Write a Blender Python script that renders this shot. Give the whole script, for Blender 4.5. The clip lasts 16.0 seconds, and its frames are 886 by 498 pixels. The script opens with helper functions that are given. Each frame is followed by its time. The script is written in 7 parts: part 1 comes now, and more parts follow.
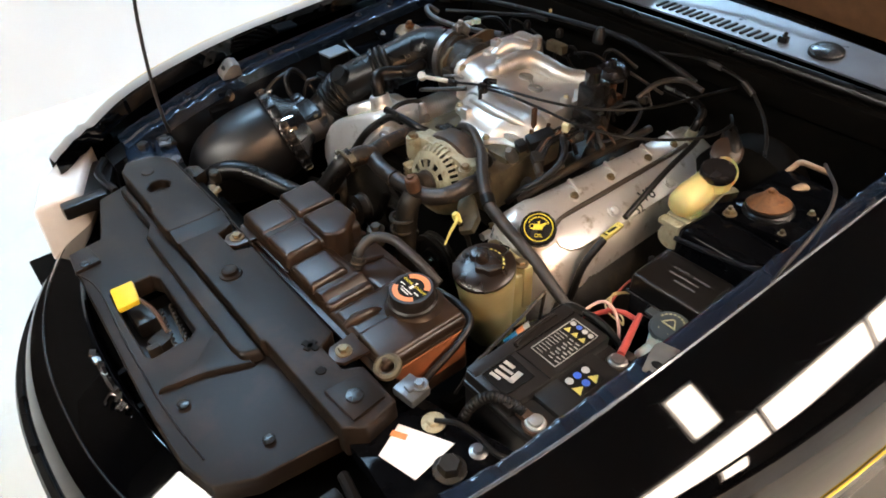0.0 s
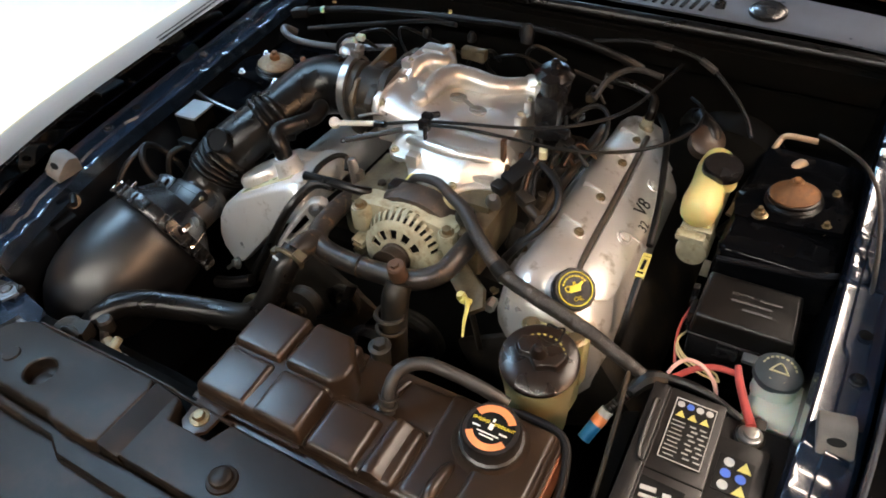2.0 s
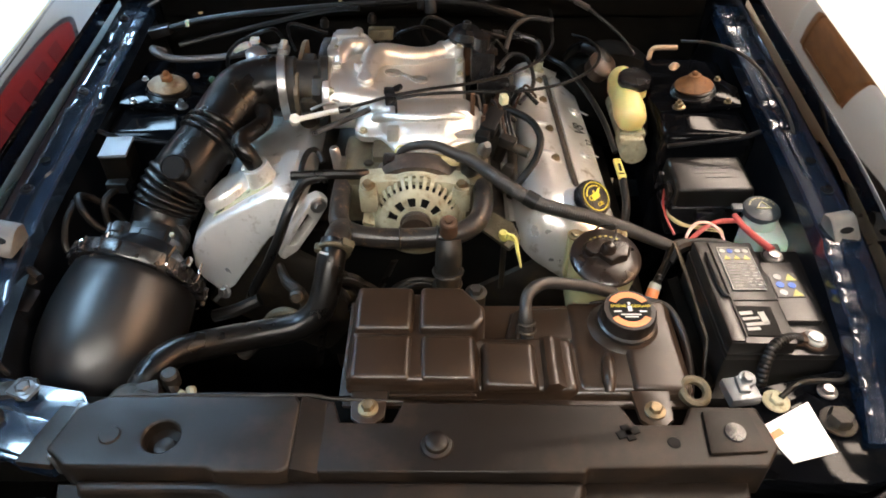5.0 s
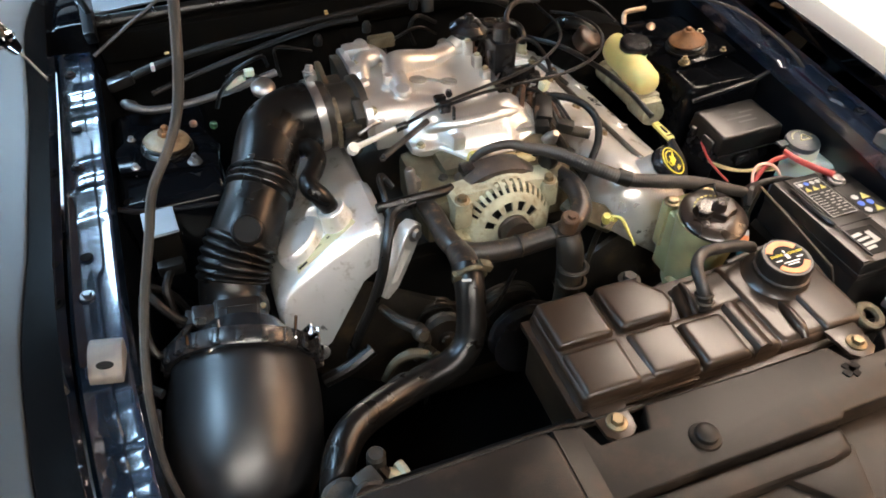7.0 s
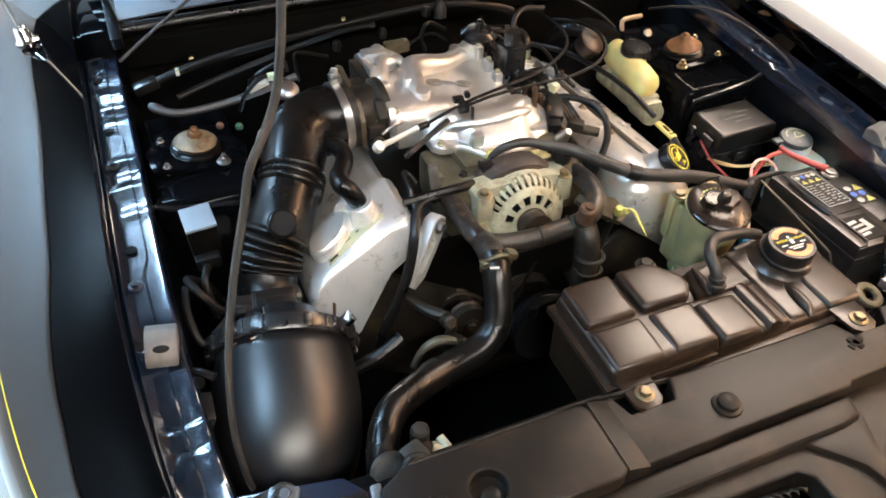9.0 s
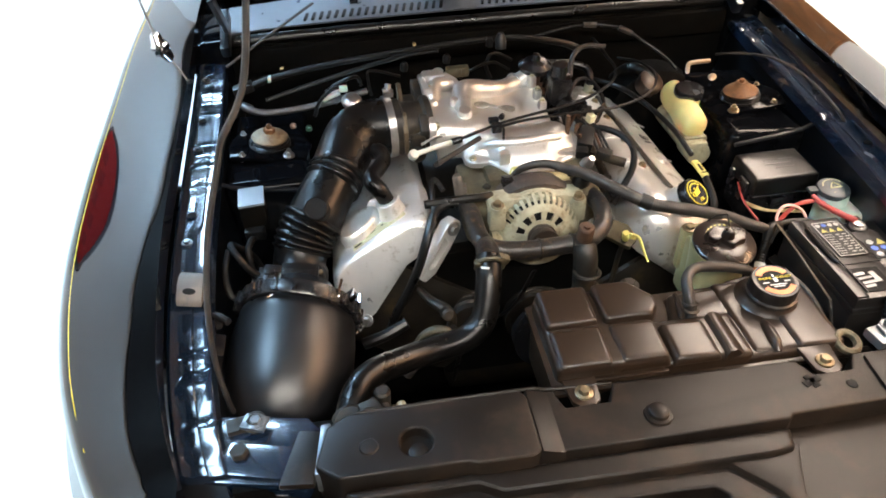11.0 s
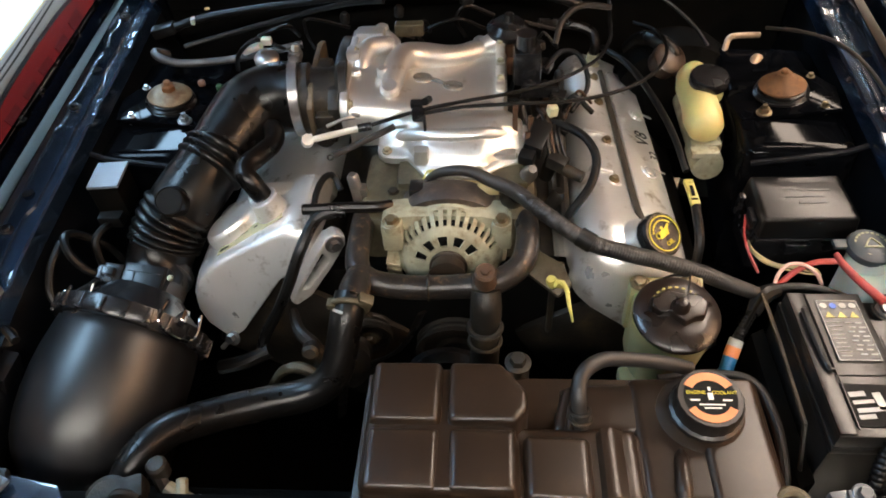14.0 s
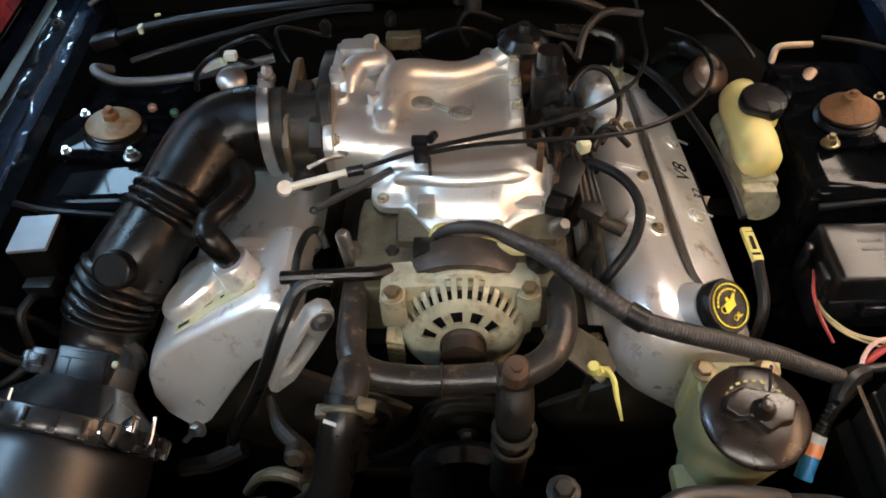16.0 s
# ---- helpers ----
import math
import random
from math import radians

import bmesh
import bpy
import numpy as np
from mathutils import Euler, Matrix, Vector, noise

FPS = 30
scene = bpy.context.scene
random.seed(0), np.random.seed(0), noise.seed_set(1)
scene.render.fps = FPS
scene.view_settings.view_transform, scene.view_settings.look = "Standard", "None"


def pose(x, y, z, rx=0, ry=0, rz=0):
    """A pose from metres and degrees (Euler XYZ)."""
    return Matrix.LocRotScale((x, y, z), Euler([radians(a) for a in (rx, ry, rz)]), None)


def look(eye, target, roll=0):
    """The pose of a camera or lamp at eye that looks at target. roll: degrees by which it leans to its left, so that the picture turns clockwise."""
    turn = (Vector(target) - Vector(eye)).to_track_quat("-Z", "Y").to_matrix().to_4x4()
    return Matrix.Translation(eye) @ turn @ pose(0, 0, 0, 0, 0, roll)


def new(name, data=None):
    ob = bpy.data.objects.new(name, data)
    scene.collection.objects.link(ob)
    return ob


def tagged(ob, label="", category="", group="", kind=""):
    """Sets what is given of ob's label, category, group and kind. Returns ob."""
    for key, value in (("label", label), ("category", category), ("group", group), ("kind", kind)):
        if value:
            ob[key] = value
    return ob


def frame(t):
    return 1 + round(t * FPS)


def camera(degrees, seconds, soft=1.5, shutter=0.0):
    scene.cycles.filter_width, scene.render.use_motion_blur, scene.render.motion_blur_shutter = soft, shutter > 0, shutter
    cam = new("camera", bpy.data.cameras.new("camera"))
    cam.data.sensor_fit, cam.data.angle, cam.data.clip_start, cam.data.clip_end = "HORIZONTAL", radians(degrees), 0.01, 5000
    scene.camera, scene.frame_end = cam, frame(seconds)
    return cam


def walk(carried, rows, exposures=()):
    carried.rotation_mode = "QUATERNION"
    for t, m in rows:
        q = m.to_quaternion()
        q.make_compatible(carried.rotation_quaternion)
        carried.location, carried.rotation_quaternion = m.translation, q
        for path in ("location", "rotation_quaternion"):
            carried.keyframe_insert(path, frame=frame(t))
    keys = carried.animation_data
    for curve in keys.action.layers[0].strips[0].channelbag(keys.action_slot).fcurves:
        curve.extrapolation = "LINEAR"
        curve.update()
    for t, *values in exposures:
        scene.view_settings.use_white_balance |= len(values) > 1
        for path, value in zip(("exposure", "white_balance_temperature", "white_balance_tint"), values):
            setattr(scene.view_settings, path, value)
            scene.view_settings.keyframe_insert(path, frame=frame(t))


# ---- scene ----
# Plan units: one unit is K metres; the plan's z is lifted by LIFT metres after scaling.
K, LIFT = 1.08, -0.10


def W(p):
    """A place of the plan, in metres of the world."""
    return Vector((p[0] * K, p[1] * K, p[2] * K + LIFT))


cam = camera(64.9, 16.0, soft=1.8)
PATH = [
    (0, (0.923, -0.248, 1.553), (-0.304, 0.689, 0.281), -2.5),
    (0.5, (0.807, -0.206, 1.549), (-0.36, 0.791, 0.267), -2.5),
    (1, (0.697, -0.181, 1.544), (-0.411, 0.839, 0.229), -3.1),
    (1.5, (0.576, -0.185, 1.537), (-0.368, 0.975, 0.209), -3.4),
    (2, (0.469, -0.218, 1.532), (-0.292, 1.038, 0.175), -3.5),
    (2.5, (0.433, -0.251, 1.524), (-0.21, 1.054, 0.152), -2.4),
    (3, (0.385, -0.328, 1.528), (-0.152, 1.048, 0.179), -3.4),
    (3.2, (0.364, -0.376, 1.53), (-0.133, 1.003, 0.169), -3.0),
    (5.3, (-0.021, -0.442, 1.513), (-0.013, 1.033, 0.163), -0.2),
    (5.5, (-0.054, -0.416, 1.507), (-0.051, 1.05, 0.147), -0.3),
    (6, (-0.139, -0.34, 1.509), (-0.075, 1.115, 0.138), -1.3),
    (6.5, (-0.26, -0.31, 1.509), (0.033, 1.135, 0.159), -1.1),
    (7, (-0.401, -0.304, 1.509), (0.085, 1.065, 0.135), -0.5),
    (7.5, (-0.472, -0.31, 1.502), (0.048, 1.024, 0.105), -0.3),
    (8, (-0.487, -0.323, 1.509), (0.08, 1.016, 0.136), 1.2),
    (8.5, (-0.491, -0.33, 1.511), (0.078, 1.015, 0.145), 1.3),
    (9, (-0.493, -0.336, 1.522), (0.064, 1.033, 0.175), 0.5),
    (9.2, (-0.49, -0.345, 1.526), (0.068, 1.035, 0.19), 0.1),
    (11.3, (-0.266, -0.533, 1.564), (-0.123, 1.008, 0.298), -3.1),
    (11.5, (-0.229, -0.524, 1.563), (-0.092, 1.018, 0.297), -4.1),
    (12, (-0.153, -0.424, 1.54), (-0.062, 1.09, 0.236), -3.3),
    (12.5, (-0.082, -0.344, 1.536), (-0.02, 1.157, 0.215), -3.3),
    (13, (-0.002, -0.323, 1.533), (-0.051, 1.171, 0.204), -2.8),
    (13.5, (0.064, -0.321, 1.518), (-0.101, 1.14, 0.162), -3.9),
    (14, (0.048, -0.23, 1.49), (-0.101, 1.16, 0.06), -4.4),
    (14.5, (0.017, -0.133, 1.451), (-0.094, 1.202, -0.034), -4.0),
    (15, (-0.008, -0.065, 1.429), (-0.088, 1.23, -0.093), -2.8),
    (15.5, (-0.012, -0.022, 1.414), (-0.084, 1.266, -0.114), -2.2),
    (16, (-0.01, -0.019, 1.434), (-0.084, 1.328, -0.044), -3.1),
]
EXPOSURES = [(0, -0.55), (1.5, -0.5), (3.2, -0.3), (5.3, -0.15), (8.0, 0.02), (9.2, 0.08), (11.3, 0.0), (12.5, -0.15), (14, -0.45), (16, -0.6)]
walk(cam, [(t, look(W(eye), W(target), roll)) for t, eye, target, roll in PATH], EXPOSURES)

# ---- world and light ----
world = bpy.data.worlds.new("room_air")
scene.world = world
world.use_nodes = True
world.node_tree.nodes["Background"].inputs[0].default_value = (0.8, 0.85, 1.0, 1)
world.node_tree.nodes["Background"].inputs[1].default_value = 0.004


# ---- materials ----
def mat(name, base, rough=0.5, metal=0.0, var=0.25, scale=25.0, bump=0.1, grain=400.0, coat=0.0, dirt=None, dirt_amount=0.0,
        dirt_scale=14.0, trans=0.0, emit=None, strength=0.0, sss=0.0, spec=0.5, coat_rough=0.03):
    m = bpy.data.materials.new(name)
    m.use_nodes = True
    nt = m.node_tree
    b = nt.nodes["Principled BSDF"]
    b.inputs["Base Color"].default_value = (*base, 1)
    b.inputs["Roughness"].default_value = rough
    b.inputs["Metallic"].default_value = metal
    b.inputs["Coat Weight"].default_value = coat
    b.inputs["Coat Roughness"].default_value = coat_rough
    b.inputs["Transmission Weight"].default_value = trans
    b.inputs["Specular IOR Level"].default_value = spec
    b.inputs["Subsurface Weight"].default_value = sss
    b.inputs["Subsurface Scale"].default_value = 0.01
    if emit:
        b.inputs["Emission Color"].default_value = (*emit, 1)
        b.inputs["Emission Strength"].default_value = strength
    co = nt.nodes.new("ShaderNodeTexCoord")
    big = nt.nodes.new("ShaderNodeTexNoise")
    big.inputs["Scale"].default_value, big.inputs["Detail"].default_value = scale, 6
    nt.links.new(co.outputs["Object"], big.inputs["Vector"])
    fine = nt.nodes.new("ShaderNodeTexNoise")
    fine.inputs["Scale"].default_value, fine.inputs["Detail"].default_value = grain, 3
    nt.links.new(co.outputs["Object"], fine.inputs["Vector"])
    if var or dirt:
        ramp = nt.nodes.new("ShaderNodeMapRange")
        ramp.inputs["From Min"].default_value, ramp.inputs["From Max"].default_value = 0.3, 0.7
        ramp.inputs["To Min"].default_value, ramp.inputs["To Max"].default_value = 1 - var, 1 + var
        nt.links.new(big.outputs["Fac"], ramp.inputs["Value"])
        mul = nt.nodes.new("ShaderNodeVectorMath")
        mul.operation = "SCALE"
        mul.inputs[0].default_value = base
        nt.links.new(ramp.outputs[0], mul.inputs["Scale"])
        out = mul.outputs[0]
        if dirt:
            spots = nt.nodes.new("ShaderNodeTexNoise")
            spots.inputs["Scale"].default_value, spots.inputs["Detail"].default_value = dirt_scale, 8
            spots.inputs["Roughness"].default_value = 0.65
            nt.links.new(co.outputs["Object"], spots.inputs["Vector"])
            lim = nt.nodes.new("ShaderNodeMapRange")
            lim.inputs["From Min"].default_value, lim.inputs["From Max"].default_value = 0.62 - 0.3 * dirt_amount, 0.75 - 0.2 * dirt_amount
            nt.links.new(spots.outputs["Fac"], lim.inputs["Value"])
            mix = nt.nodes.new("ShaderNodeMix")
            mix.data_type = "RGBA"
            nt.links.new(lim.outputs[0], mix.inputs["Factor"])
            nt.links.new(out, mix.inputs["A"])
            mix.inputs["B"].default_value = (*dirt, 1)
            out = mix.outputs["Result"]
        nt.links.new(out, b.inputs["Base Color"])
    rr = nt.nodes.new("ShaderNodeMapRange")
    rr.inputs["To Min"].default_value, rr.inputs["To Max"].default_value = max(rough * 0.75, 0.0), min(rough * 1.25, 1.0)
    nt.links.new(big.outputs["Fac"], rr.inputs["Value"])
    nt.links.new(rr.outputs[0], b.inputs["Roughness"])
    if bump:
        bp = nt.nodes.new("ShaderNodeBump")
        bp.inputs["Strength"].default_value, bp.inputs["Distance"].default_value = bump, 0.002
        nt.links.new(fine.outputs["Fac"], bp.inputs["Height"])
        nt.links.new(bp.outputs[0], b.inputs["Normal"])
    return m


PAINT = mat("black_car_paint", (0.0008, 0.0009, 0.0012), 0.3, var=0.1, bump=0.0, coat=1.0, spec=0.0)
BAYPAINT = mat("dusty_black_bay_paint", (0.003, 0.004, 0.006), 0.35, var=0.3, bump=0.08, grain=90, coat=0.7, dirt=(0.007, 0.0065, 0.006), dirt_amount=0.2, spec=0.3, coat_rough=0.16)
RAILP = mat("glossy_dark_rail_paint", (0.006, 0.013, 0.028), 0.24, var=0.3, bump=0.04, grain=120, coat=1.0, dirt=(0.012, 0.014, 0.018), dirt_amount=0.2, spec=0.5, coat_rough=0.08)
# Glint along the black hem, put into a brighter metallic colour
HEM_GLINT = mat("paint_edge_glint", (0.10, 0.11, 0.13), 0.2, 0.6, var=0.2, bump=0.0, coat=0.6)
TOWERP = mat("glossy_black_bay_paint", (0.002, 0.0023, 0.003), 0.4, var=0.3, bump=0.35, grain=28, coat=0.14, dirt=(0.008, 0.0075, 0.007), dirt_amount=0.2, spec=0.0, coat_rough=0.06)
# Near-zero base: grime plus the bay's deep shade put into the colour
UNDER = mat("grimy_black_with_shade", (0.0018, 0.0018, 0.0016), 0.85, var=0.4, bump=0.3, dirt=(0.004, 0.003, 0.002), dirt_amount=0.3, spec=0.06)
SHIELD = mat("moulded_black_plastic", (0.0095, 0.0072, 0.0057), 0.38, var=0.25, scale=9, bump=0.14, grain=700, dirt=(0.025, 0.0165, 0.011), dirt_amount=0.35, dirt_scale=11, spec=0.22)
TANKP = mat("aged_black_plastic", (0.019, 0.0115, 0.0072), 0.3, var=0.2, scale=10, bump=0.04, grain=700, dirt=(0.036, 0.021, 0.012), dirt_amount=0.3, dirt_scale=15, spec=0.42)
BOXP = mat("satin_black_plastic", (0.006, 0.0056, 0.0054), 0.3, var=0.2, scale=12, bump=0.05, grain=900, spec=0.45)
SMOOTHP = mat("smooth_black_plastic", (0.009, 0.009, 0.01), 0.26, var=0.2, bump=0.04)
RUBBER = mat("black_rubber", (0.0035, 0.0032, 0.003), 0.29, var=0.35, scale=20, bump=0.12, grain=400, dirt=(0.014, 0.0105, 0.0075), dirt_amount=0.15, spec=0.3)
CABLE = mat("black_cable_sleeve", (0.004, 0.004, 0.004), 0.42, var=0.3, bump=0.1, spec=0.3)
GREYHOSE = mat("dusty_grey_hose", (0.02, 0.018, 0.0165), 0.45, var=0.3, bump=0.15, dirt=(0.06, 0.045, 0.035), dirt_amount=0.3)
ALU = mat("cast_aluminium", (0.70, 0.685, 0.655), 0.34, 0.85, var=0.06, scale=14, bump=0.22, grain=600, dirt=(0.5, 0.46, 0.4), dirt_amount=0.05, dirt_scale=30)
SILVER = mat("silver_painted_casting", (0.81, 0.795, 0.765), 0.30, 0.72, var=0.08, scale=10, bump=0.12, grain=700, dirt=(0.34, 0.29, 0.22), dirt_amount=0.16, dirt_scale=26)
OXID = mat("dull_oxidised_aluminium", (0.37, 0.35, 0.245), 0.52, 0.25, var=0.25, scale=35, bump=0.3, grain=350, dirt=(0.2, 0.16, 0.09), dirt_amount=0.35, dirt_scale=40)
GRIME = mat("oily_engine_metal", (0.095, 0.082, 0.05), 0.5, 0.3, var=0.4, scale=30, bump=0.4, grain=250, dirt=(0.05, 0.035, 0.02), dirt_amount=0.5, dirt_scale=25)
IRON = mat("dark_engine_iron", (0.02, 0.017, 0.0135), 0.48, 0.4, var=0.4, bump=0.4, grain=250, dirt=(0.06, 0.042, 0.022), dirt_amount=0.35)
PIPE = mat("stained_coolant_pipe", (0.022, 0.019, 0.017), 0.3, 0.2, var=0.4, bump=0.3, grain=300, dirt=(0.16, 0.1, 0.055), dirt_amount=0.22, dirt_scale=75)
RUST = mat("rusty_steel", (0.075, 0.036, 0.017), 0.75, 0.1, var=0.35, scale=60, bump=0.5, dirt=(0.05, 0.026, 0.014), dirt_amount=0.5, dirt_scale=70)
ZINC = mat("yellowed_zinc_bolt", (0.22, 0.175, 0.105), 0.42, 0.8, var=0.3, scale=80, bump=0.1, dirt=(0.2, 0.12, 0.06), dirt_amount=0.4, dirt_scale=90)
STEEL = mat("plain_steel", (0.38, 0.37, 0.36), 0.32, 0.95, var=0.15, scale=60, bump=0.05)
CHROME = mat("bright_chrome", (0.85, 0.85, 0.86), 0.08, 1.0, var=0.0, bump=0.0)
# Greenish white, darkened in the base for the shade on the reservoir
PSBODY = mat("shaded_greenish_white_plastic", (0.36, 0.325, 0.165), 0.42, var=0.12, bump=0.05, sss=0.1, dirt=(0.4, 0.35, 0.2), dirt_amount=0.15, dirt_scale=30)
BRAKEP = mat("yellowed_translucent_plastic", (0.62, 0.55, 0.23), 0.4, var=0.08, bump=0.04, sss=0.3)
WASHP = mat("cloudy_white_plastic", (0.5, 0.55, 0.49), 0.45, var=0.08, bump=0.04, sss=0.3)
CANP = mat("dusty_satin_plastic", (0.0045, 0.0047, 0.0055), 0.38, var=0.15, scale=10, bump=0.06, grain=900, spec=0.62)
ORUST = mat("orange_rust", (0.15, 0.066, 0.022), 0.7, 0.1, var=0.35, scale=60, bump=0.5, dirt=(0.1, 0.045, 0.02), dirt_amount=0.4, dirt_scale=70)
BROWNP = mat("stained_brown_plastic", (0.2, 0.07, 0.03), 0.4, var=0.3, bump=0.1)
BATTP = mat("battery_case_plastic", (0.012, 0.011, 0.0105), 0.32, var=0.2, bump=0.06)
CAPBROWN = mat("matt_cap_plastic", (0.0085, 0.0065, 0.0055), 0.36, var=0.2, bump=0.04, spec=0.55)
LEAD = mat("lead_terminal", (0.5, 0.5, 0.48), 0.4, 0.8, var=0.2, bump=0.2)
YELLOW = mat("yellow_plastic", (0.75, 0.52, 0.02), 0.4, var=0.06, bump=0.02)
DIPY = mat("yellow_dipstick_plastic", (0.52, 0.46, 0.12), 0.45, var=0.1, bump=0.02)
INKY = mat("yellow_print", (0.75, 0.6, 0.04), 0.5, var=0.1, bump=0.0)
INKW = mat("white_print", (0.8, 0.8, 0.78), 0.45, var=0.06, bump=0.0)
INKO = mat("orange_print", (0.7, 0.24, 0.09), 0.45, var=0.1, bump=0.0)
INKB = mat("blue_print", (0.05, 0.13, 0.55), 0.45, var=0.05, bump=0.0)
# Black for print, and for the shade inside slots and holes
INKK = mat("black_print_and_hole_shade", (0.004, 0.004, 0.004), 0.6, var=0.0, bump=0.0, spec=0.15)
INKM = mat("faint_white_print", (0.42, 0.42, 0.4), 0.5, var=0.15, bump=0.0)
INKG = mat("grey_print", (0.07, 0.07, 0.07), 0.5, var=0.05, bump=0.0)
INKOLIVE = mat("pale_olive_label", (0.42, 0.40, 0.24), 0.5, 0.0, var=0.12, bump=0.0)
WIRER = mat("red_wire", (0.42, 0.06, 0.05), 0.4, var=0.1, bump=0.03)
WIREP = mat("faded_pink_wire", (0.75, 0.45, 0.38), 0.45, var=0.1, bump=0.02)
WIREB = mat("blue_connector", (0.02, 0.2, 0.45), 0.4, var=0.1, bump=0.02)
WIREO = mat("tan_connector", (0.5, 0.4, 0.2), 0.45, var=0.15, bump=0.02)
BRASS = mat("tan_brake_line", (0.42, 0.3, 0.2), 0.45, 0.4, var=0.2, bump=0.05)
# Pale base carries the white wall reflected in a clear lens
LAMPW = mat("headlamp_lens_with_reflection", (0.72, 0.73, 0.73), 0.2, var=0.05, bump=0.0, coat=1.0)
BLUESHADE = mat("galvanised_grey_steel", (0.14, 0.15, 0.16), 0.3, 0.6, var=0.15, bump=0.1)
GREYP = mat("light_grey_relay_plastic", (0.17, 0.21, 0.25), 0.45, var=0.08, bump=0.04)
PADR = mat("worn_grey_rubber", (0.12, 0.113, 0.105), 0.7, var=0.3, bump=0.2, dirt=(0.2, 0.17, 0.14), dirt_amount=0.35)
WALLM = mat("white_wall_paint", (0.82, 0.82, 0.81), 0.6, var=0.03, scale=1.5, bump=0.04, grain=200)
CEILM = mat("dark_workshop_ceiling", (0.055, 0.046, 0.04), 0.8, var=0.1, scale=2, bump=0.1)
FLOORM = mat("pale_epoxy_floor", (0.7, 0.72, 0.68), 0.35, var=0.05, scale=2, bump=0.03, grain=120, dirt=(0.58, 0.6, 0.55), dirt_amount=0.12, dirt_scale=3)
CLADM = mat("added_dark_boarding", (0.014, 0.009, 0.006), 0.75, var=0.3, scale=3, bump=0.1)
RIMM = mat("dark_chrome_rim", (0.12, 0.125, 0.14), 0.3, 0.8, var=0.1, bump=0.0)
INKD = mat("dull_white_print", (0.42, 0.42, 0.4), 0.5, var=0.1, bump=0.0)
SIGNM = mat("dark_red_print", (0.26, 0.008, 0.008), 0.4, var=0.05, bump=0.0)
SIGNR = mat("red_sign_face", (0.42, 0.012, 0.012), 0.35, var=0.05, bump=0.0)
WOODM = mat("brown_wood_for_reflection", (0.24, 0.1, 0.03), 0.45, var=0.3, scale=4, bump=0.1)
GLASS = mat("dark_windscreen", (0.01, 0.012, 0.014), 0.04, var=0.0, bump=0.0, coat=0.5)
TUBEL = mat("fluorescent_diffuser", (0.9, 0.9, 0.9), 0.4, var=0.0, bump=0.0, emit=(1.0, 0.81, 0.66), strength=60.0)
# Diffusers of the added, unseen lamps: neutral, dim cool, cool and warm
TUBEN = mat("added_neutral_diffuser", (0.9, 0.9, 0.9), 0.4, var=0.0, bump=0.0, emit=(1.0, 0.94, 0.85), strength=72.0)
TUBED = mat("added_dim_cool_diffuser", (0.9, 0.9, 0.9), 0.4, var=0.0, bump=0.0, emit=(0.45, 0.72, 1.0), strength=48.0)
TUBEC = mat("added_cool_diffuser", (0.9, 0.9, 0.9), 0.4, var=0.0, bump=0.0, emit=(0.45, 0.72, 1.0), strength=104.0)
WARML = mat("added_warm_diffuser", (0.9, 0.9, 0.9), 0.4, var=0.0, bump=0.0, emit=(1.0, 0.58, 0.32), strength=70.0)


# ---- mesh helpers (all in plan units) ----
def frame_of(origin, axis, up=(0, 0, 1)):
    """A matrix at origin whose z is axis; y lies towards up."""
    z = Vector(axis).normalized()
    u = Vector(up)
    if abs(z.dot(u.normalized())) > 0.98:
        u = Vector((0, 1, 0))
    x = u.cross(z).normalized()
    y = z.cross(x)
    m = Matrix((x, y, z)).transposed().to_4x4()
    return Matrix.Translation(origin) @ m


def join(*parts):
    bm = parts[0]
    for other in parts[1:]:
        me = bpy.data.meshes.new("join")
        other.to_mesh(me)
        other.free()
        bm.from_mesh(me)
        bpy.data.meshes.remove(me)
    return bm


def moved(bm, m):
    bmesh.ops.transform(bm, matrix=m, verts=bm.verts)
    return bm


def rounded(bm, width, segments=2):
    if width > 0:
        edges = [e for e in bm.edges if len(e.link_faces) == 2 and e.calc_face_angle(0) > 0.5]
        bmesh.ops.bevel(bm, geom=edges, offset=width, segments=segments, profile=0.6, affect="EDGES", clamp_overlap=True)
    return bm


def box(c, size, bevel=0.003, rot=(0, 0, 0), segments=2):
    bm = bmesh.new()
    bmesh.ops.create_cube(bm, size=1)
    bmesh.ops.scale(bm, vec=size, verts=bm.verts)
    rounded(bm, bevel, segments)
    return moved(bm, pose(*c, *rot))


def prism(poly, z0, z1, bevel=0.003, m=None, taper=1.0, segments=2):
    """A flat polygon given as (x, y) pairs, raised from z0 to z1."""
    bm = bmesh.new()
    cx, cy = sum(p[0] for p in poly) / len(poly), sum(p[1] for p in poly) / len(poly)
    low = [bm.verts.new((x, y, z0)) for x, y in poly]
    top = [bm.verts.new((cx + (x - cx) * taper, cy + (y - cy) * taper, z1)) for x, y in poly]
    n = len(poly)
    bm.faces.new(low[::-1])
    bm.faces.new(top)
    for i in range(n):
        bm.faces.new((low[i], low[(i + 1) % n], top[(i + 1) % n], top[i]))
    bmesh.ops.recalc_face_normals(bm, faces=bm.faces)
    rounded(bm, bevel, segments)
    return moved(bm, m) if m else bm


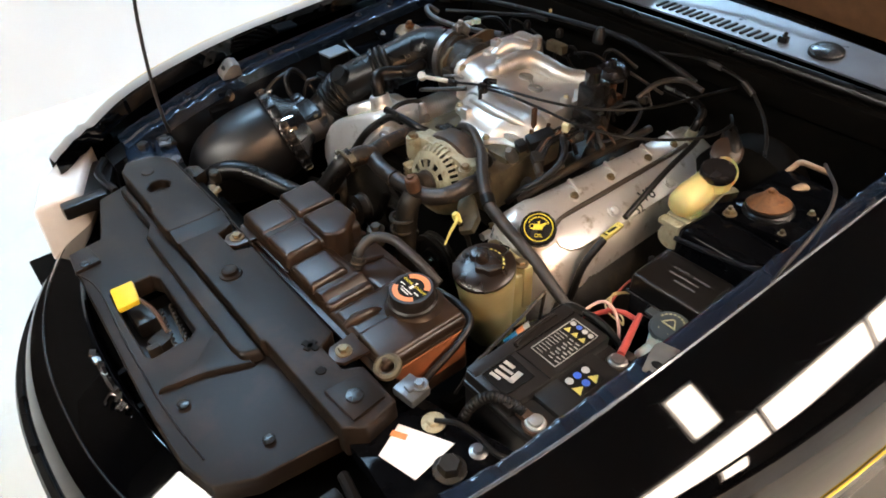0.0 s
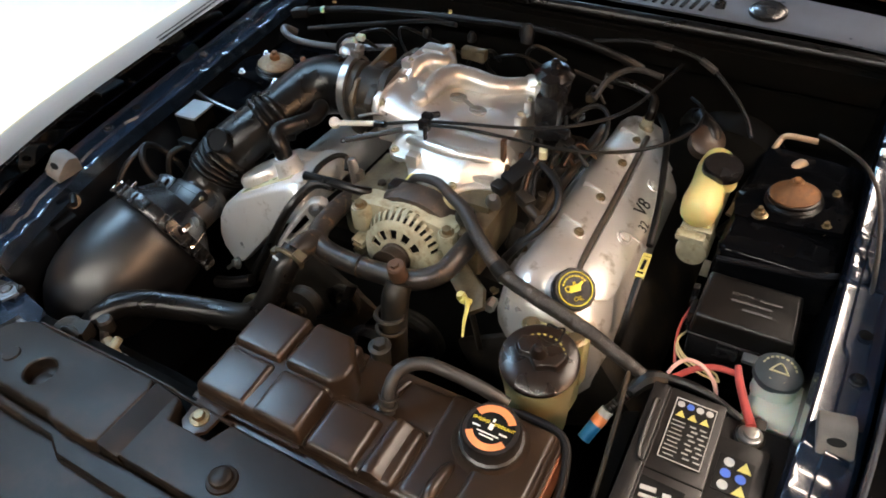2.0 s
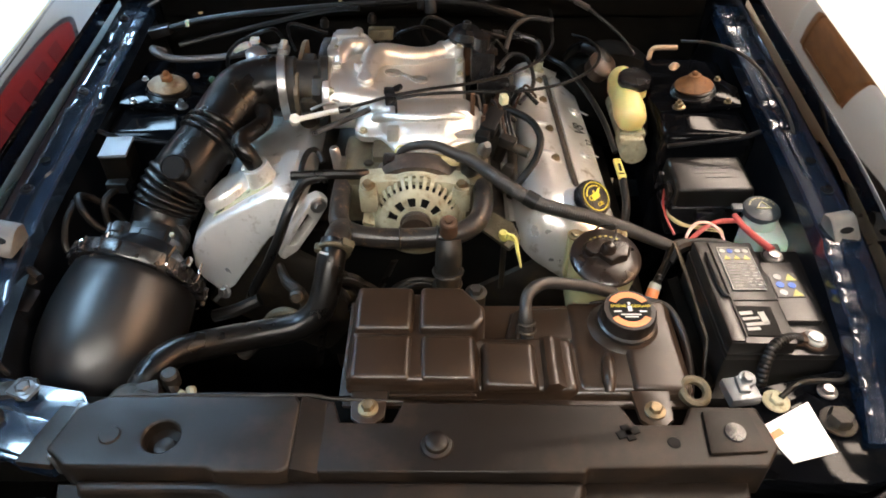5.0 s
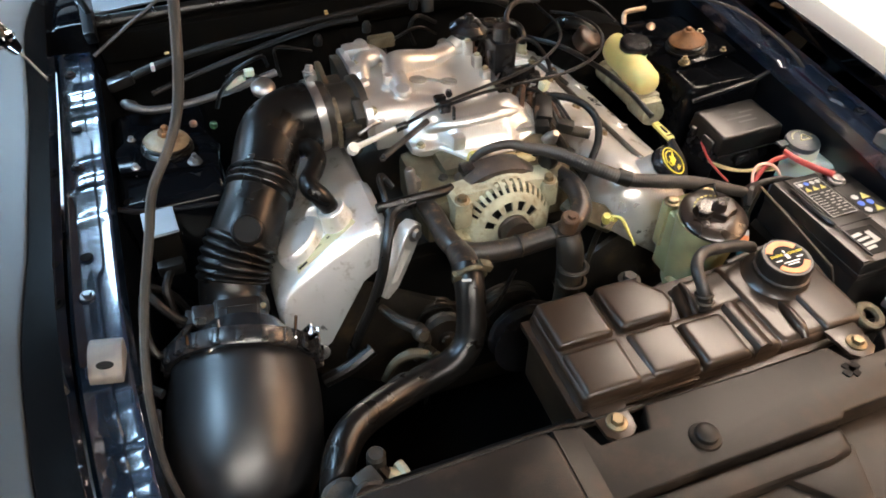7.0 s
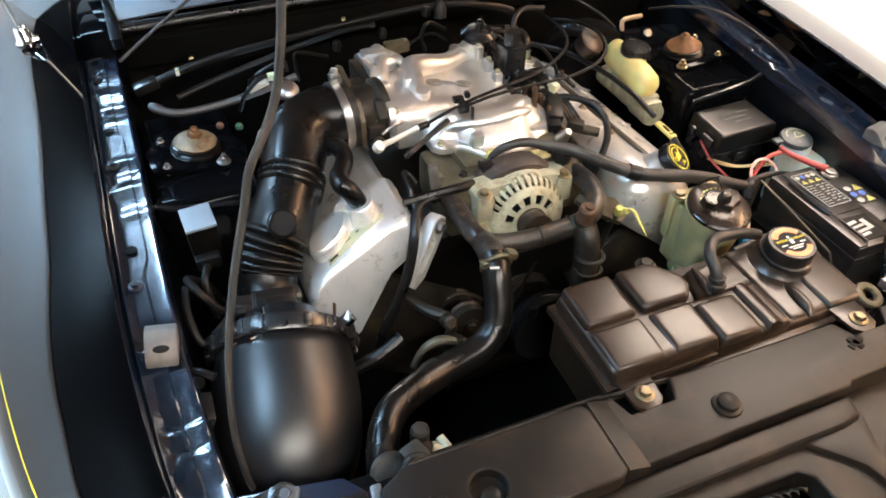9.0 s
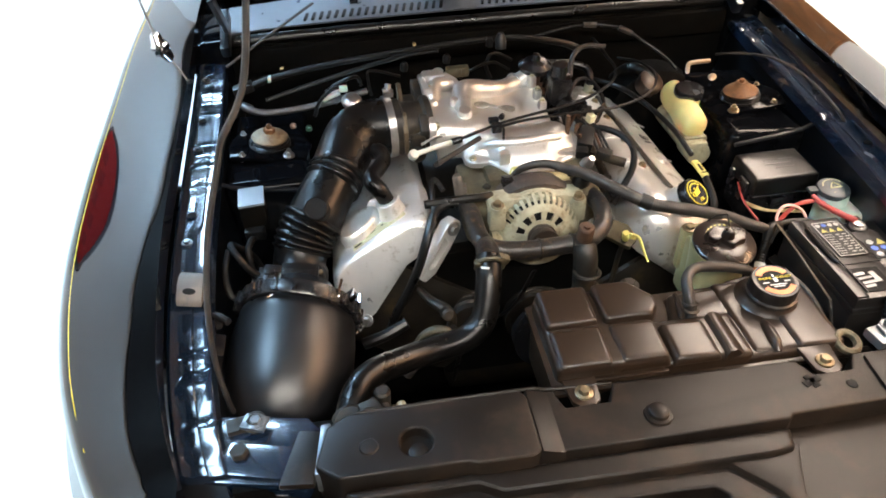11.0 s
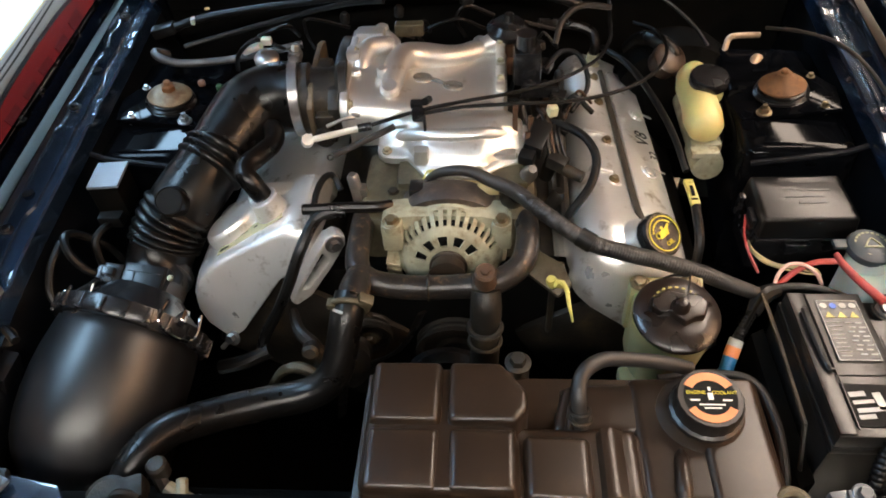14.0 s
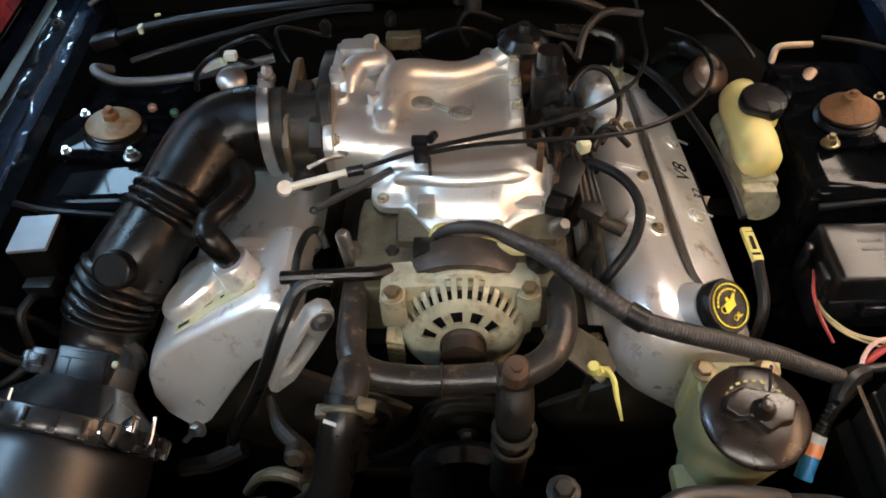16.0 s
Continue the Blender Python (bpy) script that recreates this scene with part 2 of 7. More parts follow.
def plate_with_holes(poly, holes, z0, z1, bevel=0.003, segments=2):
    """A flat polygon with openings through it, from z0 to z1."""
    bm = bmesh.new()
    edges = []
    for loop in (poly, *holes):
        vs = [bm.verts.new((x, y, z0)) for x, y in loop]
        edges += [bm.edges.new((vs[i], vs[(i + 1) % len(vs)])) for i in range(len(vs))]
    bmesh.ops.triangle_fill(bm, edges=edges, use_beauty=True, use_dissolve=False)
    low = bm.faces[:]
    up = bmesh.ops.extrude_face_region(bm, geom=low, use_keep_orig=True)
    bmesh.ops.translate(bm, vec=(0, 0, z1 - z0), verts=[g for g in up["geom"] if isinstance(g, bmesh.types.BMVert)])
    bmesh.ops.recalc_face_normals(bm, faces=bm.faces)
    return rounded(bm, bevel, segments)


def circle(x, y, r, n=24):
    return [(x + r * math.cos(2 * math.pi * i / n), y + r * math.sin(2 * math.pi * i / n)) for i in range(n)]


def smooth_line(pts, steps=6):
    """Catmull-Rom through the points."""
    pts = [Vector(p) for p in pts]
    if len(pts) < 3:
        return pts
    ext = [2 * pts[0] - pts[1], *pts, 2 * pts[-1] - pts[-2]]
    out = []
    for i in range(1, len(ext) - 2):
        a, b, c, d = ext[i - 1:i + 3]
        for k in range(steps):
            t = k / steps
            out.append(0.5 * (2 * b + (c - a) * t + (2 * a - 5 * b + 4 * c - d) * t * t + (3 * b - a - 3 * c + d) * t ** 3))
    out.append(pts[-1])
    return out


def tube(pts, r, n=12, steps=6, ribs=None, flat=1.0):
    """A round bar along a smooth line. r: a number, or one at each given point; ribs: (from, to, count, depth) along its length 0..1."""
    line = smooth_line(pts, steps)
    m = len(line)
    if ribs:
        fine = []
        for i in range(m - 1):
            for k in range(8):
                fine.append(line[i].lerp(line[i + 1], k / 8))
        line = fine + [line[-1]]
        m = len(line)
    rs = [r] * len(pts) if isinstance(r, (int, float)) else list(r)
    bm = bmesh.new()
    rings = []
    side = None
    for i, p in enumerate(line):
        d = (line[min(i + 1, m - 1)] - line[max(i - 1, 0)]).normalized()
        if side is None:
            side = d.orthogonal().normalized()
        side = (side - d * side.dot(d)).normalized()
        other = d.cross(side)
        u = i / (m - 1)
        k = u * (len(rs) - 1)
        a = int(min(k, len(rs) - 2))
        rad = rs[a] + (rs[a + 1] - rs[a]) * (k - a)
        for rib in ([ribs] if ribs and isinstance(ribs[0], (int, float)) else ribs or []):
            f, t, count, depth = rib
            if f <= u <= t:
                rad += depth * abs(math.sin(math.pi * count * (u - f) / (t - f)))
        rings.append([bm.verts.new(p + side * rad * math.cos(q) + other * rad * flat * math.sin(q)) for q in [2 * math.pi * j / n for j in range(n)]])
    for a, b in zip(rings, rings[1:]):
        for j in range(n):
            bm.faces.new((a[j], a[(j + 1) % n], b[(j + 1) % n], b[j]))
    bm.faces.new(rings[0][::-1])
    bm.faces.new(rings[-1])
    return bm


def lathe(profile, origin=(0, 0, 0), axis=(0, 0, 1), n=28, wobble=None):
    """A turned body: (radius, height) pairs from the bottom to the top, about axis."""
    bm = bmesh.new()
    rings = []
    for r, h in profile:
        rings.append([bm.verts.new((r * (wobble(q) if wobble else 1) * math.cos(q), r * (wobble(q) if wobble else 1) * math.sin(q), h)) for q in [2 * math.pi * j / n for j in range(n)]])
    for a, b in zip(rings, rings[1:]):
        for j in range(n):
            bm.faces.new((a[j], a[(j + 1) % n], b[(j + 1) % n], b[j]))
    bm.faces.new(rings[0][::-1])
    bm.faces.new(rings[-1])
    return moved(bm, frame_of(origin, axis))


def loft(rings, closed=True, caps=True):
    bm = bmesh.new()
    vs = [[bm.verts.new(p) for p in ring] for ring in rings]
    n = len(vs[0])
    for a, b in zip(vs, vs[1:]):
        for j in range(n if closed else n - 1):
            bm.faces.new((a[j], a[(j + 1) % n], b[(j + 1) % n], b[j]))
    if caps and closed:
        bm.faces.new(vs[0][::-1])
        bm.faces.new(vs[-1])
    bmesh.ops.recalc_face_normals(bm, faces=bm.faces)
    return bm


def sheet(f, us, vs, thick=0.004):
    """A surface f(u, v) with thickness along its normal."""
    bm = bmesh.new()
    g = [[bm.verts.new(f(u, v)) for v in vs] for u in us]
    for i in range(len(us) - 1):
        for j in range(len(vs) - 1):
            bm.faces.new((g[i][j], g[i + 1][j], g[i + 1][j + 1], g[i][j + 1]))
    bmesh.ops.recalc_face_normals(bm, faces=bm.faces)
    bmesh.ops.solidify(bm, geom=bm.faces[:], thickness=thick)
    return bm


def ring(origin, axis, r, tube_r, n=28, k=8):
    bm = bmesh.new()
    rings = []
    for j in range(n):
        q = 2 * math.pi * j / n
        rings.append([bm.verts.new(((r + tube_r * math.cos(s)) * math.cos(q), (r + tube_r * math.cos(s)) * math.sin(q), tube_r * math.sin(s))) for s in [2 * math.pi * i / k for i in range(k)]])
    for i in range(n):
        a, b = rings[i], rings[(i + 1) % n]
        for j in range(k):
            bm.faces.new((a[j], b[j], b[(j + 1) % k], a[(j + 1) % k]))
    return moved(bm, frame_of(origin, axis))


def bolt(origin, axis=(0, 0, 1), r=0.007, h=0.006, washer=1.6):
    hexa = lathe([(r, 0), (r, h * 0.8), (r * 0.85, h)], (0, 0, 0), (0, 0, 1), 6)
    w = lathe([(r * washer, -0.001), (r * washer, 0.0012), (r * washer * 0.9, 0.002)], (0, 0, 0), (0, 0, 1), 16)
    return moved(join(w, hexa), frame_of(origin, axis))


def letters(body, size, m, depth=0.0008):
    """Raised letters in the built-in font; m lays the text's plane into the plan."""
    curve = bpy.data.curves.new("letters", "FONT")
    curve.body, curve.size, curve.extrude, curve.align_x, curve.align_y = body, size, depth, "CENTER", "CENTER"
    ob = bpy.data.objects.new("letters", curve)
    scene.collection.objects.link(ob)
    bpy.context.view_layer.update()
    me = bpy.data.meshes.new_from_object(ob)
    bm = bmesh.new()
    bm.from_mesh(me)
    bpy.data.objects.remove(ob)
    bpy.data.curves.remove(curve)
    bpy.data.meshes.remove(me)
    return moved(bm, m)


def thing(name, at, label, category, group="", kind=""):
    """An empty at a place of the plan, which parents the parts of a thing."""
    ob = new(name)
    ob.empty_display_size = 0.02
    ob.location = W(at)
    bpy.context.view_layer.update()
    return tagged(ob, label, category, group, kind)


ORIGIN = {}


def part(name, bm, material, parent=None, label="", sharp=35):
    """Links a bmesh, given in plan units, as one mesh under a thing or part."""
    c = Vector((0, 0, 0))
    for v in bm.verts:
        c += v.co
    c = W(c / max(len(bm.verts), 1))
    bmesh.ops.transform(bm, matrix=Matrix.Translation(-c) @ Matrix.Translation((0, 0, LIFT)) @ Matrix.Scale(K, 4), verts=bm.verts)
    bmesh.ops.recalc_face_normals(bm, faces=bm.faces)
    me = bpy.data.meshes.new(name)
    bm.to_mesh(me)
    bm.free()
    me.materials.append(material)
    me.shade_smooth()
    me.set_sharp_from_angle(angle=radians(sharp))
    ob = new(name, me)
    ORIGIN[ob] = c
    if parent:
        ob.parent = parent
        ob.location = c - (ORIGIN[parent] if parent in ORIGIN else parent.location)
    else:
        ob.location = c
    return tagged(ob, label) if label else ob


def solo(name, bm, material, label, category, group="", kind="", sharp=35):
    return tagged(part(name, bm, material, None, "", sharp), label, category, group, kind)


# ---- the room ----
FLOOR_Z = -LIFT / K
XW, XE, YS, YN, ZC = -2.45, 4.2, -4.5, 5.5, 4.0
LAMP_Z = 3.35
solo("floor", box(((XW + XE) / 2, (YS + YN) / 2, FLOOR_Z - 0.05), (XE - XW + 0.4, YN - YS + 0.4, 0.1), 0), FLOORM, "pale grey-green painted workshop floor", "floor", kind="structure")
solo("ceiling", box(((XW + XE) / 2, (YS + YN) / 2, ZC + 0.05), (XE - XW + 0.4, YN - YS + 0.4, 0.1), 0), CEILM, "dark painted workshop ceiling", "ceiling", kind="structure")
solo("wall_west", box((XW - 0.06, (YS + YN) / 2, 1.7), (0.12, YN - YS, ZC + 0.05 - FLOOR_Z), 0), WALLM, "plain white painted wall", "wall", kind="structure").location.z = W((0, 0, (ZC + FLOOR_Z) / 2))[2]
solo("wall_east", box((XE + 0.06, (YS + YN) / 2, 1.7), (0.12, YN - YS, ZC + 0.05 - FLOOR_Z), 0), WALLM, "plain white painted wall", "wall", kind="structure").location.z = W((0, 0, (ZC + FLOOR_Z) / 2))[2]
solo("wall_north", box(((XW + XE) / 2, YN + 0.06, 1.7), (XE - XW + 0.24, 0.12, ZC + 0.05 - FLOOR_Z), 0), WALLM, "plain white painted wall", "wall", kind="structure").location.z = W((0, 0, (ZC + FLOOR_Z) / 2))[2]
solo("wall_south", box(((XW + XE) / 2, YS - 0.06, 1.7), (XE - XW + 0.24, 0.12, ZC + 0.05 - FLOOR_Z), 0), WALLM, "plain white painted wall", "wall", kind="structure").location.z = W((0, 0, (ZC + FLOOR_Z) / 2))[2]

# unseen dark boarding added on the upper walls to dim light and reflections
CLAD_Z = 2.35
for nm, cx, cy, lx, ly in (("cladding_west", XW + 0.012, (YS + YN) / 2, 0.024, YN - YS - 0.01), ("cladding_east", XE - 0.012, (YS + YN) / 2, 0.024, YN - YS - 0.01), ("cladding_north", (XW + XE) / 2, YN - 0.012, XE - XW - 0.06, 0.024), ("cladding_south", (XW + XE) / 2, YS + 0.012, XE - XW - 0.06, 0.024)):
    solo(nm, box((cx, cy, (CLAD_Z + ZC) / 2), (lx, ly, ZC - CLAD_Z - 0.004), 0.003), CLADM, "dark brown boarding added on the upper wall to darken reflections", "cladding", kind="structure")

# added down to the floor here, so the front of the room reflects dark
solo("cladding_corner", box((XW + 0.012, (YS - 0.45) / 2, (CLAD_Z + FLOOR_Z) / 2), (0.024, -0.45 - YS - 0.02, CLAD_Z - FLOOR_Z - 0.006), 0.003), CLADM, "unseen dark brown boarding added down to the floor to cut light", "cladding", kind="structure")
solo("cladding_front", box(((XW + XE) / 2, YS + 0.012, (CLAD_Z + FLOOR_Z) / 2), (XE - XW - 0.06, 0.024, CLAD_Z - FLOOR_Z - 0.006), 0.003), CLADM, "unseen dark brown boarding added down to the floor to cut light", "cladding", kind="structure")


# door added out of view to give the right fender its brown reflection
door = thing("door_1", (XE, 4.75, FLOOR_Z), "unseen wooden door added for a brown reflection in the fender", "door", kind="structure")
part("door_leaf", box((XE - 0.02, 4.75, FLOOR_Z + 0.98), (0.04, 0.86, 1.94), 0.004), WOODM, door, "brown wooden leaf")
part("door_frame", join(box((XE - 0.025, 4.28, FLOOR_Z + 1.0), (0.05, 0.07, 2.0), 0.004), box((XE - 0.025, 5.22, FLOOR_Z + 1.0), (0.05, 0.07, 2.0), 0.004), box((XE - 0.025, 4.75, FLOOR_Z + 2.0), (0.05, 0.86, 0.06), 0.004)), WOODM, door)
part("door_handle", tube([(XE - 0.04, 4.42, FLOOR_Z + 0.98), (XE - 0.085, 4.42, FLOOR_Z + 0.98), (XE - 0.09, 4.53, FLOOR_Z + 0.98)], 0.009, 10, 4), STEEL, door, "steel lever handle")


def ceiling_lamp(x, y, lx, ly, material, label):
    lamp = thing("ceiling_light", (x, y, ZC), label, "ceiling light", "fluorescent ceiling lights")
    part("housing", box((x, y, LAMP_Z - 0.02), (lx + 0.06, ly + 0.06, 0.04), 0.008), WALLM, lamp, "white sheet-metal housing")
    part("diffuser", box((x, y, LAMP_Z - 0.055), (lx, ly, 0.03), 0.008), material, lamp, "glowing diffuser")
    for k in (-1, 1):
        dx, dy = (0.4 * lx * k, 0) if lx > ly else (0, 0.4 * ly * k)
        part("hanger", tube([(x + dx, y + dy, LAMP_Z - 0.01), (x + dx, y + dy, ZC)], 0.006, 8, 1), STEEL, lamp, "steel hanging rod")
    return lamp


for y in (1.0, 2.3, 3.6):
    ceiling_lamp(1.95, y, 0.28, 1.22, TUBEL, "long white fluorescent light hung from the ceiling")
ceiling_lamp(2.5, 1.2, 0.45, 0.24, TUBEL, "short white fluorescent light set across")
ceiling_lamp(1.42, 1.2, 0.45, 0.24, TUBEL, "short white fluorescent light set across")
# lamps from here on are unseen, added to place and tint highlights
for x in (-0.75, 0.75):
    ceiling_lamp(x, -2.2, 1.3, 0.34, TUBEN, "unseen neutral light added before the car")
ceiling_lamp(3.7, -0.6, 0.4, 2.6, WARML, "unseen warm light added near the wall for warm highlights")
# stands in for the glow of the lit wall and a window
ceiling_lamp(-1.8, 0.4, 0.5, 1.2, TUBED, "broad cool light added in place of wall and window glow")
ceiling_lamp(-2.05, 3.3, 0.4, 1.3, TUBEC, "unseen cool light added by the wall for blue reflections")
ceiling_lamp(-1.2, 3.3, 0.9, 0.26, TUBEC, "unseen cool light added behind the car for blue reflections")

# red oval sign on the wall beside the car
SIGN_Y, SIGN_Z = 2.42, 1.42
sign = thing("oval_wall_sign", (XW, SIGN_Y, SIGN_Z), "red oval sign with a chrome rim on the white wall", "sign")
oval = [(0.6 * math.cos(2 * math.pi * i / 48), 0.27 * math.sin(2 * math.pi * i / 48)) for i in range(48)]
SIGN_M = frame_of((XW, SIGN_Y, SIGN_Z), (1, 0, 0))
part("rim", prism([(x * 1.1, y * 1.2) for x, y in oval], 0.0, 0.03, 0.006, SIGN_M), RIMM, sign, "polished rim")
part("face", prism(oval, 0.03, 0.04, 0.0, SIGN_M), SIGNR, sign, "red face")
for k in range(5):
    part("bar", moved(box((-0.36 + 0.18 * k, 0.02 * (k % 2), 0.042), (0.11, 0.18, 0.004), 0), SIGN_M), SIGNM, sign)
for k in range(2):
    part("text_line", moved(box((0.0, -0.42 - 0.08 * k, 0.004), (1.4, 0.03, 0.006), 0), SIGN_M), INKG, sign, "line of small grey lettering")

# ---- the car's body round the engine bay ----
car = thing("car", (0, 0.6, FLOOR_Z), "black coupe with an open engine bay", "car")


def lerp_table(table, y):
    ys = [a for a, _ in table]
    at = [y + d for d in (-0.09, -0.06, -0.03, 0.0, 0.03, 0.06, 0.09)]
    return float(np.mean(np.interp([a if ys[0] <= a <= ys[-1] else y for a in at], ys, [b for _, b in table])))


EDGE_Z = ((-0.12, 0.78), (-0.02, 0.838), (0.1, 0.872), (0.35, 0.907), (0.6, 0.922), (0.9, 0.937), (1.15, 0.952), (2.4, 0.97))
EDGE_X = ((-0.12, 0.548), (-0.02, 0.59), (0.1, 0.624), (0.35, 0.647), (0.6, 0.656), (0.9, 0.667), (1.2, 0.682), (2.4, 0.70))
SIDE_X = ((-0.12, 0.65), (-0.02, 0.71), (0.1, 0.77), (0.25, 0.82), (0.45, 0.855), (0.7, 0.875), (1.1, 0.885), (2.4, 0.89))
RAIL_Z = ((0.0, 0.775), (0.1, 0.802), (0.22, 0.828), (0.35, 0.844), (0.6, 0.862), (0.9, 0.882), (1.08, 0.895))


def fender_point(side, y, s):
    """s from 0 at the hood's edge to 1 at the sill."""
    xe, ze, xo = lerp_table(EDGE_X, y), lerp_table(EDGE_Z, y), lerp_table(SIDE_X, y)
    w = xo - xe
    if s < 0.08:
        return Vector((side * xe, y, ze - 0.035 * (1 - s / 0.08)))
    if s < 0.45:
        t = 0.75 * (s - 0.08) / 0.37
        return Vector((side * (xe + w * t), y, ze - w * (0.25 * t + 0.1 * t * t)))
    if s < 0.8:
        d = w * 0.2438
        b0 = radians(8.5)
        b = b0 + (radians(90) - b0) * (s - 0.45) / 0.35
        return Vector((side * (xe + w * (0.75 + 0.25 * (math.sin(b) - math.sin(b0)) / (1 - math.sin(b0)))), y, ze - d - (0.22 - d) * (math.cos(b0) - math.cos(b)) / math.cos(b0)))
    return Vector((side * (xe + w + 0.06 * math.sin(min(1, (s - 0.8) / 0.1) * 1.57)), y, ze - 0.22 - 1.3 * (s - 0.8)))


YS_F = [-0.12, -0.07, -0.02, 0.04, 0.1, 0.18, 0.25, 0.35, 0.45, 0.6, 0.75, 0.9, 1.05, 1.2, 1.6, 2.0, 2.4]
SS_F = [0, 0.04, 0.08] + [0.08 + 0.37 * k / 8 for k in range(1, 9)] + [0.45 + 0.35 * k / 12 for k in range(1, 13)] + [0.85, 0.92, 1.0]


def dense(v, n=3):
    return [v[i] + (v[i + 1] - v[i]) * k / n for i in range(len(v) - 1) for k in range(n)] + [v[-1]]


for side in (-1, 1):
    f = part("fender", sheet(lambda u, v: fender_point(side, u, v), dense(YS_F), SS_F, 0.003 * side), PAINT, car, "glossy black fender", 60)
    bmf = tube([fender_point(side, y, 0.44 if side < 0 else 0.70) + Vector((side * 0.002, 0, 0.001)) for y in np.linspace(0.05, 2.3, 40)], 0.0018, 6, 2)
    part("pinstripe", bmf, YELLOW, f, "thin yellow pinstripe")
    # the hem is black paint; its bright line of light is in the material
    part("hem", tube([fender_point(side, y, 0.08) + Vector((0, 0, -0.002)) for y in np.linspace(-0.02, 1.2, 40)], 0.0032, 8, 1), HEM_GLINT, f, "fender hem with a painted glint")
    # rail under the hood's edge, folded in two levels and crumpled
    rng = random.Random(3 + side)
    waves = [(rng.uniform(0.03, 0.34), rng.uniform(0.006, 0.014), rng.uniform(-0.006, 0.006)) for _ in range(18)] + [(rng.uniform(0.56, 0.72), rng.uniform(0.005, 0.012), rng.uniform(-0.006, 0.006)) for _ in range(11)] + [(rng.uniform(0.82, 1.05), rng.uniform(0.005, 0.012), rng.uniform(-0.005, 0.005)) for _ in range(11)]

    def dent(y, shift):
        return (0.85 if y < 0.3 else 0.5) * sum(a * math.exp(-((y + shift * 0.25 - c) / w) ** 2) for c, w, a in waves)

    rail = []
    for y in np.linspace(0.02, 1.06, 150):
        xe, zr = lerp_table(EDGE_X, y) - 0.007, lerp_table(RAIL_Z, y)
        mid = 0.028 + 0.004 * math.tanh((y - 0.47) / 0.006) - 0.003 * math.tanh((y - 0.78) / 0.006)
        prof = ((0.002, 0.004), (-0.002, 0.0), (-0.008, -0.003), (-mid * 0.6, -0.0026), (-mid, -0.0018), (-mid - 0.002, -0.0066), (-0.042, -0.0062), (-0.049, -0.0048), (-0.0525, -0.0068), (-0.056, -0.03), (-0.05, -0.032), (0.002, -0.02), (0.008, 0.0))
        rail.append([(side * (xe + px), y, zr + pz + (dent(y, px) if 2 <= k <= 8 else 0.0)) for k, (px, pz) in enumerate(prof)])
    r = part("fender_rail", loft(rail), RAILP, car, "glossy black folded and dented fender rail", 40)
    for y in (0.43, 0.70, 0.97):
        xe, zr = lerp_table(EDGE_X, y), lerp_table(RAIL_Z, y)
        part("bolt", bolt((side * (xe - 0.021), y, zr - 0.001), (side * -0.1, 0, 1), 0.006, 0.006), BAYPAINT, r)
    for y in (0.5, 0.8):
        xe, zr = lerp_table(EDGE_X, y), lerp_table(RAIL_Z, y)
        # flat black disc for the shade in a hole; nothing is cut
        part("slot_hole_shade", lathe([(0.008, 0), (0.008, 0.0012)], (side * (xe - 0.024), y, zr - 0.0002), (0, 0, 1), 16), INKK, r)
    # inner apron, from the rail down to the underbody
    apron = []
    for y in dense([-0.02, 0.1, 0.35, 0.6, 0.9, 1.09], 2):
        xe, zr = lerp_table(EDGE_X, y), lerp_table(RAIL_Z, y)
        apron.append([(side * (xe + 0.004), y, zr - 0.018), (side * (xe - 0.052), y, zr - 0.022), (side * (xe - 0.058), y, zr - 0.05), (side * 0.575, y, 0.6), (side * 0.55, y, 0.29), (side * 0.68, y, 0.29)])
    part("inner_fender", loft(apron), BAYPAINT, car, "black inner fender panel")
    # strut tower
    tw = part("strut_tower", prism([(side * 0.425, 0.625), (side * 0.60, 0.622), (side * 0.612, 0.93), (side * 0.44, 0.95)], 0.45, 0.818, 0.022, None, 0.97, 4), TOWERP, car, "black strut tower")
    moved_edge = tube([(side * 0.435, 0.622, 0.80), (side * 0.5, 0.618, 0.812), (side * 0.56, 0.617, 0.822), (side * 0.592, 0.617, 0.835)], 0.0045, 8)
    part("seam", moved_edge, BAYPAINT, tw, "folded front seam")

# corner panels between cowl and fender
for side in (-1, 1):
    part("cowl_corner", join(box((side * 0.645, 1.15, 0.80), (0.09, 0.2, 0.27), 0.012), box((side * 0.63, 1.1, 0.92), (0.07, 0.1, 0.04), 0.012)), TOWERP, car, "black corner panel at the hinge")

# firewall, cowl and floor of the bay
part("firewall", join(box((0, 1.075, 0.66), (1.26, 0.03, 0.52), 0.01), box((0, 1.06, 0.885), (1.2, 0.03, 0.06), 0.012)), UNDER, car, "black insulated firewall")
# added panel, there to keep light out of the bay from below
part("bay_floor", box((0, 0.55, 0.3), (1.26, 1.1, 0.03), 0), UNDER, car, "black panel added to block light from below")
part("seal_strip", tube([(-0.6, 1.075, 0.928), (-0.3, 1.07, 0.934), (0, 1.066, 0.936), (0.3, 1.07, 0.934), (0.6, 1.078, 0.926)], 0.012, 10, 8, None, 0.8), RUBBER, car, "rubber weatherstrip along the cowl")


def cowl(u, v):
    crown = 0.012 * (1 - (u / 0.62) ** 2)
    return Vector((u, 1.085 + 0.17 * v, 0.944 + crown + 0.022 * v - 0.01 * max(0, abs(u) - 0.5) * 4))


# bluish grey base puts the bright wall's reflection into black plastic
cw = part("cowl_panel", sheet(cowl, list(np.linspace(-0.605, 0.605, 40)), list(np.linspace(0, 1, 8)), 0.004), mat("cowl_plastic_with_sheen", (0.06, 0.068, 0.083), 0.3, var=0.12, bump=0.05), car, "satin dark plastic cowl panel")
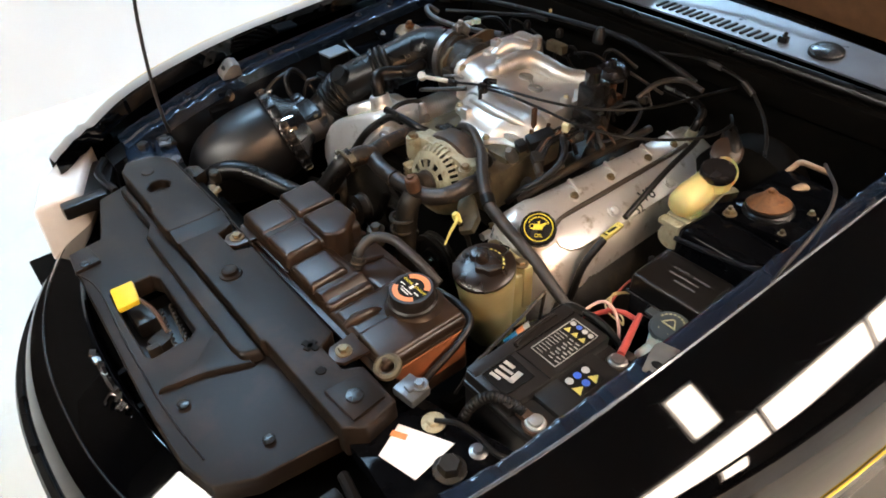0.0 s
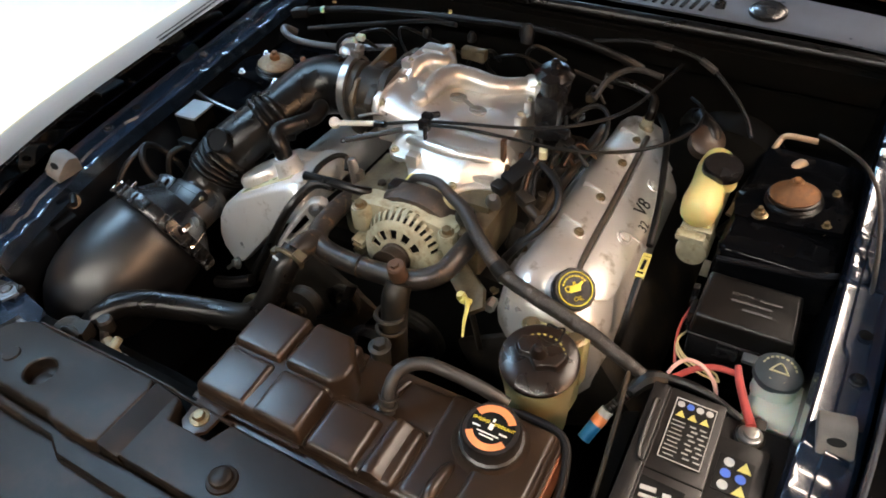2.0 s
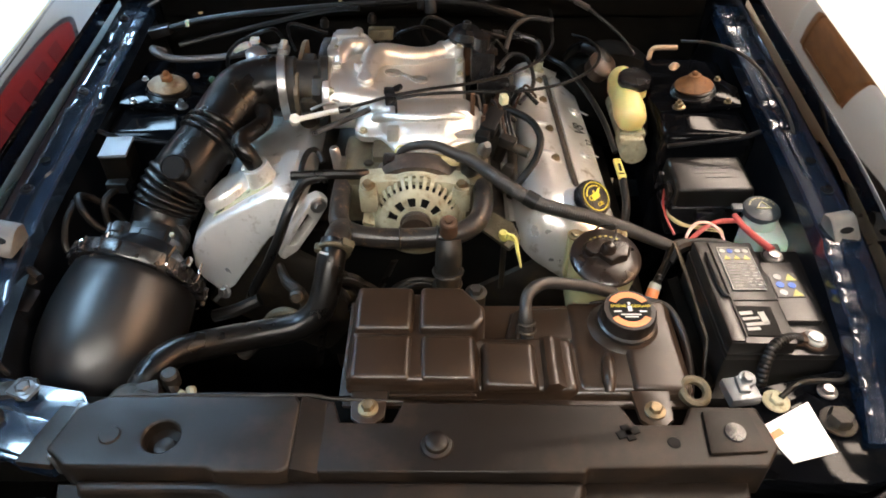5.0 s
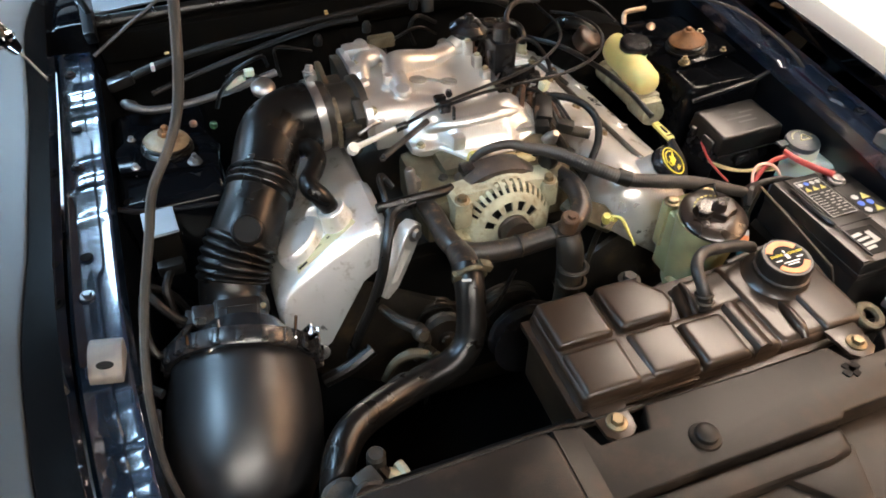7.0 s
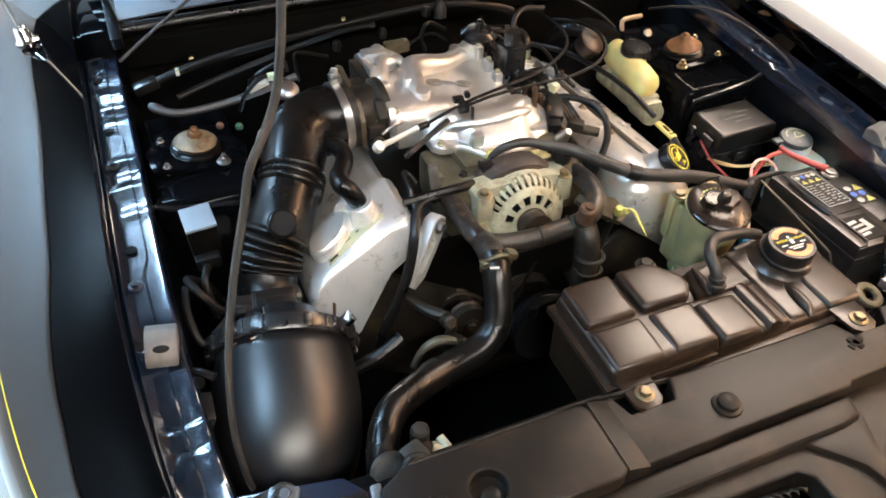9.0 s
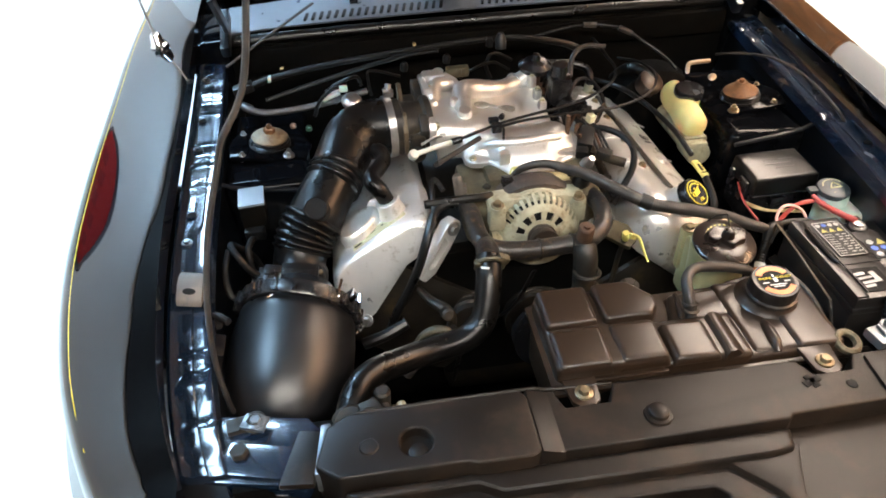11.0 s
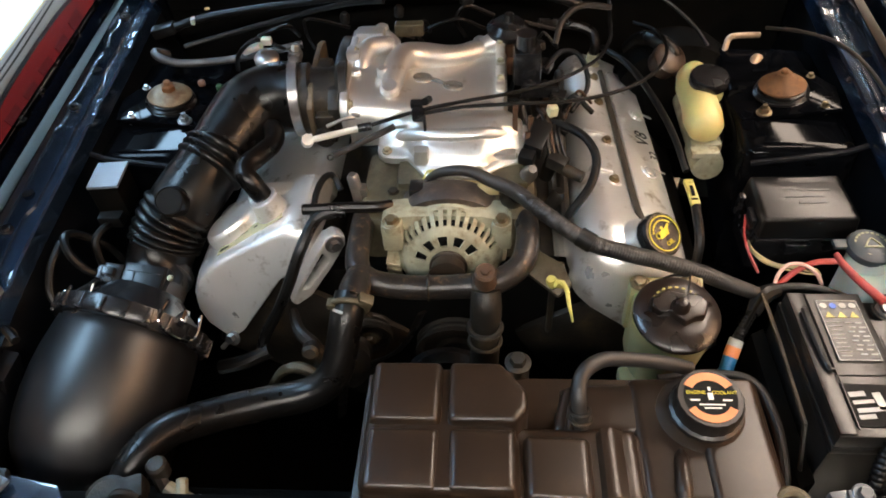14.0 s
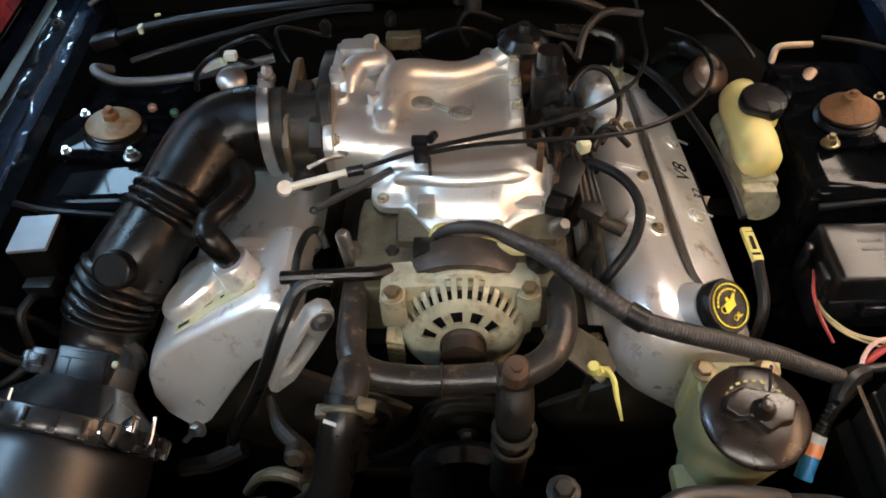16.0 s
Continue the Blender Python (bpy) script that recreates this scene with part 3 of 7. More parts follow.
for x0, x1, n in ((-0.42, -0.10, 19), (0.0, 0.265, 16)):
    for i in range(n):
        x = x0 + (x1 - x0) * i / (n - 1)
        p = cowl(x, 0.17)
        # black boxes laid on the panel paint the slots' dark insides
        part("vent_slot_shade", box(p + Vector((0, 0, 0.0015)), (0.0075, 0.034, 0.004), 0.0015, (7, 0, -12)), INKK, cw)
part("dome", lathe([(0.034, 0), (0.033, 0.006), (0.026, 0.011), (0.012, 0.013)], cowl(0.375, 0.28), (0, -0.1, 1)), SMOOTHP, cw, "round moulded cover")
part("nozzle", join(box(cowl(0.292, 0.2) + Vector((0, 0, 0.006)), (0.02, 0.014, 0.012), 0.003), lathe([(0.005, 0), (0.004, 0.01)], cowl(0.292, 0.2) + Vector((0, 0, 0.01)), (0.2, 0, 1), 10)), SMOOTHP, cw)
part("nozzle", join(box(cowl(-0.305, 0.45) + Vector((0, 0, 0.006)), (0.02, 0.014, 0.012), 0.003), lathe([(0.005, 0), (0.004, 0.01)], cowl(-0.305, 0.45) + Vector((0, 0, 0.01)), (0.2, 0, 1), 10)), SMOOTHP, cw)
part("wiper_arm", join(box((-0.08, 1.135, 0.985), (0.07, 0.045, 0.025), 0.008), tube([(-0.08, 1.14, 0.99), (0.1, 1.19, 1.0), (0.4, 1.22, 1.02)], 0.007, 8)), SMOOTHP, car, "black wiper arm")
part("windshield", sheet(lambda u, v: Vector((u, 1.25 + 0.55 * v + 0.1 * (u / 0.6) ** 2, 0.965 + 0.42 * v)), list(np.linspace(-0.66, 0.66, 20)), list(np.linspace(0, 1, 6)), 0.005), GLASS, car, "dark windshield glass", 60)


part("cabin", prism([(1.2, 0.45), (1.22, 0.93), (1.32, 0.955), (1.82, 1.36), (2.1, 1.40), (2.75, 1.38), (3.1, 1.15), (3.3, 0.97), (3.3, 0.45)], -0.6, 0.6, 0.03, Matrix(((0, 0, 1, 0), (1, 0, 0, 0), (0, 1, 0, 0), (0, 0, 0, 1)))), PAINT, car, "black cabin and roof")
tail = []
for y, hw, zt in ((2.36, 0.91, 0.955), (2.8, 0.92, 0.965), (3.3, 0.90, 0.975), (3.65, 0.85, 0.965), (3.8, 0.78, 0.9), (3.84, 0.74, 0.7), (3.84, 0.72, 0.5)):
    tail.append([(hw - 0.22, y, zt), (hw - 0.05, y, zt - 0.07), (hw, y, zt - 0.22), (hw - 0.02, y, 0.32), (-hw + 0.02, y, 0.32), (-hw, y, zt - 0.22), (-hw + 0.05, y, zt - 0.07), (-hw + 0.22, y, zt)])
part("rear_body", loft(tail), PAINT, car, "black rear body", 50)
part("side_fill", box((0, 1.8, 0.62), (1.42, 1.16, 0.6), 0.02), PAINT, car, "black body between the sills")

# front of the car: radiator support, fascia, lamps
part("radiator_support", join(box((0, 0.05, 0.74), (1.08, 0.10, 0.05), 0.01), box((0, 0.06, 0.55), (0.9, 0.05, 0.4), 0.01)), UNDER, car, "black radiator support")
part("side_bracket", join(prism([(-0.62, 0.03), (-0.44, -0.01), (-0.40, 0.05), (-0.44, 0.10), (-0.60, 0.13)], 0.745, 0.772, 0.004), box((-0.5, 0.035, 0.775), (0.1, 0.05, 0.01), 0.003, (0, 0, -15))), RAILP, car, "painted front corner bracket")
part("side_bracket", prism([(0.62, 0.05), (0.56, 0.14), (0.40, 0.10), (0.385, -0.02), (0.52, -0.03), (0.60, -0.01)], 0.745, 0.772, 0.004), TOWERP, car, "painted front corner bracket")


def fascia(u, v):
    y = -0.335 + 0.36 * abs(u / 0.7) ** 2.4
    k = [0, 0.04, 0.1, 0.35, 0.5, 0.62, 0.75, 1.0]
    prof_y = (0.118, 0.122, 0.117, 0.035, 0.0, -0.03, -0.042, -0.04)
    prof_z = (0.66, 0.698, 0.706, 0.676, 0.655, 0.61, 0.53, 0.38)
    return Vector((u, y + float(np.interp(v, k, prof_y)) * (1 - 0.35 * (abs(u) / 0.7) ** 3), float(np.interp(v, k, prof_z)) - 0.02 * (abs(u) / 0.7) ** 2))


fa = part("front_bumper_cover", sheet(fascia, list(np.linspace(-0.70, 0.70, 56)), list(np.linspace(0, 1, 28)), 0.004), PAINT, car, "glossy black front bumper cover", 60)
part("seam", tube([fascia(u, 0.37) + Vector((0, 0, 0.001)) for u in np.linspace(-0.45, 0.5, 20)], 0.0016, 6, 2), CHROME, fa, "thin bright seam")
part("bumper_strip", tube([fascia(u, 0.64) + Vector((0, -0.002, 0)) for u in np.linspace(-0.62, 0.62, 24)], 0.012, 8, 2), RUBBER, fa, "black rubber bumper strip")
gp = part("grille_frame", join(box((0.03, -0.19, 0.62), (0.56, 0.03, 0.1), 0.004), box((0.03, -0.205, 0.56), (0.6, 0.06, 0.02), 0.003)), UNDER, fa, "dark grille frame")
for x in (-0.03, 0.06, 0.17, 0.26):
    part("rib", box((x, -0.205, 0.66), (0.012, 0.045, 0.03), 0.003, (12, 0, 0)), BOXP, gp)
rng = random.Random(8)
part("grille_emblem", join(tube([(-0.066, -0.226, 0.707), (-0.03, -0.23, 0.708), (0.03, -0.23, 0.708), (0.09, -0.224, 0.707)], [0.003, 0.006, 0.007, 0.004], 8), *[box((-0.06 + 0.02 * k, -0.229 + rng.uniform(-0.004, 0.004), 0.711), (0.016, rng.uniform(0.008, 0.014), 0.006), 0.002, (rng.uniform(-25, 25), rng.uniform(-25, 25), rng.uniform(-30, 30)), 1) for k in range(8)], tube([(0.04, -0.235, 0.708), (0.047, -0.247, 0.704), (0.055, -0.25, 0.702)], 0.003, 6)), CHROME, fa, "small chrome grille emblem")
for side in (-1, 1):
    hl = part("headlamp", prism([(side * 0.46, -0.115), (side * 0.455, -0.21), (side * 0.56, -0.17), (side * 0.66, -0.08), (side * 0.70, -0.02), (side * 0.63, -0.03)], 0.60, 0.768, 0.012, None, 0.94, 3), LAMPW, car, "headlamp with the white wall's reflection in its colour")
    part("lamp_bracket", join(box((side * 0.52, -0.06, 0.735), (0.16, 0.05, 0.03), 0.006, (0, 0, side * 25)), box((side * 0.45, -0.11, 0.745), (0.03, 0.09, 0.03), 0.006), tube([(side * 0.43, -0.05, 0.76), (side * 0.5, -0.06, 0.77), (side * 0.56, -0.03, 0.765)], 0.008, 8)), BOXP, hl, "black lamp bracket")
for side, wy in ((-1, 0.77), (1, 0.77), (-1, 3.15), (1, 3.15)):
    wz = FLOOR_Z + 0.3
    wh = part("wheel", lathe([(0.2, -0.08), (0.2, 0.08)], (side * 0.74, wy, wz), (1, 0, 0), 36), IRON, car, "steel wheel")
    part("tyre", lathe([(0.2, -0.1), (0.27, -0.105), (0.296, -0.085), (0.3, -0.04), (0.3, 0.04), (0.296, 0.085), (0.27, 0.105), (0.2, 0.1)], (side * 0.74, wy, wz), (1, 0, 0), 40), RUBBER, wh, "black rubber tyre")
# added dark sheet that hides the bright floor behind the shelf's gap
part("gap_panel", box((0.02, -0.10, 0.625), (1.05, 0.30, 0.02), 0.004), UNDER, car, "dark panel added to close the gap under the radiator cover")
# open hood on its rod
HOOD_A = radians(58)


def hood_point(u, v, lift):
    """u across, v from the hinges to the front edge."""
    l = 0.03 + 1.2 * v
    half = 0.63 - 0.075 * min(1.0, v * 2.2)
    bow = 0.03 * (1 - u * u) + 0.03 * (1 - (2 * v - 1) ** 2) * 0.5 + lift
    return Vector((u * half, 1.09 - l * math.cos(HOOD_A) + bow * math.sin(HOOD_A), 0.985 + l * math.sin(HOOD_A) + bow * math.cos(HOOD_A)))


hood = part("hood", sheet(lambda u, v: hood_point(u, v, 0.0), list(np.linspace(-1, 1, 24)), list(np.linspace(0, 1, 20)), 0.012), PAINT, car, "open black hood", 60)
# unseen pad, added in tan to throw a brown sheen on the plastics
part("reflection_pad", sheet(lambda u, v: hood_point(u * 0.93, 0.05 + 0.86 * v, -0.02), list(np.linspace(-1, 1, 14)), list(np.linspace(0, 1, 12)), 0.012), mat("tan_reflector_felt", (0.15, 0.08, 0.042), 0.95, var=0.2, bump=0.4, spec=0.1), hood, "unseen tan-brown felt pad added for brown reflections", 60)
for sx in (-1, 1):
    part("hinge", join(box((sx * 0.6, 1.06, 0.955), (0.02, 0.12, 0.03), 0.004, (25, 0, 0)), box((sx * 0.595, 1.0, 1.02), (0.012, 0.16, 0.025), 0.004, (-45, 0, 0))), BAYPAINT, hood, "black hood hinge")
# antenna on the fender
ant = part("antenna_base", lathe([(0.02, 0), (0.021, 0.006), (0.016, 0.012), (0.012, 0.03), (0.009, 0.034)], (-0.752, 1.07, 0.93), (-0.15, 0, 1), 20), CHROME, car, "chrome antenna base")
part("antenna_mast", tube([(-0.757, 1.07, 0.96), (-0.80, 1.09, 1.25), (-0.84, 1.11, 1.55)], 0.0028, 8), STEEL, ant, "thin steel antenna mast")


# ---- engine ----
engine = thing("engine", (0.0, 0.7, 0.35), "silver V8 engine with twin cam covers and cast intake", "engine")
part("block", box((0.0, 0.72, 0.52), (0.4, 0.5, 0.4), 0.03), IRON, engine, "dark iron block")
for sx in (-0.25, 0.24):
    part("cylinder_head", box((sx, 0.72, 0.58), (0.27, 0.55, 0.22), 0.03, (0, -140 * sx, 0)), IRON, engine, "dark cylinder head")
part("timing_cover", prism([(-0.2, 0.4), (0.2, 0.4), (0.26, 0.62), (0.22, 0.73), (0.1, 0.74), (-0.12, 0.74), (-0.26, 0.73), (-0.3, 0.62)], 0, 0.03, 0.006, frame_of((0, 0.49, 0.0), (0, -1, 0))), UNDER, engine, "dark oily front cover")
part("valley_cover", join(box((-0.02, 0.56, 0.775), (0.26, 0.16, 0.09), 0.02), box((0.0, 0.62, 0.80), (0.2, 0.16, 0.07), 0.02)), GRIME, engine, "oily aluminium valley cover")


def cover_ring(y, side, shift, grow, drop):
    """A section of the near cover, which leans outwards like its bank of cylinders."""
    prof = ((0.150, 0.722), (0.155, 0.752), (0.166, 0.78), (0.181, 0.796), (0.197, 0.803), (0.213, 0.803), (0.232, 0.797), (0.262, 0.783), (0.293, 0.768), (0.313, 0.755), (0.326, 0.734), (0.332, 0.706), (0.334, 0.68), (0.327, 0.62), (0.31, 0.59))
    cx, cz = 0.25, 0.68
    return [(side * (cx + (x - cx) * grow + shift), y, cz + (z - cz) * grow - drop) for x, z in prof]


def near_top(x, y, up=0.0):
    """A place on the sloping top of the near cover."""
    t = (y - 0.415) / 0.585
    g = 1.0 - 0.10 * max(t, 0.0)
    xs = 0.25 + (x - 0.25) / g
    z = float(np.interp(xs, [0.181, 0.197, 0.213, 0.232, 0.262, 0.293, 0.313], [0.796, 0.803, 0.803, 0.797, 0.783, 0.768, 0.755]))
    return Vector((x, y, 0.68 + (z - 0.68) * g - 0.012 * max(t, 0.0) + up))


def valve_cover(side, shift, y0, y1):
    rings = []
    for t, g in ((0, 0.42), (0.006, 0.66), (0.018, 0.83), (0.036, 0.94), (0.06, 0.99), (0.1, 1.0)):
        rings.append(cover_ring(y0 + t, side, shift, g, 0.018 * (1 - g)))
    for t in np.linspace(0.2, 0.97, 8):
        rings.append(cover_ring(y0 + t * (y1 - y0), side, shift * 1.0, 1.0 - 0.10 * t, 0.012 * t))
    rings.append(cover_ring(y1, side, shift, 0.6, 0.012))
    return loft(rings)


vr = part("valve_cover", valve_cover(1, 0.0, 0.415, 1.0), SILVER, engine, "silver cam cover marked V8", 50)


def far_ring(back, grow):
    """A section of the far cover; its front end leans back, and it steps down behind the breather."""
    prof = ((0.208, 0.778), (0.211, 0.797), (0.217, 0.810), (0.228, 0.8175), (0.245, 0.818), (0.3, 0.795), (0.352, 0.771), (0.378, 0.757), (0.394, 0.741), (0.403, 0.718), (0.402, 0.69), (0.39, 0.667), (0.366, 0.648), (0.35, 0.645), (0.335, 0.654), (0.262, 0.742), (0.219, 0.765))
    step = 0.026 * min(1.0, max(0.0, (back - 0.135) / 0.02))
    pts = []
    for x, z in prof:
        x, z = 0.32 + (x - 0.32) * grow, 0.735 + (z - 0.735) * grow
        lean = max(0.0, 1 - back / 0.15)
        pts.append((-x, 0.40 + 0.40 * (z - 0.657) * lean + 0.05 * (1 - lean) + back, z - 0.02 * max(0.0, back - 0.1) - (step if z > 0.70 else 0.0)))
    return pts


vl = part("valve_cover", loft([far_ring(b, g) for b, g in ((0.0, 0.2), (0.0, 0.84), (0.001, 0.91), (0.005, 0.96), (0.012, 0.99), (0.022, 1.0), (0.08, 1.0), (0.132, 1.0), (0.137, 0.997), (0.153, 0.997), (0.158, 0.997), (0.3, 0.98), (0.42, 0.94), (0.53, 0.88))]), SILVER, engine, "silver cam cover with an olive label", 32)
# raised plate, bolts and ribs on the near cover
PL0, PL1, PL2 = near_top(0.252, 0.53), near_top(0.252, 0.93), near_top(0.305, 0.53)
PEY = (PL1 - PL0).normalized()
PEX = ((PL2 - PL0) - PEY * (PL2 - PL0).dot(PEY)).normalized()
PLATE_M = Matrix.Translation(PL0) @ Matrix((PEX, PEY, PEX.cross(PEY))).transposed().to_4x4()
PLATE = [(0.006, 0.0), (0.014, -0.022), (0.028, -0.038), (0.048, -0.04), (0.064, -0.026), (0.07, 0.0), (0.064, 0.24), (0.056, 0.385), (0.046, 0.405), (0.006, 0.405), (-0.002, 0.39)]
part("raised_plate", prism(PLATE, -0.012, 0.009, 0.0035, PLATE_M, 1.0, 2), SILVER, vr, "raised plate with black lettering")
part("lettering", letters("V8", 0.036, PLATE_M @ pose(0.043, 0.205, 0.0092, 0, 0, 90), 0.0004), INKK, vr)
part("lettering", letters("32", 0.024, PLATE_M @ pose(0.06, 0.165, 0.0092, 0, 0, 90), 0.0004), INKK, vr)
for y in (0.597, 0.70, 0.815, 0.90):
    part("bolt_pocket", lathe([(0.013, -0.004), (0.013, 0.001), (0.0105, 0.0015), (0.010, -0.001), (0.001, -0.001)], near_top(0.229, y, 0.0), (0.32, 0, 1), 20), SILVER, vr, "round bolt pocket")
    part("bolt", bolt(near_top(0.229, y, 0.001), (0.32, 0, 1), 0.0062, 0.006, 1.35), ZINC, vr, "brownish cover bolt")
    part("rib", prism([(-0.004, 0), (0.036, 0.0), (0.034, 0.006), (0.0, 0.013)], -0.0032, 0.0032, 0.0014, Matrix.Translation(near_top(0.194, y + 0.021, -0.002)) @ pose(0, 0, 0, 90, 0, -8)), SILVER, vr, "cast gusset rib")
for x, y in ((0.0395, 0.112), (0.043, 0.275)):
    part("plate_screw", moved(join(bolt((0, 0, 0.0015), (0, 0, 1), 0.0055, 0.003, 1.6), ring((0, 0, 0), (0, 0, 1), 0.0125, 0.0022, 22, 6)), PLATE_M @ pose(x, y, 0.009)), SILVER, vr, "recessed plate screw")
    part("plate_rib", moved(box((0.028, 0.014, 0), (0.036, 0.002, 0.003), 0.0008), PLATE_M @ pose(x - 0.012, y, 0.0092)), SILVER, vr)
part("edge_channel", tube([near_top(0.243, 0.925, 0.003), near_top(0.246, 0.84, 0.0035), near_top(0.249, 0.74, 0.004), near_top(0.252, 0.64, 0.004), near_top(0.2545, 0.56, 0.004), near_top(0.259, 0.522, 0.0035), near_top(0.270, 0.50, 0.003)], 0.0052, 10, 6), mat("tarnished_channel", (0.09, 0.075, 0.06), 0.4, 0.6, var=0.3, bump=0.1), vr, "tarnished grey-brown channel along the plate")
pcv = part("breather_valve", lathe([(0.018, -0.02), (0.016, 0.0), (0.016, 0.012), (0.011, 0.016), (0.011, 0.03)], (0.228, 0.955, 0.765), (0.15, 0.1, 1), 20), OXID, vr, "pale breather valve")
part("breather_elbow", tube([(0.232, 0.958, 0.792), (0.235, 0.965, 0.81), (0.228, 0.985, 0.825), (0.19, 0.995, 0.835), (0.13, 0.985, 0.845)], 0.009, 10, 8), RUBBER, pcv, "black rubber elbow")
part("cover_flange", tube([(0.146, 0.44, 0.725), (0.146, 0.7, 0.72), (0.16, 0.97, 0.71)], 0.009, 6, 3), SILVER, vr)
for y in (0.47, 0.58, 0.70, 0.82):
    part("flange_bolt", bolt((0.141, y, 0.733), (-0.4, 0, 1), 0.006, 0.007, 1.5), ZINC, vr)
# oil filler
CAP_A = Vector((0.42, -0.42, 0.80)).normalized()
part("filler_neck", lathe([(0.045, -0.045), (0.036, -0.02), (0.031, 0.0), (0.031, 0.012)], Vector((0.262, 0.468, 0.79)), CAP_A, 24), SILVER, vr, "cast filler neck")
oc = part("oil_filler_cap", lathe([(0.029, 0), (0.0315, 0.003), (0.0315, 0.016), (0.029, 0.02), (0.001, 0.0205)], Vector((0.262, 0.468, 0.79)) + CAP_A * 0.012, CAP_A, 32, lambda q: 1 + 0.018 * math.cos(12 * q)), SMOOTHP, vr, "black oil cap with a yellow oil can")
CAP_M = frame_of(Vector((0.262, 0.468, 0.79)) + CAP_A * 0.0335, CAP_A)
part("print_ring", moved(ring((0, 0, 0), (0, 0, 1), 0.0245, 0.0009, 32, 6), CAP_M), INKY, oc)
part("print_symbol", moved(join(prism([(-0.010, -0.004), (0.006, -0.004), (0.009, 0.003), (0.014, 0.007), (0.012, 0.009), (0.005, 0.006), (-0.008, 0.006)], 0, 0.0008, 0), ring((-0.011, 0.002, 0.0003), (0, 0, 1), 0.004, 0.0008, 14, 6), box((0.0, 0.0085, 0.0004), (0.004, 0.004, 0.0008), 0)), CAP_M), INKY, oc)
part("print_letters", letters("OIL", 0.009, CAP_M @ pose(0, -0.0145, 0), 0.0003), INKY, oc)
part("print_arc", moved(join(*[box((0.0185 * math.cos(a), 0.0185 * math.sin(a), 0.0003), (0.0035, 0.0022, 0.0007), 0, (0, 0, math.degrees(a) + 90)) for a in np.linspace(0.5, 2.6, 9)]), CAP_M), INKY, oc)
# far cover: boss, breather neck, label
SLOPE = pose(0, 0, 0, 0, -24.5, 0)


def on_far_cover(x, y, up=0.0):
    """A place on the sloping top of the far cover."""
    return Matrix.Translation((x, y, 0.818 + 0.443 * (x + 0.245) + up)) @ SLOPE


BOSS_M = on_far_cover(-0.343, 0.511, 0.006) @ pose(0, 0, 0, 0, 0, 38) @ Matrix.Diagonal((1.16, 0.74, 1, 1))
part("round_boss", moved(lathe([(0.042, -0.02), (0.040, 0.006), (0.038, 0.011), (0.034, 0.0145), (0.001, 0.0155)], (0, 0, 0), (0, 0, 1), 36), BOSS_M), SILVER, vl, "oval cast boss")
part("breather_neck", lathe([(0.036, -0.03), (0.030, -0.008), (0.025, 0.006), (0.0225, 0.018), (0.0225, 0.031), (0.0205, 0.033), (0.017, 0.032)], (-0.281, 0.517, 0.800), (-0.3, 0.0, 1), 28), SILVER, vl, "cast breather neck")
part("neck_wall", prism([(-0.335, 0.545), (-0.245, 0.55), (-0.214, 0.50), (-0.208, 0.565), (-0.24, 0.583), (-0.31, 0.578)], 0.76, 0.812, 0.008, None, 0.9, 3), SILVER, vl, "raised casting behind the neck")
LABM = on_far_cover(-0.313, 0.487, 0.0006) @ pose(0, 0, 0, 0, 0, 17)
lab = part("label", prism([(-0.058, -0.012), (0.058, -0.013), (0.058, 0.011), (-0.048, 0.012)], 0, 0.0008, 0, LABM), INKOLIVE, vl, "pale olive label with dark marks")
for k, (x, y, w, h) in enumerate(((-0.040, 0.003, 0.018, 0.006), (-0.044, -0.006, 0.016, 0.005), (-0.008, 0.003, 0.012, 0.0015), (0.012, 0.003, 0.006, 0.003), (0.032, 0.003, 0.016, 0.0015))):
    part("bar", moved(box((x, y, 0.0011), (w, h, 0.0005), 0), LABM), INKK, lab)
EAR_M = frame_of((-0.253, 0.397, 0.696), (0.45, -0.8, 0.13), (0.5, 0.4, 0.74))
part("cast_ear", moved(plate_with_holes([(-0.012, 0.03), (-0.002, 0.028), (0.012, 0.05), (0.018, 0.10), (0.020, 0.142), (0.013, 0.155), (-0.002, 0.155), (-0.013, 0.142), (-0.016, 0.08)], [[(-0.008, 0.055), (0.002, 0.06), (0.009, 0.11), (-0.006, 0.118)]], -0.02, 0.004, 0.004), EAR_M), SILVER, vl, "slotted cast bracket ear")
part("bolt", bolt(EAR_M @ Vector((0.003, 0.138, 0.004)), (0.45, -0.8, 0.13), 0.0085, 0.009), STEEL, vl)
part("edge_stud", join(bolt((-0.352, 0.398, 0.65), (-0.3, -0.8, 0.4), 0.008, 0.01), tube([(-0.358, 0.392, 0.648), (-0.368, 0.385, 0.64)], 0.004, 6)), STEEL, vl)
part("cast_ear", prism([(0, 0), (0.026, 0.0), (0.036, 0.03), (0.018, 0.085), (-0.008, 0.09), (-0.012, 0.06)], 0, 0.016, 0.004, Matrix.Translation((0.135, 0.40, 0.742)) @ pose(0, 0, 0, 20, -20, 35)), GRIME, vr, "cast bracket ear")

# intake plenum
PLEN_L = ((0.650, 0.82), (0.651, 0.85), (0.656, 0.872), (0.668, 0.887), (0.69, 0.896), (0.72, 0.899), (0.76, 0.899), (0.80, 0.897), (0.84, 0.893), (0.865, 0.882), (0.876, 0.85), (0.876, 0.81))
PLEN_M = ((0.652, 0.82), (0.654, 0.845), (0.660, 0.864), (0.674, 0.876), (0.695, 0.880), (0.725, 0.877), (0.76, 0.872), (0.80, 0.870), (0.84, 0.870), (0.87, 0.862), (0.886, 0.84), (0.886, 0.81))
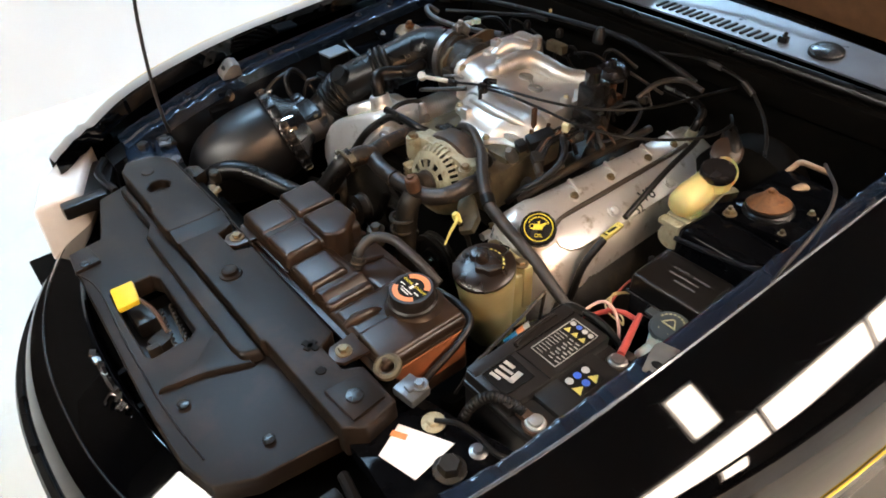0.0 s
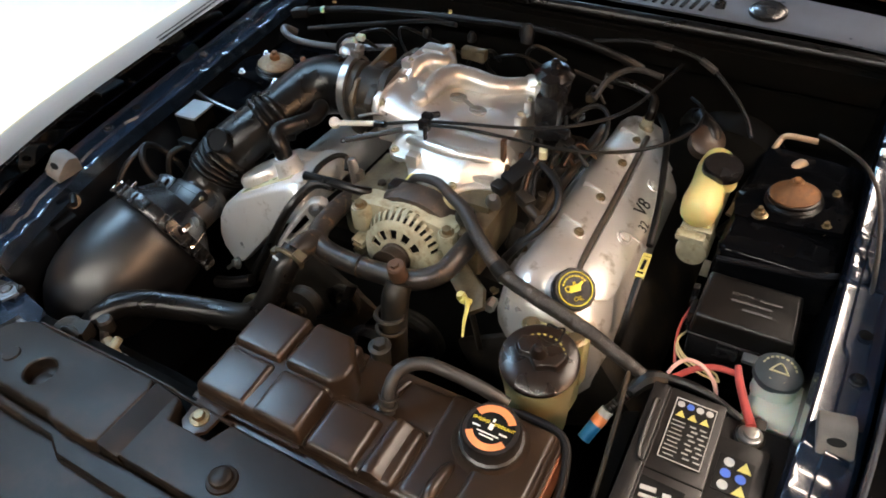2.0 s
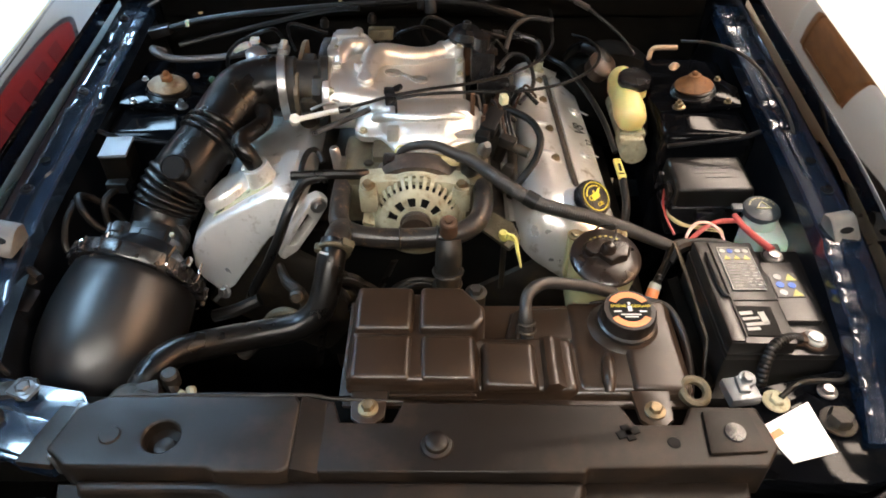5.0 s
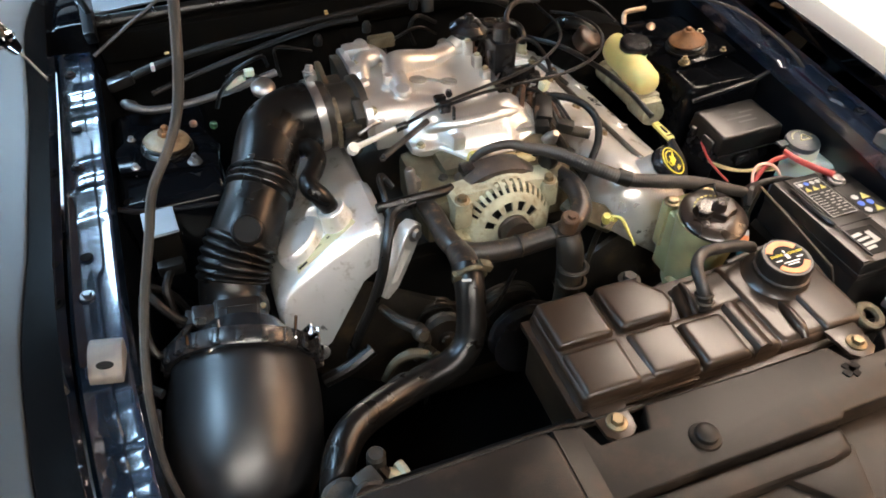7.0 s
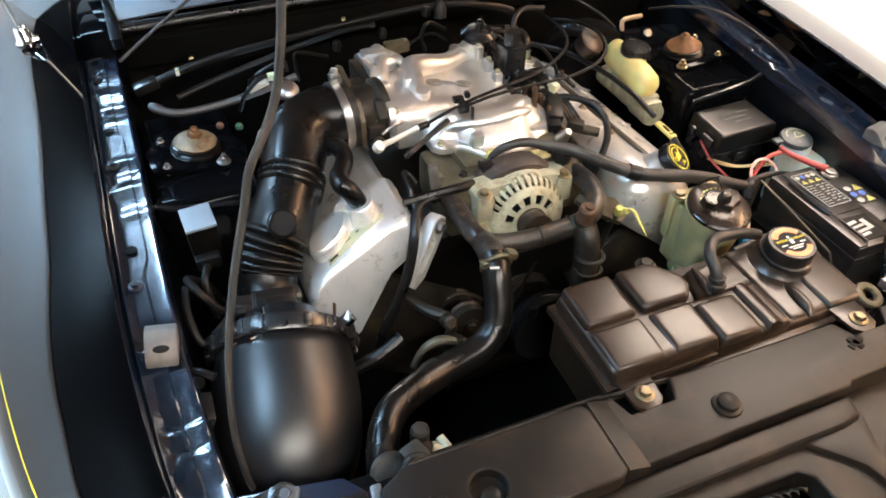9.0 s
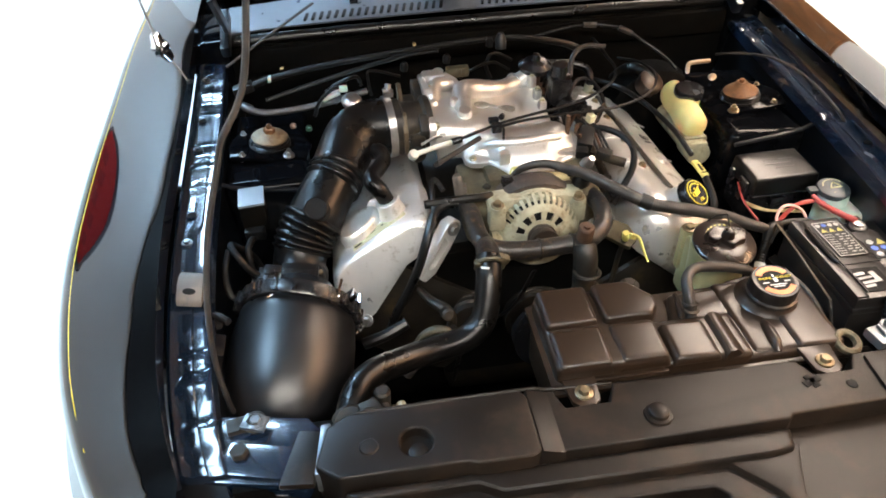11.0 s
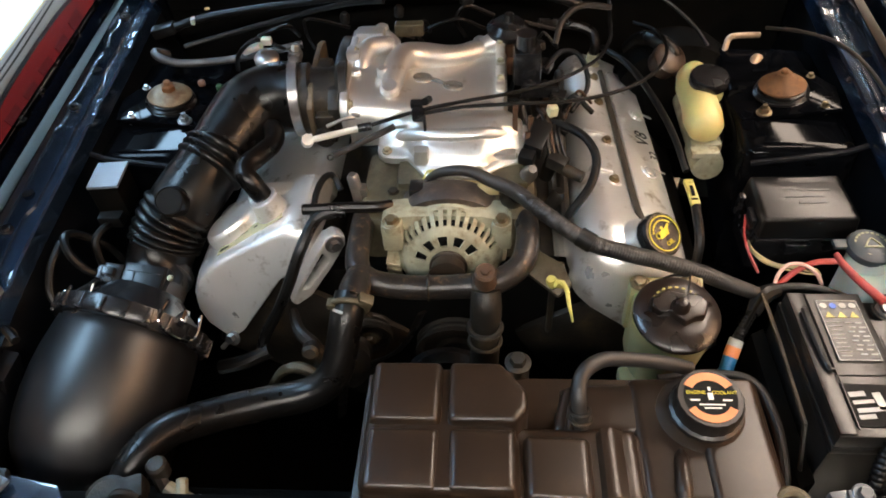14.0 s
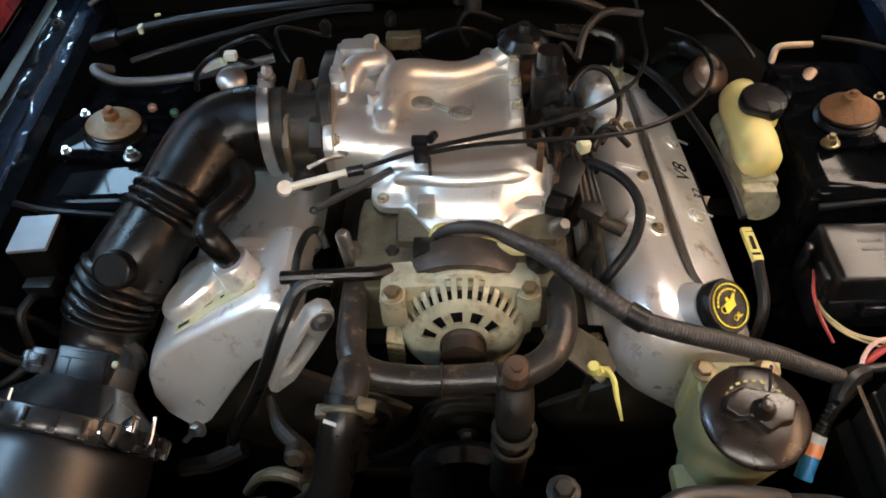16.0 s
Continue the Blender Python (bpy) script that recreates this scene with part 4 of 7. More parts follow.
PLEN_R = ((0.662, 0.80), (0.664, 0.825), (0.671, 0.842), (0.688, 0.853), (0.71, 0.857), (0.735, 0.859), (0.765, 0.86), (0.80, 0.861), (0.84, 0.864), (0.87, 0.862), (0.888, 0.84), (0.888, 0.80))


def plenum_ring(x):
    """A section across the plenum: a round pipe at the throttle that flattens out away from it."""
    k = (x + 0.178) / 0.243
    if k < 0.5:
        u = k * 2
        u = u * u * (3 - 2 * u)
        return [(x, a[0] + (b[0] - a[0]) * u, a[1] + (b[1] - a[1]) * u) for a, b in zip(PLEN_L, PLEN_M)]
    u = k * 2 - 1
    u = u * u * (3 - 2 * u)
    return [(x, a[0] + (b[0] - a[0]) * u, a[1] + (b[1] - a[1]) * u) for a, b in zip(PLEN_M, PLEN_R)]


def skin(rings, fine=3):
    """A loft through sections whose outlines are rounded by splines."""
    return loft([[tuple(p) for p in smooth_line(r, fine)] for r in rings])


intake = part("intake_plenum", skin([plenum_ring(x) for x in np.linspace(-0.178, 0.062, 17)] + [[(0.068, y + 0.006 if y < 0.77 else y - 0.006, z - 0.01 if z > 0.83 else z) for _, y, z in plenum_ring(0.064)]]), ALU, engine, "cast aluminium intake plenum", 50)
part("runner_bead", tube([(-0.115, 0.698, 0.872), (-0.115, 0.712, 0.886), (-0.113, 0.74, 0.892), (-0.109, 0.772, 0.894), (-0.097, 0.798, 0.89), (-0.07, 0.812, 0.882), (-0.035, 0.818, 0.874), (-0.008, 0.832, 0.868), (0.018, 0.85, 0.866), (0.048, 0.855, 0.862)], [0.012, 0.0165, 0.019, 0.021, 0.0225, 0.0225, 0.0215, 0.0205, 0.02, 0.018], 18, 8, None, 0.95), ALU, intake, "raised cast air runner", 60)
part("bead_end", lathe([(0.0155, -0.03), (0.015, 0.004), (0.012, 0.008), (0.001, 0.009)], (-0.115, 0.698, 0.893), (0, -0.25, 1), 20), ALU, intake, "flat runner end")
part("upper_runner", join(tube([(-0.170, 0.752, 0.885), (-0.168, 0.778, 0.899), (-0.158, 0.802, 0.904), (-0.14, 0.812, 0.902), (-0.128, 0.826, 0.898)], [0.014, 0.017, 0.017, 0.016, 0.014], 14, 6), box((-0.16, 0.838, 0.905), (0.05, 0.03, 0.03), 0.009), tube([(-0.135, 0.845, 0.905), (-0.118, 0.825, 0.90), (-0.11, 0.80, 0.893)], 0.0085, 10)), ALU, intake, "cast lugs beside the flange", 50)
for x, y, z, r, h in ((-0.130, 0.735, 0.893, 0.0085, 0.016), (-0.172, 0.735, 0.895, 0.009, 0.012), (0.022, 0.876, 0.86, 0.012, 0.018), (-0.145, 0.865, 0.89, 0.012, 0.022)):
    part("cast_boss", lathe([(r * 1.1, -0.035), (r, h - 0.003), (r * 0.75, h), (0.001, h)], (x, y, z), (0, -0.12, 1), 16), ALU, intake)
part("map_sensor", join(box((-0.10, 0.882, 0.895), (0.05, 0.02, 0.022), 0.004), box((-0.098, 0.874, 0.899), (0.012, 0.006, 0.012), 0.001)), GRIME, intake, "tan stained block behind the plenum")
for y, z, h in ((0.748, 0.862, 0.03), (0.790, 0.866, 0.034), (0.838, 0.872, 0.036), (0.868, 0.876, 0.03)):
    part("edge_lug", box((0.057, y, z), (0.016, 0.022, h), 0.0045), ALU, intake, "upright cast lug")
    part("lug_bolt", bolt((0.057, y, z + h / 2), (0, -0.1, 1), 0.005, 0.005, 1.2), OXID, intake)
part("side_spout", tube([(0.03, 0.855, 0.872), (0.05, 0.862, 0.88), (0.064, 0.862, 0.882)], [0.017, 0.016, 0.015], 14), ALU, intake)
part("plenum_flange", join(prism([(0.655, 0.845), (0.668, 0.84), (0.72, 0.838), (0.85, 0.84), (0.868, 0.86), (0.868, 0.90), (0.85, 0.912), (0.785, 0.915), (0.765, 0.906), (0.69, 0.905), (0.662, 0.896), (0.652, 0.88)], -0.190, -0.177, 0.003, Matrix(((0, 0, 1, 0), (1, 0, 0, 0), (0, 1, 0, 0), (0, 0, 0, 1)))), box((-0.18, 0.672, 0.868), (0.022, 0.02, 0.04), 0.006), box((-0.18, 0.772, 0.912), (0.022, 0.024, 0.018), 0.005)), ALU, intake, "cast flange")
for y, z in ((0.668, 0.892), (0.772, 0.922), (0.85, 0.905)):
    part("flange_bolt", bolt((-0.176, y, z - 0.006), (1, 0, 0.0), 0.006, 0.006, 1.4), OXID, intake)
EMB = Matrix.Translation((-0.044, 0.748, 0.8737)) @ pose(0, 0, 0, -7, 5, -6)
EMBM = mat("stained_casting", (0.27, 0.26, 0.235), 0.45, 0.6, var=0.3, bump=0.2)
for sx, sy in ((-0.026, 0.006), (0.026, -0.010)):
    part("emblem_coil", moved(lathe([(0.0158, -0.006), (0.0158, 0.0016), (0.0134, 0.0016), (0.0134, -0.0004), (0.0116, -0.0004), (0.0116, 0.0016), (0.0092, 0.0016), (0.0092, -0.0004), (0.0074, -0.0004), (0.0074, 0.0016), (0.005, 0.0016), (0.005, -0.0004), (0.001, -0.0004)], (sx, sy, 0), (0, 0, 1), 28), EMB), EMBM, intake, "embossed coil of the emblem", 20)
for k in (0, 1):
    part("emblem_link", moved(tube([(-0.013, 0.009 - 0.006 * k, 0.0), (0, 0.002 - 0.006 * k, 0.001), (0.012, -0.003 - 0.006 * k, 0.0)], 0.002, 8), EMB), EMBM, intake)


def lower_ring(x):
    """A section of the lower cover from its front lip over a rounded shoulder to the plenum."""
    yf = float(np.interp(x, [-0.13, -0.118, -0.085, -0.07, -0.055, 0.03, 0.045, 0.06, 0.092], [0.612, 0.597, 0.595, 0.575, 0.553, 0.549, 0.566, 0.576, 0.588]))
    e = max(0.0, abs(x + 0.02) - 0.075) / 0.035
    h = 0.022 * min(1.0, e) ** 2
    lip = 0.010
    return [(x, yf, 0.826), (x, yf - 0.002, 0.838), (x, yf + 0.003, 0.8415), (x, yf + lip + 0.003, 0.842), (x, yf + lip + 0.008, 0.848 - 0.2 * h), (x, yf + lip + 0.016, 0.858 - 0.5 * h), (x, yf + lip + 0.028, 0.864 - 0.8 * h), (x, min(yf + lip + 0.048, 0.632), 0.871 - h), (x, 0.638, 0.877 - h), (x, 0.65, 0.878 - h), (x, 0.668, 0.872 - h), (x, 0.672, 0.82)]


low = part("intake_cover", loft([lower_ring(x) for x in [-0.13, -0.127, -0.12, -0.11, -0.10, -0.092, -0.085, -0.08, -0.075, -0.07, -0.066, -0.062, -0.058, -0.05, -0.03, -0.01, 0.01, 0.026, 0.032, 0.038, 0.044, 0.052, 0.06, 0.07, 0.08, 0.086, 0.090]]), ALU, engine, "cast aluminium lower intake cover", 50)
part("shoulder", tube([(-0.108, 0.63, 0.846), (-0.085, 0.622, 0.860), (-0.05, 0.61, 0.867), (0.0, 0.607, 0.868), (0.04, 0.614, 0.866), (0.068, 0.626, 0.856)], [0.006, 0.009, 0.011, 0.0115, 0.011, 0.007], 12, 6), ALU, low, "rounded cast rib")
part("stay_block", box((-0.06, 0.578, 0.856), (0.022, 0.018, 0.026), 0.004), ALU, low, "cast stay block")
part("corner_pad", box((0.062, 0.592, 0.845), (0.034, 0.016, 0.012), 0.003), ALU, low)
for x, y in ((-0.115, 0.606), (-0.02, 0.557), (0.024, 0.557), (0.074, 0.592)):
    part("bolt", bolt((x, y, 0.843), (0, -0.1, 1), 0.0055, 0.006, 1.4), OXID, low)
part("end_curl", tube([(0.07, 0.60, 0.838), (0.088, 0.607, 0.84), (0.094, 0.63, 0.845), (0.09, 0.65, 0.85)], 0.007, 10, 6), ALU, low, "rounded end of the casting")

# throttle body
tb = part("throttle_body", join(lathe([(0.052, -0.012), (0.056, 0.0), (0.056, 0.018), (0.05, 0.022), (0.047, 0.06), (0.054, 0.066), (0.054, 0.078)], (-0.262, 0.712, 0.868), (1, 0.12, 0.0), 28), box((-0.225, 0.735, 0.90), (0.03, 0.05, 0.03), 0.006), lathe([(0.016, 0), (0.016, 0.03), (0.01, 0.034)], (-0.218, 0.672, 0.84), (0, -1, 0), 16), box((-0.215, 0.66, 0.85), (0.03, 0.02, 0.05), 0.005)), IRON, engine, "tarnished dark throttle body")
part("gasket_plate", prism([(0.655, 0.835), (0.70, 0.825), (0.78, 0.83), (0.81, 0.86), (0.812, 0.915), (0.79, 0.922), (0.68, 0.91), (0.655, 0.885)], -0.241, -0.232, 0.002, Matrix(((0, 0, 1, 0), (1, 0, 0, 0), (0, 1, 0, 0), (0, 0, 0, 1)))), mat("brown_stained_plate", (0.1, 0.075, 0.045), 0.5, 0.3, var=0.35, bump=0.3), tb, "brown stained adapter plate")
part("gasket_plate", prism([(0.655, 0.835), (0.70, 0.825), (0.80, 0.83), (0.84, 0.86), (0.845, 0.905), (0.80, 0.912), (0.68, 0.905), (0.655, 0.885)], -0.208, -0.191, 0.003, Matrix(((0, 0, 1, 0), (1, 0, 0, 0), (0, 1, 0, 0), (0, 0, 0, 1)))), IRON, tb, "dark spacer plate")
part("lever", join(tube([(-0.21, 0.64, 0.865), (-0.18, 0.65, 0.872), (-0.15, 0.67, 0.86)], 0.003, 6), tube([(-0.23, 0.66, 0.86), (-0.2, 0.67, 0.875), (-0.16, 0.655, 0.873)], 0.003, 6)), STEEL, tb)
# alternator
AX = Vector((0, -1, 0.16)).normalized()
AC = Vector((-0.018, 0.447, 0.766))
alt = thing("alternator", AC, "dull aluminium alternator with a slotted fan housing", "alternator")
AM = frame_of(AC, AX)
part("case", moved(lathe([(0.06, -0.14), (0.076, -0.13), (0.079, -0.06), (0.079, -0.03), (0.074, -0.024)], (0, 0, 0), (0, 0, 1), 40), AM), OXID, alt, "oxidised cast case")
# solid black disc paints the shade inside the fan housing
part("slot_back", moved(lathe([(0.07, -0.05), (0.068, -0.028), (0.06, -0.014), (0.045, -0.006), (0.03, -0.004), (0.001, -0.004)], (0, 0, 0), (0, 0, 1), 40), AM), INKK, alt, "black disc for the shade behind the slots")


def slotted_dome():
    """The fan housing: a dome with a ring of long slots and a ring of short ones cut through it."""
    prof = ((0.0785, -0.065), (0.0785, -0.045), (0.0783, -0.036), (0.0778, -0.030), (0.0755, -0.023), (0.071, -0.011), (0.063, -0.001), (0.060, 0.001), (0.049, 0.005), (0.041, 0.0065), (0.033, 0.0075), (0.022, 0.008))
    n = 36 * 4
    bm = bmesh.new()
    rings_ = [[bm.verts.new((r * math.cos(2 * math.pi * j / n), r * math.sin(2 * math.pi * j / n), h)) for j in range(n)] for r, h in prof]
    for i in range(len(prof) - 1):
        for j in range(n):
            up = abs(360 * (j - j % 4 + 1) / n - 90)
            long_slot = i in (4, 5) and j % 4 in (0, 1) and up < 72
            side_on = abs(360 * (j - j % 12 + 4) / n - 90)
            short_slot = side_on < 80 and i in (8, 9) and j % 12 in (0, 1, 2, 3, 4, 5, 6)
            if not (long_slot or short_slot):
                bm.faces.new((rings_[i][j], rings_[i + 1][j], rings_[i + 1][(j + 1) % n], rings_[i][(j + 1) % n]))
    bmesh.ops.recalc_face_normals(bm, faces=bm.faces)
    bmesh.ops.solidify(bm, geom=bm.faces[:], thickness=0.004)
    return bm


part("fan_housing", moved(slotted_dome(), AM), OXID, alt, "pale slotted fan housing", 40)
part("front_bracket", prism([(-0.098, 0.735), (-0.075, 0.715), (0.045, 0.715), (0.064, 0.735), (0.068, 0.80), (0.066, 0.824), (0.045, 0.826), (0.03, 0.83), (-0.06, 0.832), (-0.08, 0.83), (-0.104, 0.828), (-0.104, 0.78)], -0.515, -0.474, 0.006, Matrix(((1, 0, 0, 0), (0, 0, -1, 0), (0, 1, 0, 0), (0, 0, 0, 1)))), OXID, alt, "cast front bracket")
for fx, fy, fz, rx_, ry_, rz_ in ((-0.096, 0.465, 0.829, -0.101, 0.538, 0.816), (0.057, 0.476, 0.821, 0.066, 0.540, 0.812)):
    part("mount_ear", join(box((fx, fy + 0.014, fz - 0.026), (0.03, 0.046, 0.05), 0.006), lathe([(0.0135, -0.012), (0.0135, 0.0)], (fx, fy, fz), (0, -0.1, 1), 18)), OXID, alt, "cast mounting ear")
    part("bolt", bolt((fx, fy, fz), (0, -0.1, 1), 0.0085, 0.009, 1.45), ZINC, alt, "yellowed hex bolt")
    part("rear_post", lathe([(0.0145, -0.05), (0.0135, -0.002), (0.012, 0.0)], (rx_, ry_, rz_), (0, 0, 1), 16), IRON, alt, "dark rear post")
    part("bolt", bolt((rx_, ry_, rz_), (0, 0, 1), 0.0085, 0.009, 1.4), IRON, alt)
for j in range(5):
    part("side_fin", box((-0.098, 0.468, 0.765 - 0.011 * j), (0.02, 0.05, 0.005), 0.0015, (0, 18, 0)), OXID, alt)
part("top_bracket", loft([[(x + dx, y + dy, z + dz) for dx, dy, dz in ((0, -0.015, -0.012), (0, -0.013, 0.004), (0, -0.002, 0.008), (0, 0.024, 0.008), (0, 0.034, 0.0), (0, 0.02, -0.014))] for x, y, z in [(-0.018 + 0.076 * math.sin(a_), 0.506 + 0.002 * abs(math.sin(a_)), 0.786 + 0.056 * math.cos(a_)) for a_ in np.linspace(-1.45, 1.45, 13)]]), mat("dusty_brown_casting", (0.05, 0.038, 0.031), 0.5, 0.2, var=0.4, bump=0.35, grain=260, dirt=(0.11, 0.08, 0.055), dirt_amount=0.35, dirt_scale=40), alt, "dusty dark arched cover above the slots", 50)
for px, py, pz, pr, pname, plabel in ((-0.15, 0.462, 0.6, 0.036, "idler_pulley", "grimy steel idler pulley"), (-0.015, 0.462, 0.56, 0.066, "pump_pulley", "dark grooved water pump pulley")):
    pul = part(pname, lathe([(pr * 0.5, -0.01), (pr, 0.0), (pr, 0.004), (pr * 0.93, 0.007), (pr * 0.93, 0.012), (pr * 0.97, 0.014), (pr * 0.93, 0.016), (pr * 0.93, 0.021), (pr, 0.024), (pr, 0.028), (pr * 0.86, 0.028), (pr * 0.8, 0.018), (pr * 0.5, 0.017), (pr * 0.45, 0.026), (0.001, 0.026)], (px, py, pz), (0, -1, 0), 36), IRON, engine, plabel)
    part("centre_bolt", bolt((px, py - 0.026, pz), (0, -1, 0), 0.009, 0.009), GRIME, pul)
part("pulley", moved(lathe([(0.016, 0.004), (0.027, 0.008), (0.027, 0.012), (0.024, 0.014), (0.024, 0.030), (0.027, 0.032), (0.027, 0.036), (0.018, 0.037), (0.010, 0.034)], (0, 0, 0), (0, 0, 1), 36), AM), mat("dark_rusted_pulley", (0.03, 0.02, 0.013), 0.5, 0.3, var=0.4, bump=0.3), alt, "dark rusted belt pulley")
part("plug", box((-0.060, 0.528, 0.834), (0.030, 0.026, 0.018), 0.004), SMOOTHP, alt, "black plug with thin wires")
for k in range(2):
    part("plug_wire", tube([(-0.052 - 0.006 * k, 0.54, 0.832), (-0.045 - 0.006 * k, 0.553, 0.845), (-0.03 - 0.006 * k, 0.562, 0.842)], 0.0016, 6), DIPY, alt)
part("connector", join(box((0.004, 0.532, 0.83), (0.045, 0.022, 0.02), 0.005, (0, 0, -6)), lathe([(0.009, 0), (0.009, 0.03)], (0.024, 0.53, 0.832), (1, -0.1, 0.1), 14)), WIREO, alt, "yellowed connector")
part("boot", lathe([(0.016, 0), (0.017, 0.01), (0.012, 0.022)], (0.07, 0.515, 0.826), (0.3, -0.5, 0.8), 16), RUBBER, alt, "rubber terminal boot")

# crossover pipe and thermostat neck
cross = thing("coolant_crossover_pipe", (-0.02, 0.36, 0.79), "stained black coolant crossover pipe with rust flakes", "pipe")
part("pipe", tube([(-0.142, 0.515, 0.80), (-0.141, 0.465, 0.808), (-0.138, 0.405, 0.806), (-0.118, 0.382, 0.80), (-0.07, 0.376, 0.794), (0.0, 0.378, 0.793), (0.05, 0.385, 0.796), (0.083, 0.41, 0.803), (0.093, 0.455, 0.81), (0.09, 0.52, 0.80)], 0.0165, 16, 8), PIPE, cross, "stained bent pipe")
part("outlet_neck", tube([(-0.132, 0.392, 0.802), (-0.134, 0.362, 0.81), (-0.136, 0.33, 0.81)], [0.018, 0.02, 0.02], 16), PIPE, cross)
part("thermostat_neck", join(tube([(0.036, 0.366, 0.80), (0.036, 0.35, 0.775), (0.034, 0.34, 0.70), (0.03, 0.34, 0.62)], [0.02, 0.021, 0.02, 0.02], 16), ring((0.035, 0.335, 0.762), (0, 0.1, 1), 0.021, 0.004, 20, 6), ring((0.0345, 0.333, 0.735), (0, 0.1, 1), 0.021, 0.003, 20, 6)), IRON, cross, "grimy thermostat neck")
part("sender", join(lathe([(0.014, -0.02), (0.014, 0.006), (0.0115, 0.009)], (0.036, 0.364, 0.832), (0, -0.2, 1), 20), lathe([(0.0065, 0), (0.006, 0.004)], (0.036, 0.361, 0.841), (0, -0.2, 1), 6)), RUST, cross, "rusty bleed plug")
for c in ((-0.04, 0.376, 0.7935), (0.018, 0.379, 0.794)):
    part("hose_clamp", ring(c, (1, 0.05, 0), 0.017, 0.002, 20, 6), IRON, cross)

# upper radiator hose
hose = thing("radiator_hose", (-0.25, 0.2, 0.72), "black rubber upper radiator hose", "hose")
part("hose", tube([(-0.136, 0.345, 0.815), (-0.141, 0.318, 0.80), (-0.149, 0.288, 0.765), (-0.163, 0.268, 0.738), (-0.195, 0.254, 0.722), (-0.25, 0.24, 0.721), (-0.305, 0.215, 0.732), (-0.348, 0.186, 0.745), (-0.374, 0.152, 0.745), (-0.387, 0.118, 0.725), (-0.39, 0.09, 0.69)], 0.0215, 18, 8), RUBBER, hose, "bent rubber hose")
part("clamp", join(ring((-0.1375, 0.328, 0.81), (0.05, 1, 0.3), 0.0225, 0.004, 24, 8), box((-0.115, 0.328, 0.823), (0.02, 0.016, 0.012), 0.003, (0, 30, 0)), box((-0.158, 0.325, 0.82), (0.012, 0.014, 0.01), 0.003)), GRIME, hose, "spring clamp with yellowed tang")
part("print", letters("RAD", 0.014, frame_of((-0.386, 0.128, 0.7535), (-0.2, -0.5, 0.8)) @ pose(0, 0, 0, 0, 0, 75), 0.0006), INKW, hose)
part("print", box((-0.148, 0.312, 0.8205), (0.014, 0.0035, 0.001), 0, (35, 0, -20)), INKD, hose)

# ---- air intake ----
duct = thing("intake_duct", (-0.38, 0.6, 0.75), "black ribbed rubber air intake duct with a steel clamp", "duct")
DUCT = [(-0.262, 0.71, 0.872), (-0.30, 0.71, 0.872), (-0.338, 0.69, 0.867), (-0.362, 0.645, 0.852), (-0.378, 0.602, 0.840), (-0.398, 0.566, 0.826), (-0.420, 0.532, 0.806), (-0.443, 0.507, 0.779), (-0.457, 0.486, 0.753), (-0.463, 0.462, 0.735), (-0.462, 0.432, 0.724)]
part("duct", tube(DUCT, [0.056, 0.056, 0.055, 0.052, 0.049, 0.0495, 0.051, 0.0495, 0.0485, 0.047, 0.046], 28, 22, [(0.38, 0.465, 3, 0.006), (0.62, 0.79, 6, 0.0055)]), RUBBER, duct, "ribbed rubber tube", 40)
nub = part("nub", lathe([(0.026, -0.02), (0.023, 0.008), (0.0215, 0.016), (0.0195, 0.017), (0.0185, 0.012), (0.001, 0.008)], (-0.416, 0.499, 0.838), (0.03, -0.68, 0.73), 24), RUBBER, duct, "round moulded stub")
# shade in the stub's mouth, painted as a black disc
part("stub_mouth", lathe([(0.0188, 0.0), (0.0188, 0.002)], Vector((-0.416, 0.499, 0.838)) + Vector((0.03, -0.68, 0.73)) * 0.0135, (0.03, -0.68, 0.73), 24), INKK, nub, "black disc for the shade in the stub's mouth")
part("clamp", join(lathe([(0.0605, -0.007), (0.0615, -0.007), (0.0615, 0.007), (0.0605, 0.007)], (-0.266, 0.712, 0.871), (1, 0.12, 0), 32), box((-0.262, 0.727, 0.936), (0.02, 0.02, 0.012), 0.003)), STEEL, duct, "bright steel band clamp")
part("clamp_screw", join(bolt((-0.262, 0.732, 0.94), (0.2, 0.3, 1), 0.007, 0.012), lathe([(0.006, 0), (0.006, 0.03)], (-0.262, 0.715, 0.938), (0, 1, 0), 10)), STEEL, duct)
part("breather_hose", tube([(-0.315, 0.655, 0.85), (-0.293, 0.637, 0.862), (-0.287, 0.606, 0.861), (-0.299, 0.572, 0.864), (-0.312, 0.548, 0.865), (-0.312, 0.532, 0.861), (-0.301, 0.523, 0.850), (-0.289, 0.519, 0.824)], [0.0155, 0.015, 0.0145, 0.0145, 0.015, 0.0155, 0.0155, 0.015], 14, 8), RUBBER, duct, "bent breather hose")

maf = thing("mass_air_flow_sensor", (-0.455, 0.41, 0.72), "black air flow sensor with plug and two screws", "sensor")
part("meter_tube", lathe([(0.046, 0), (0.050, 0.002), (0.050, 0.012), (0.046, 0.016), (0.046, 0.085)], (-0.461, 0.466, 0.727), (-0.03, -1, -0.1), 28), mat("dull_dark_casting", (0.07, 0.07, 0.07), 0.4, 0.6, var=0.25, bump=0.2), maf, "dull cast meter tube")
MAFM = Matrix.Translation((-0.457, 0.419, 0.757)) @ pose(0, 0, 0, 22, 8, -4)
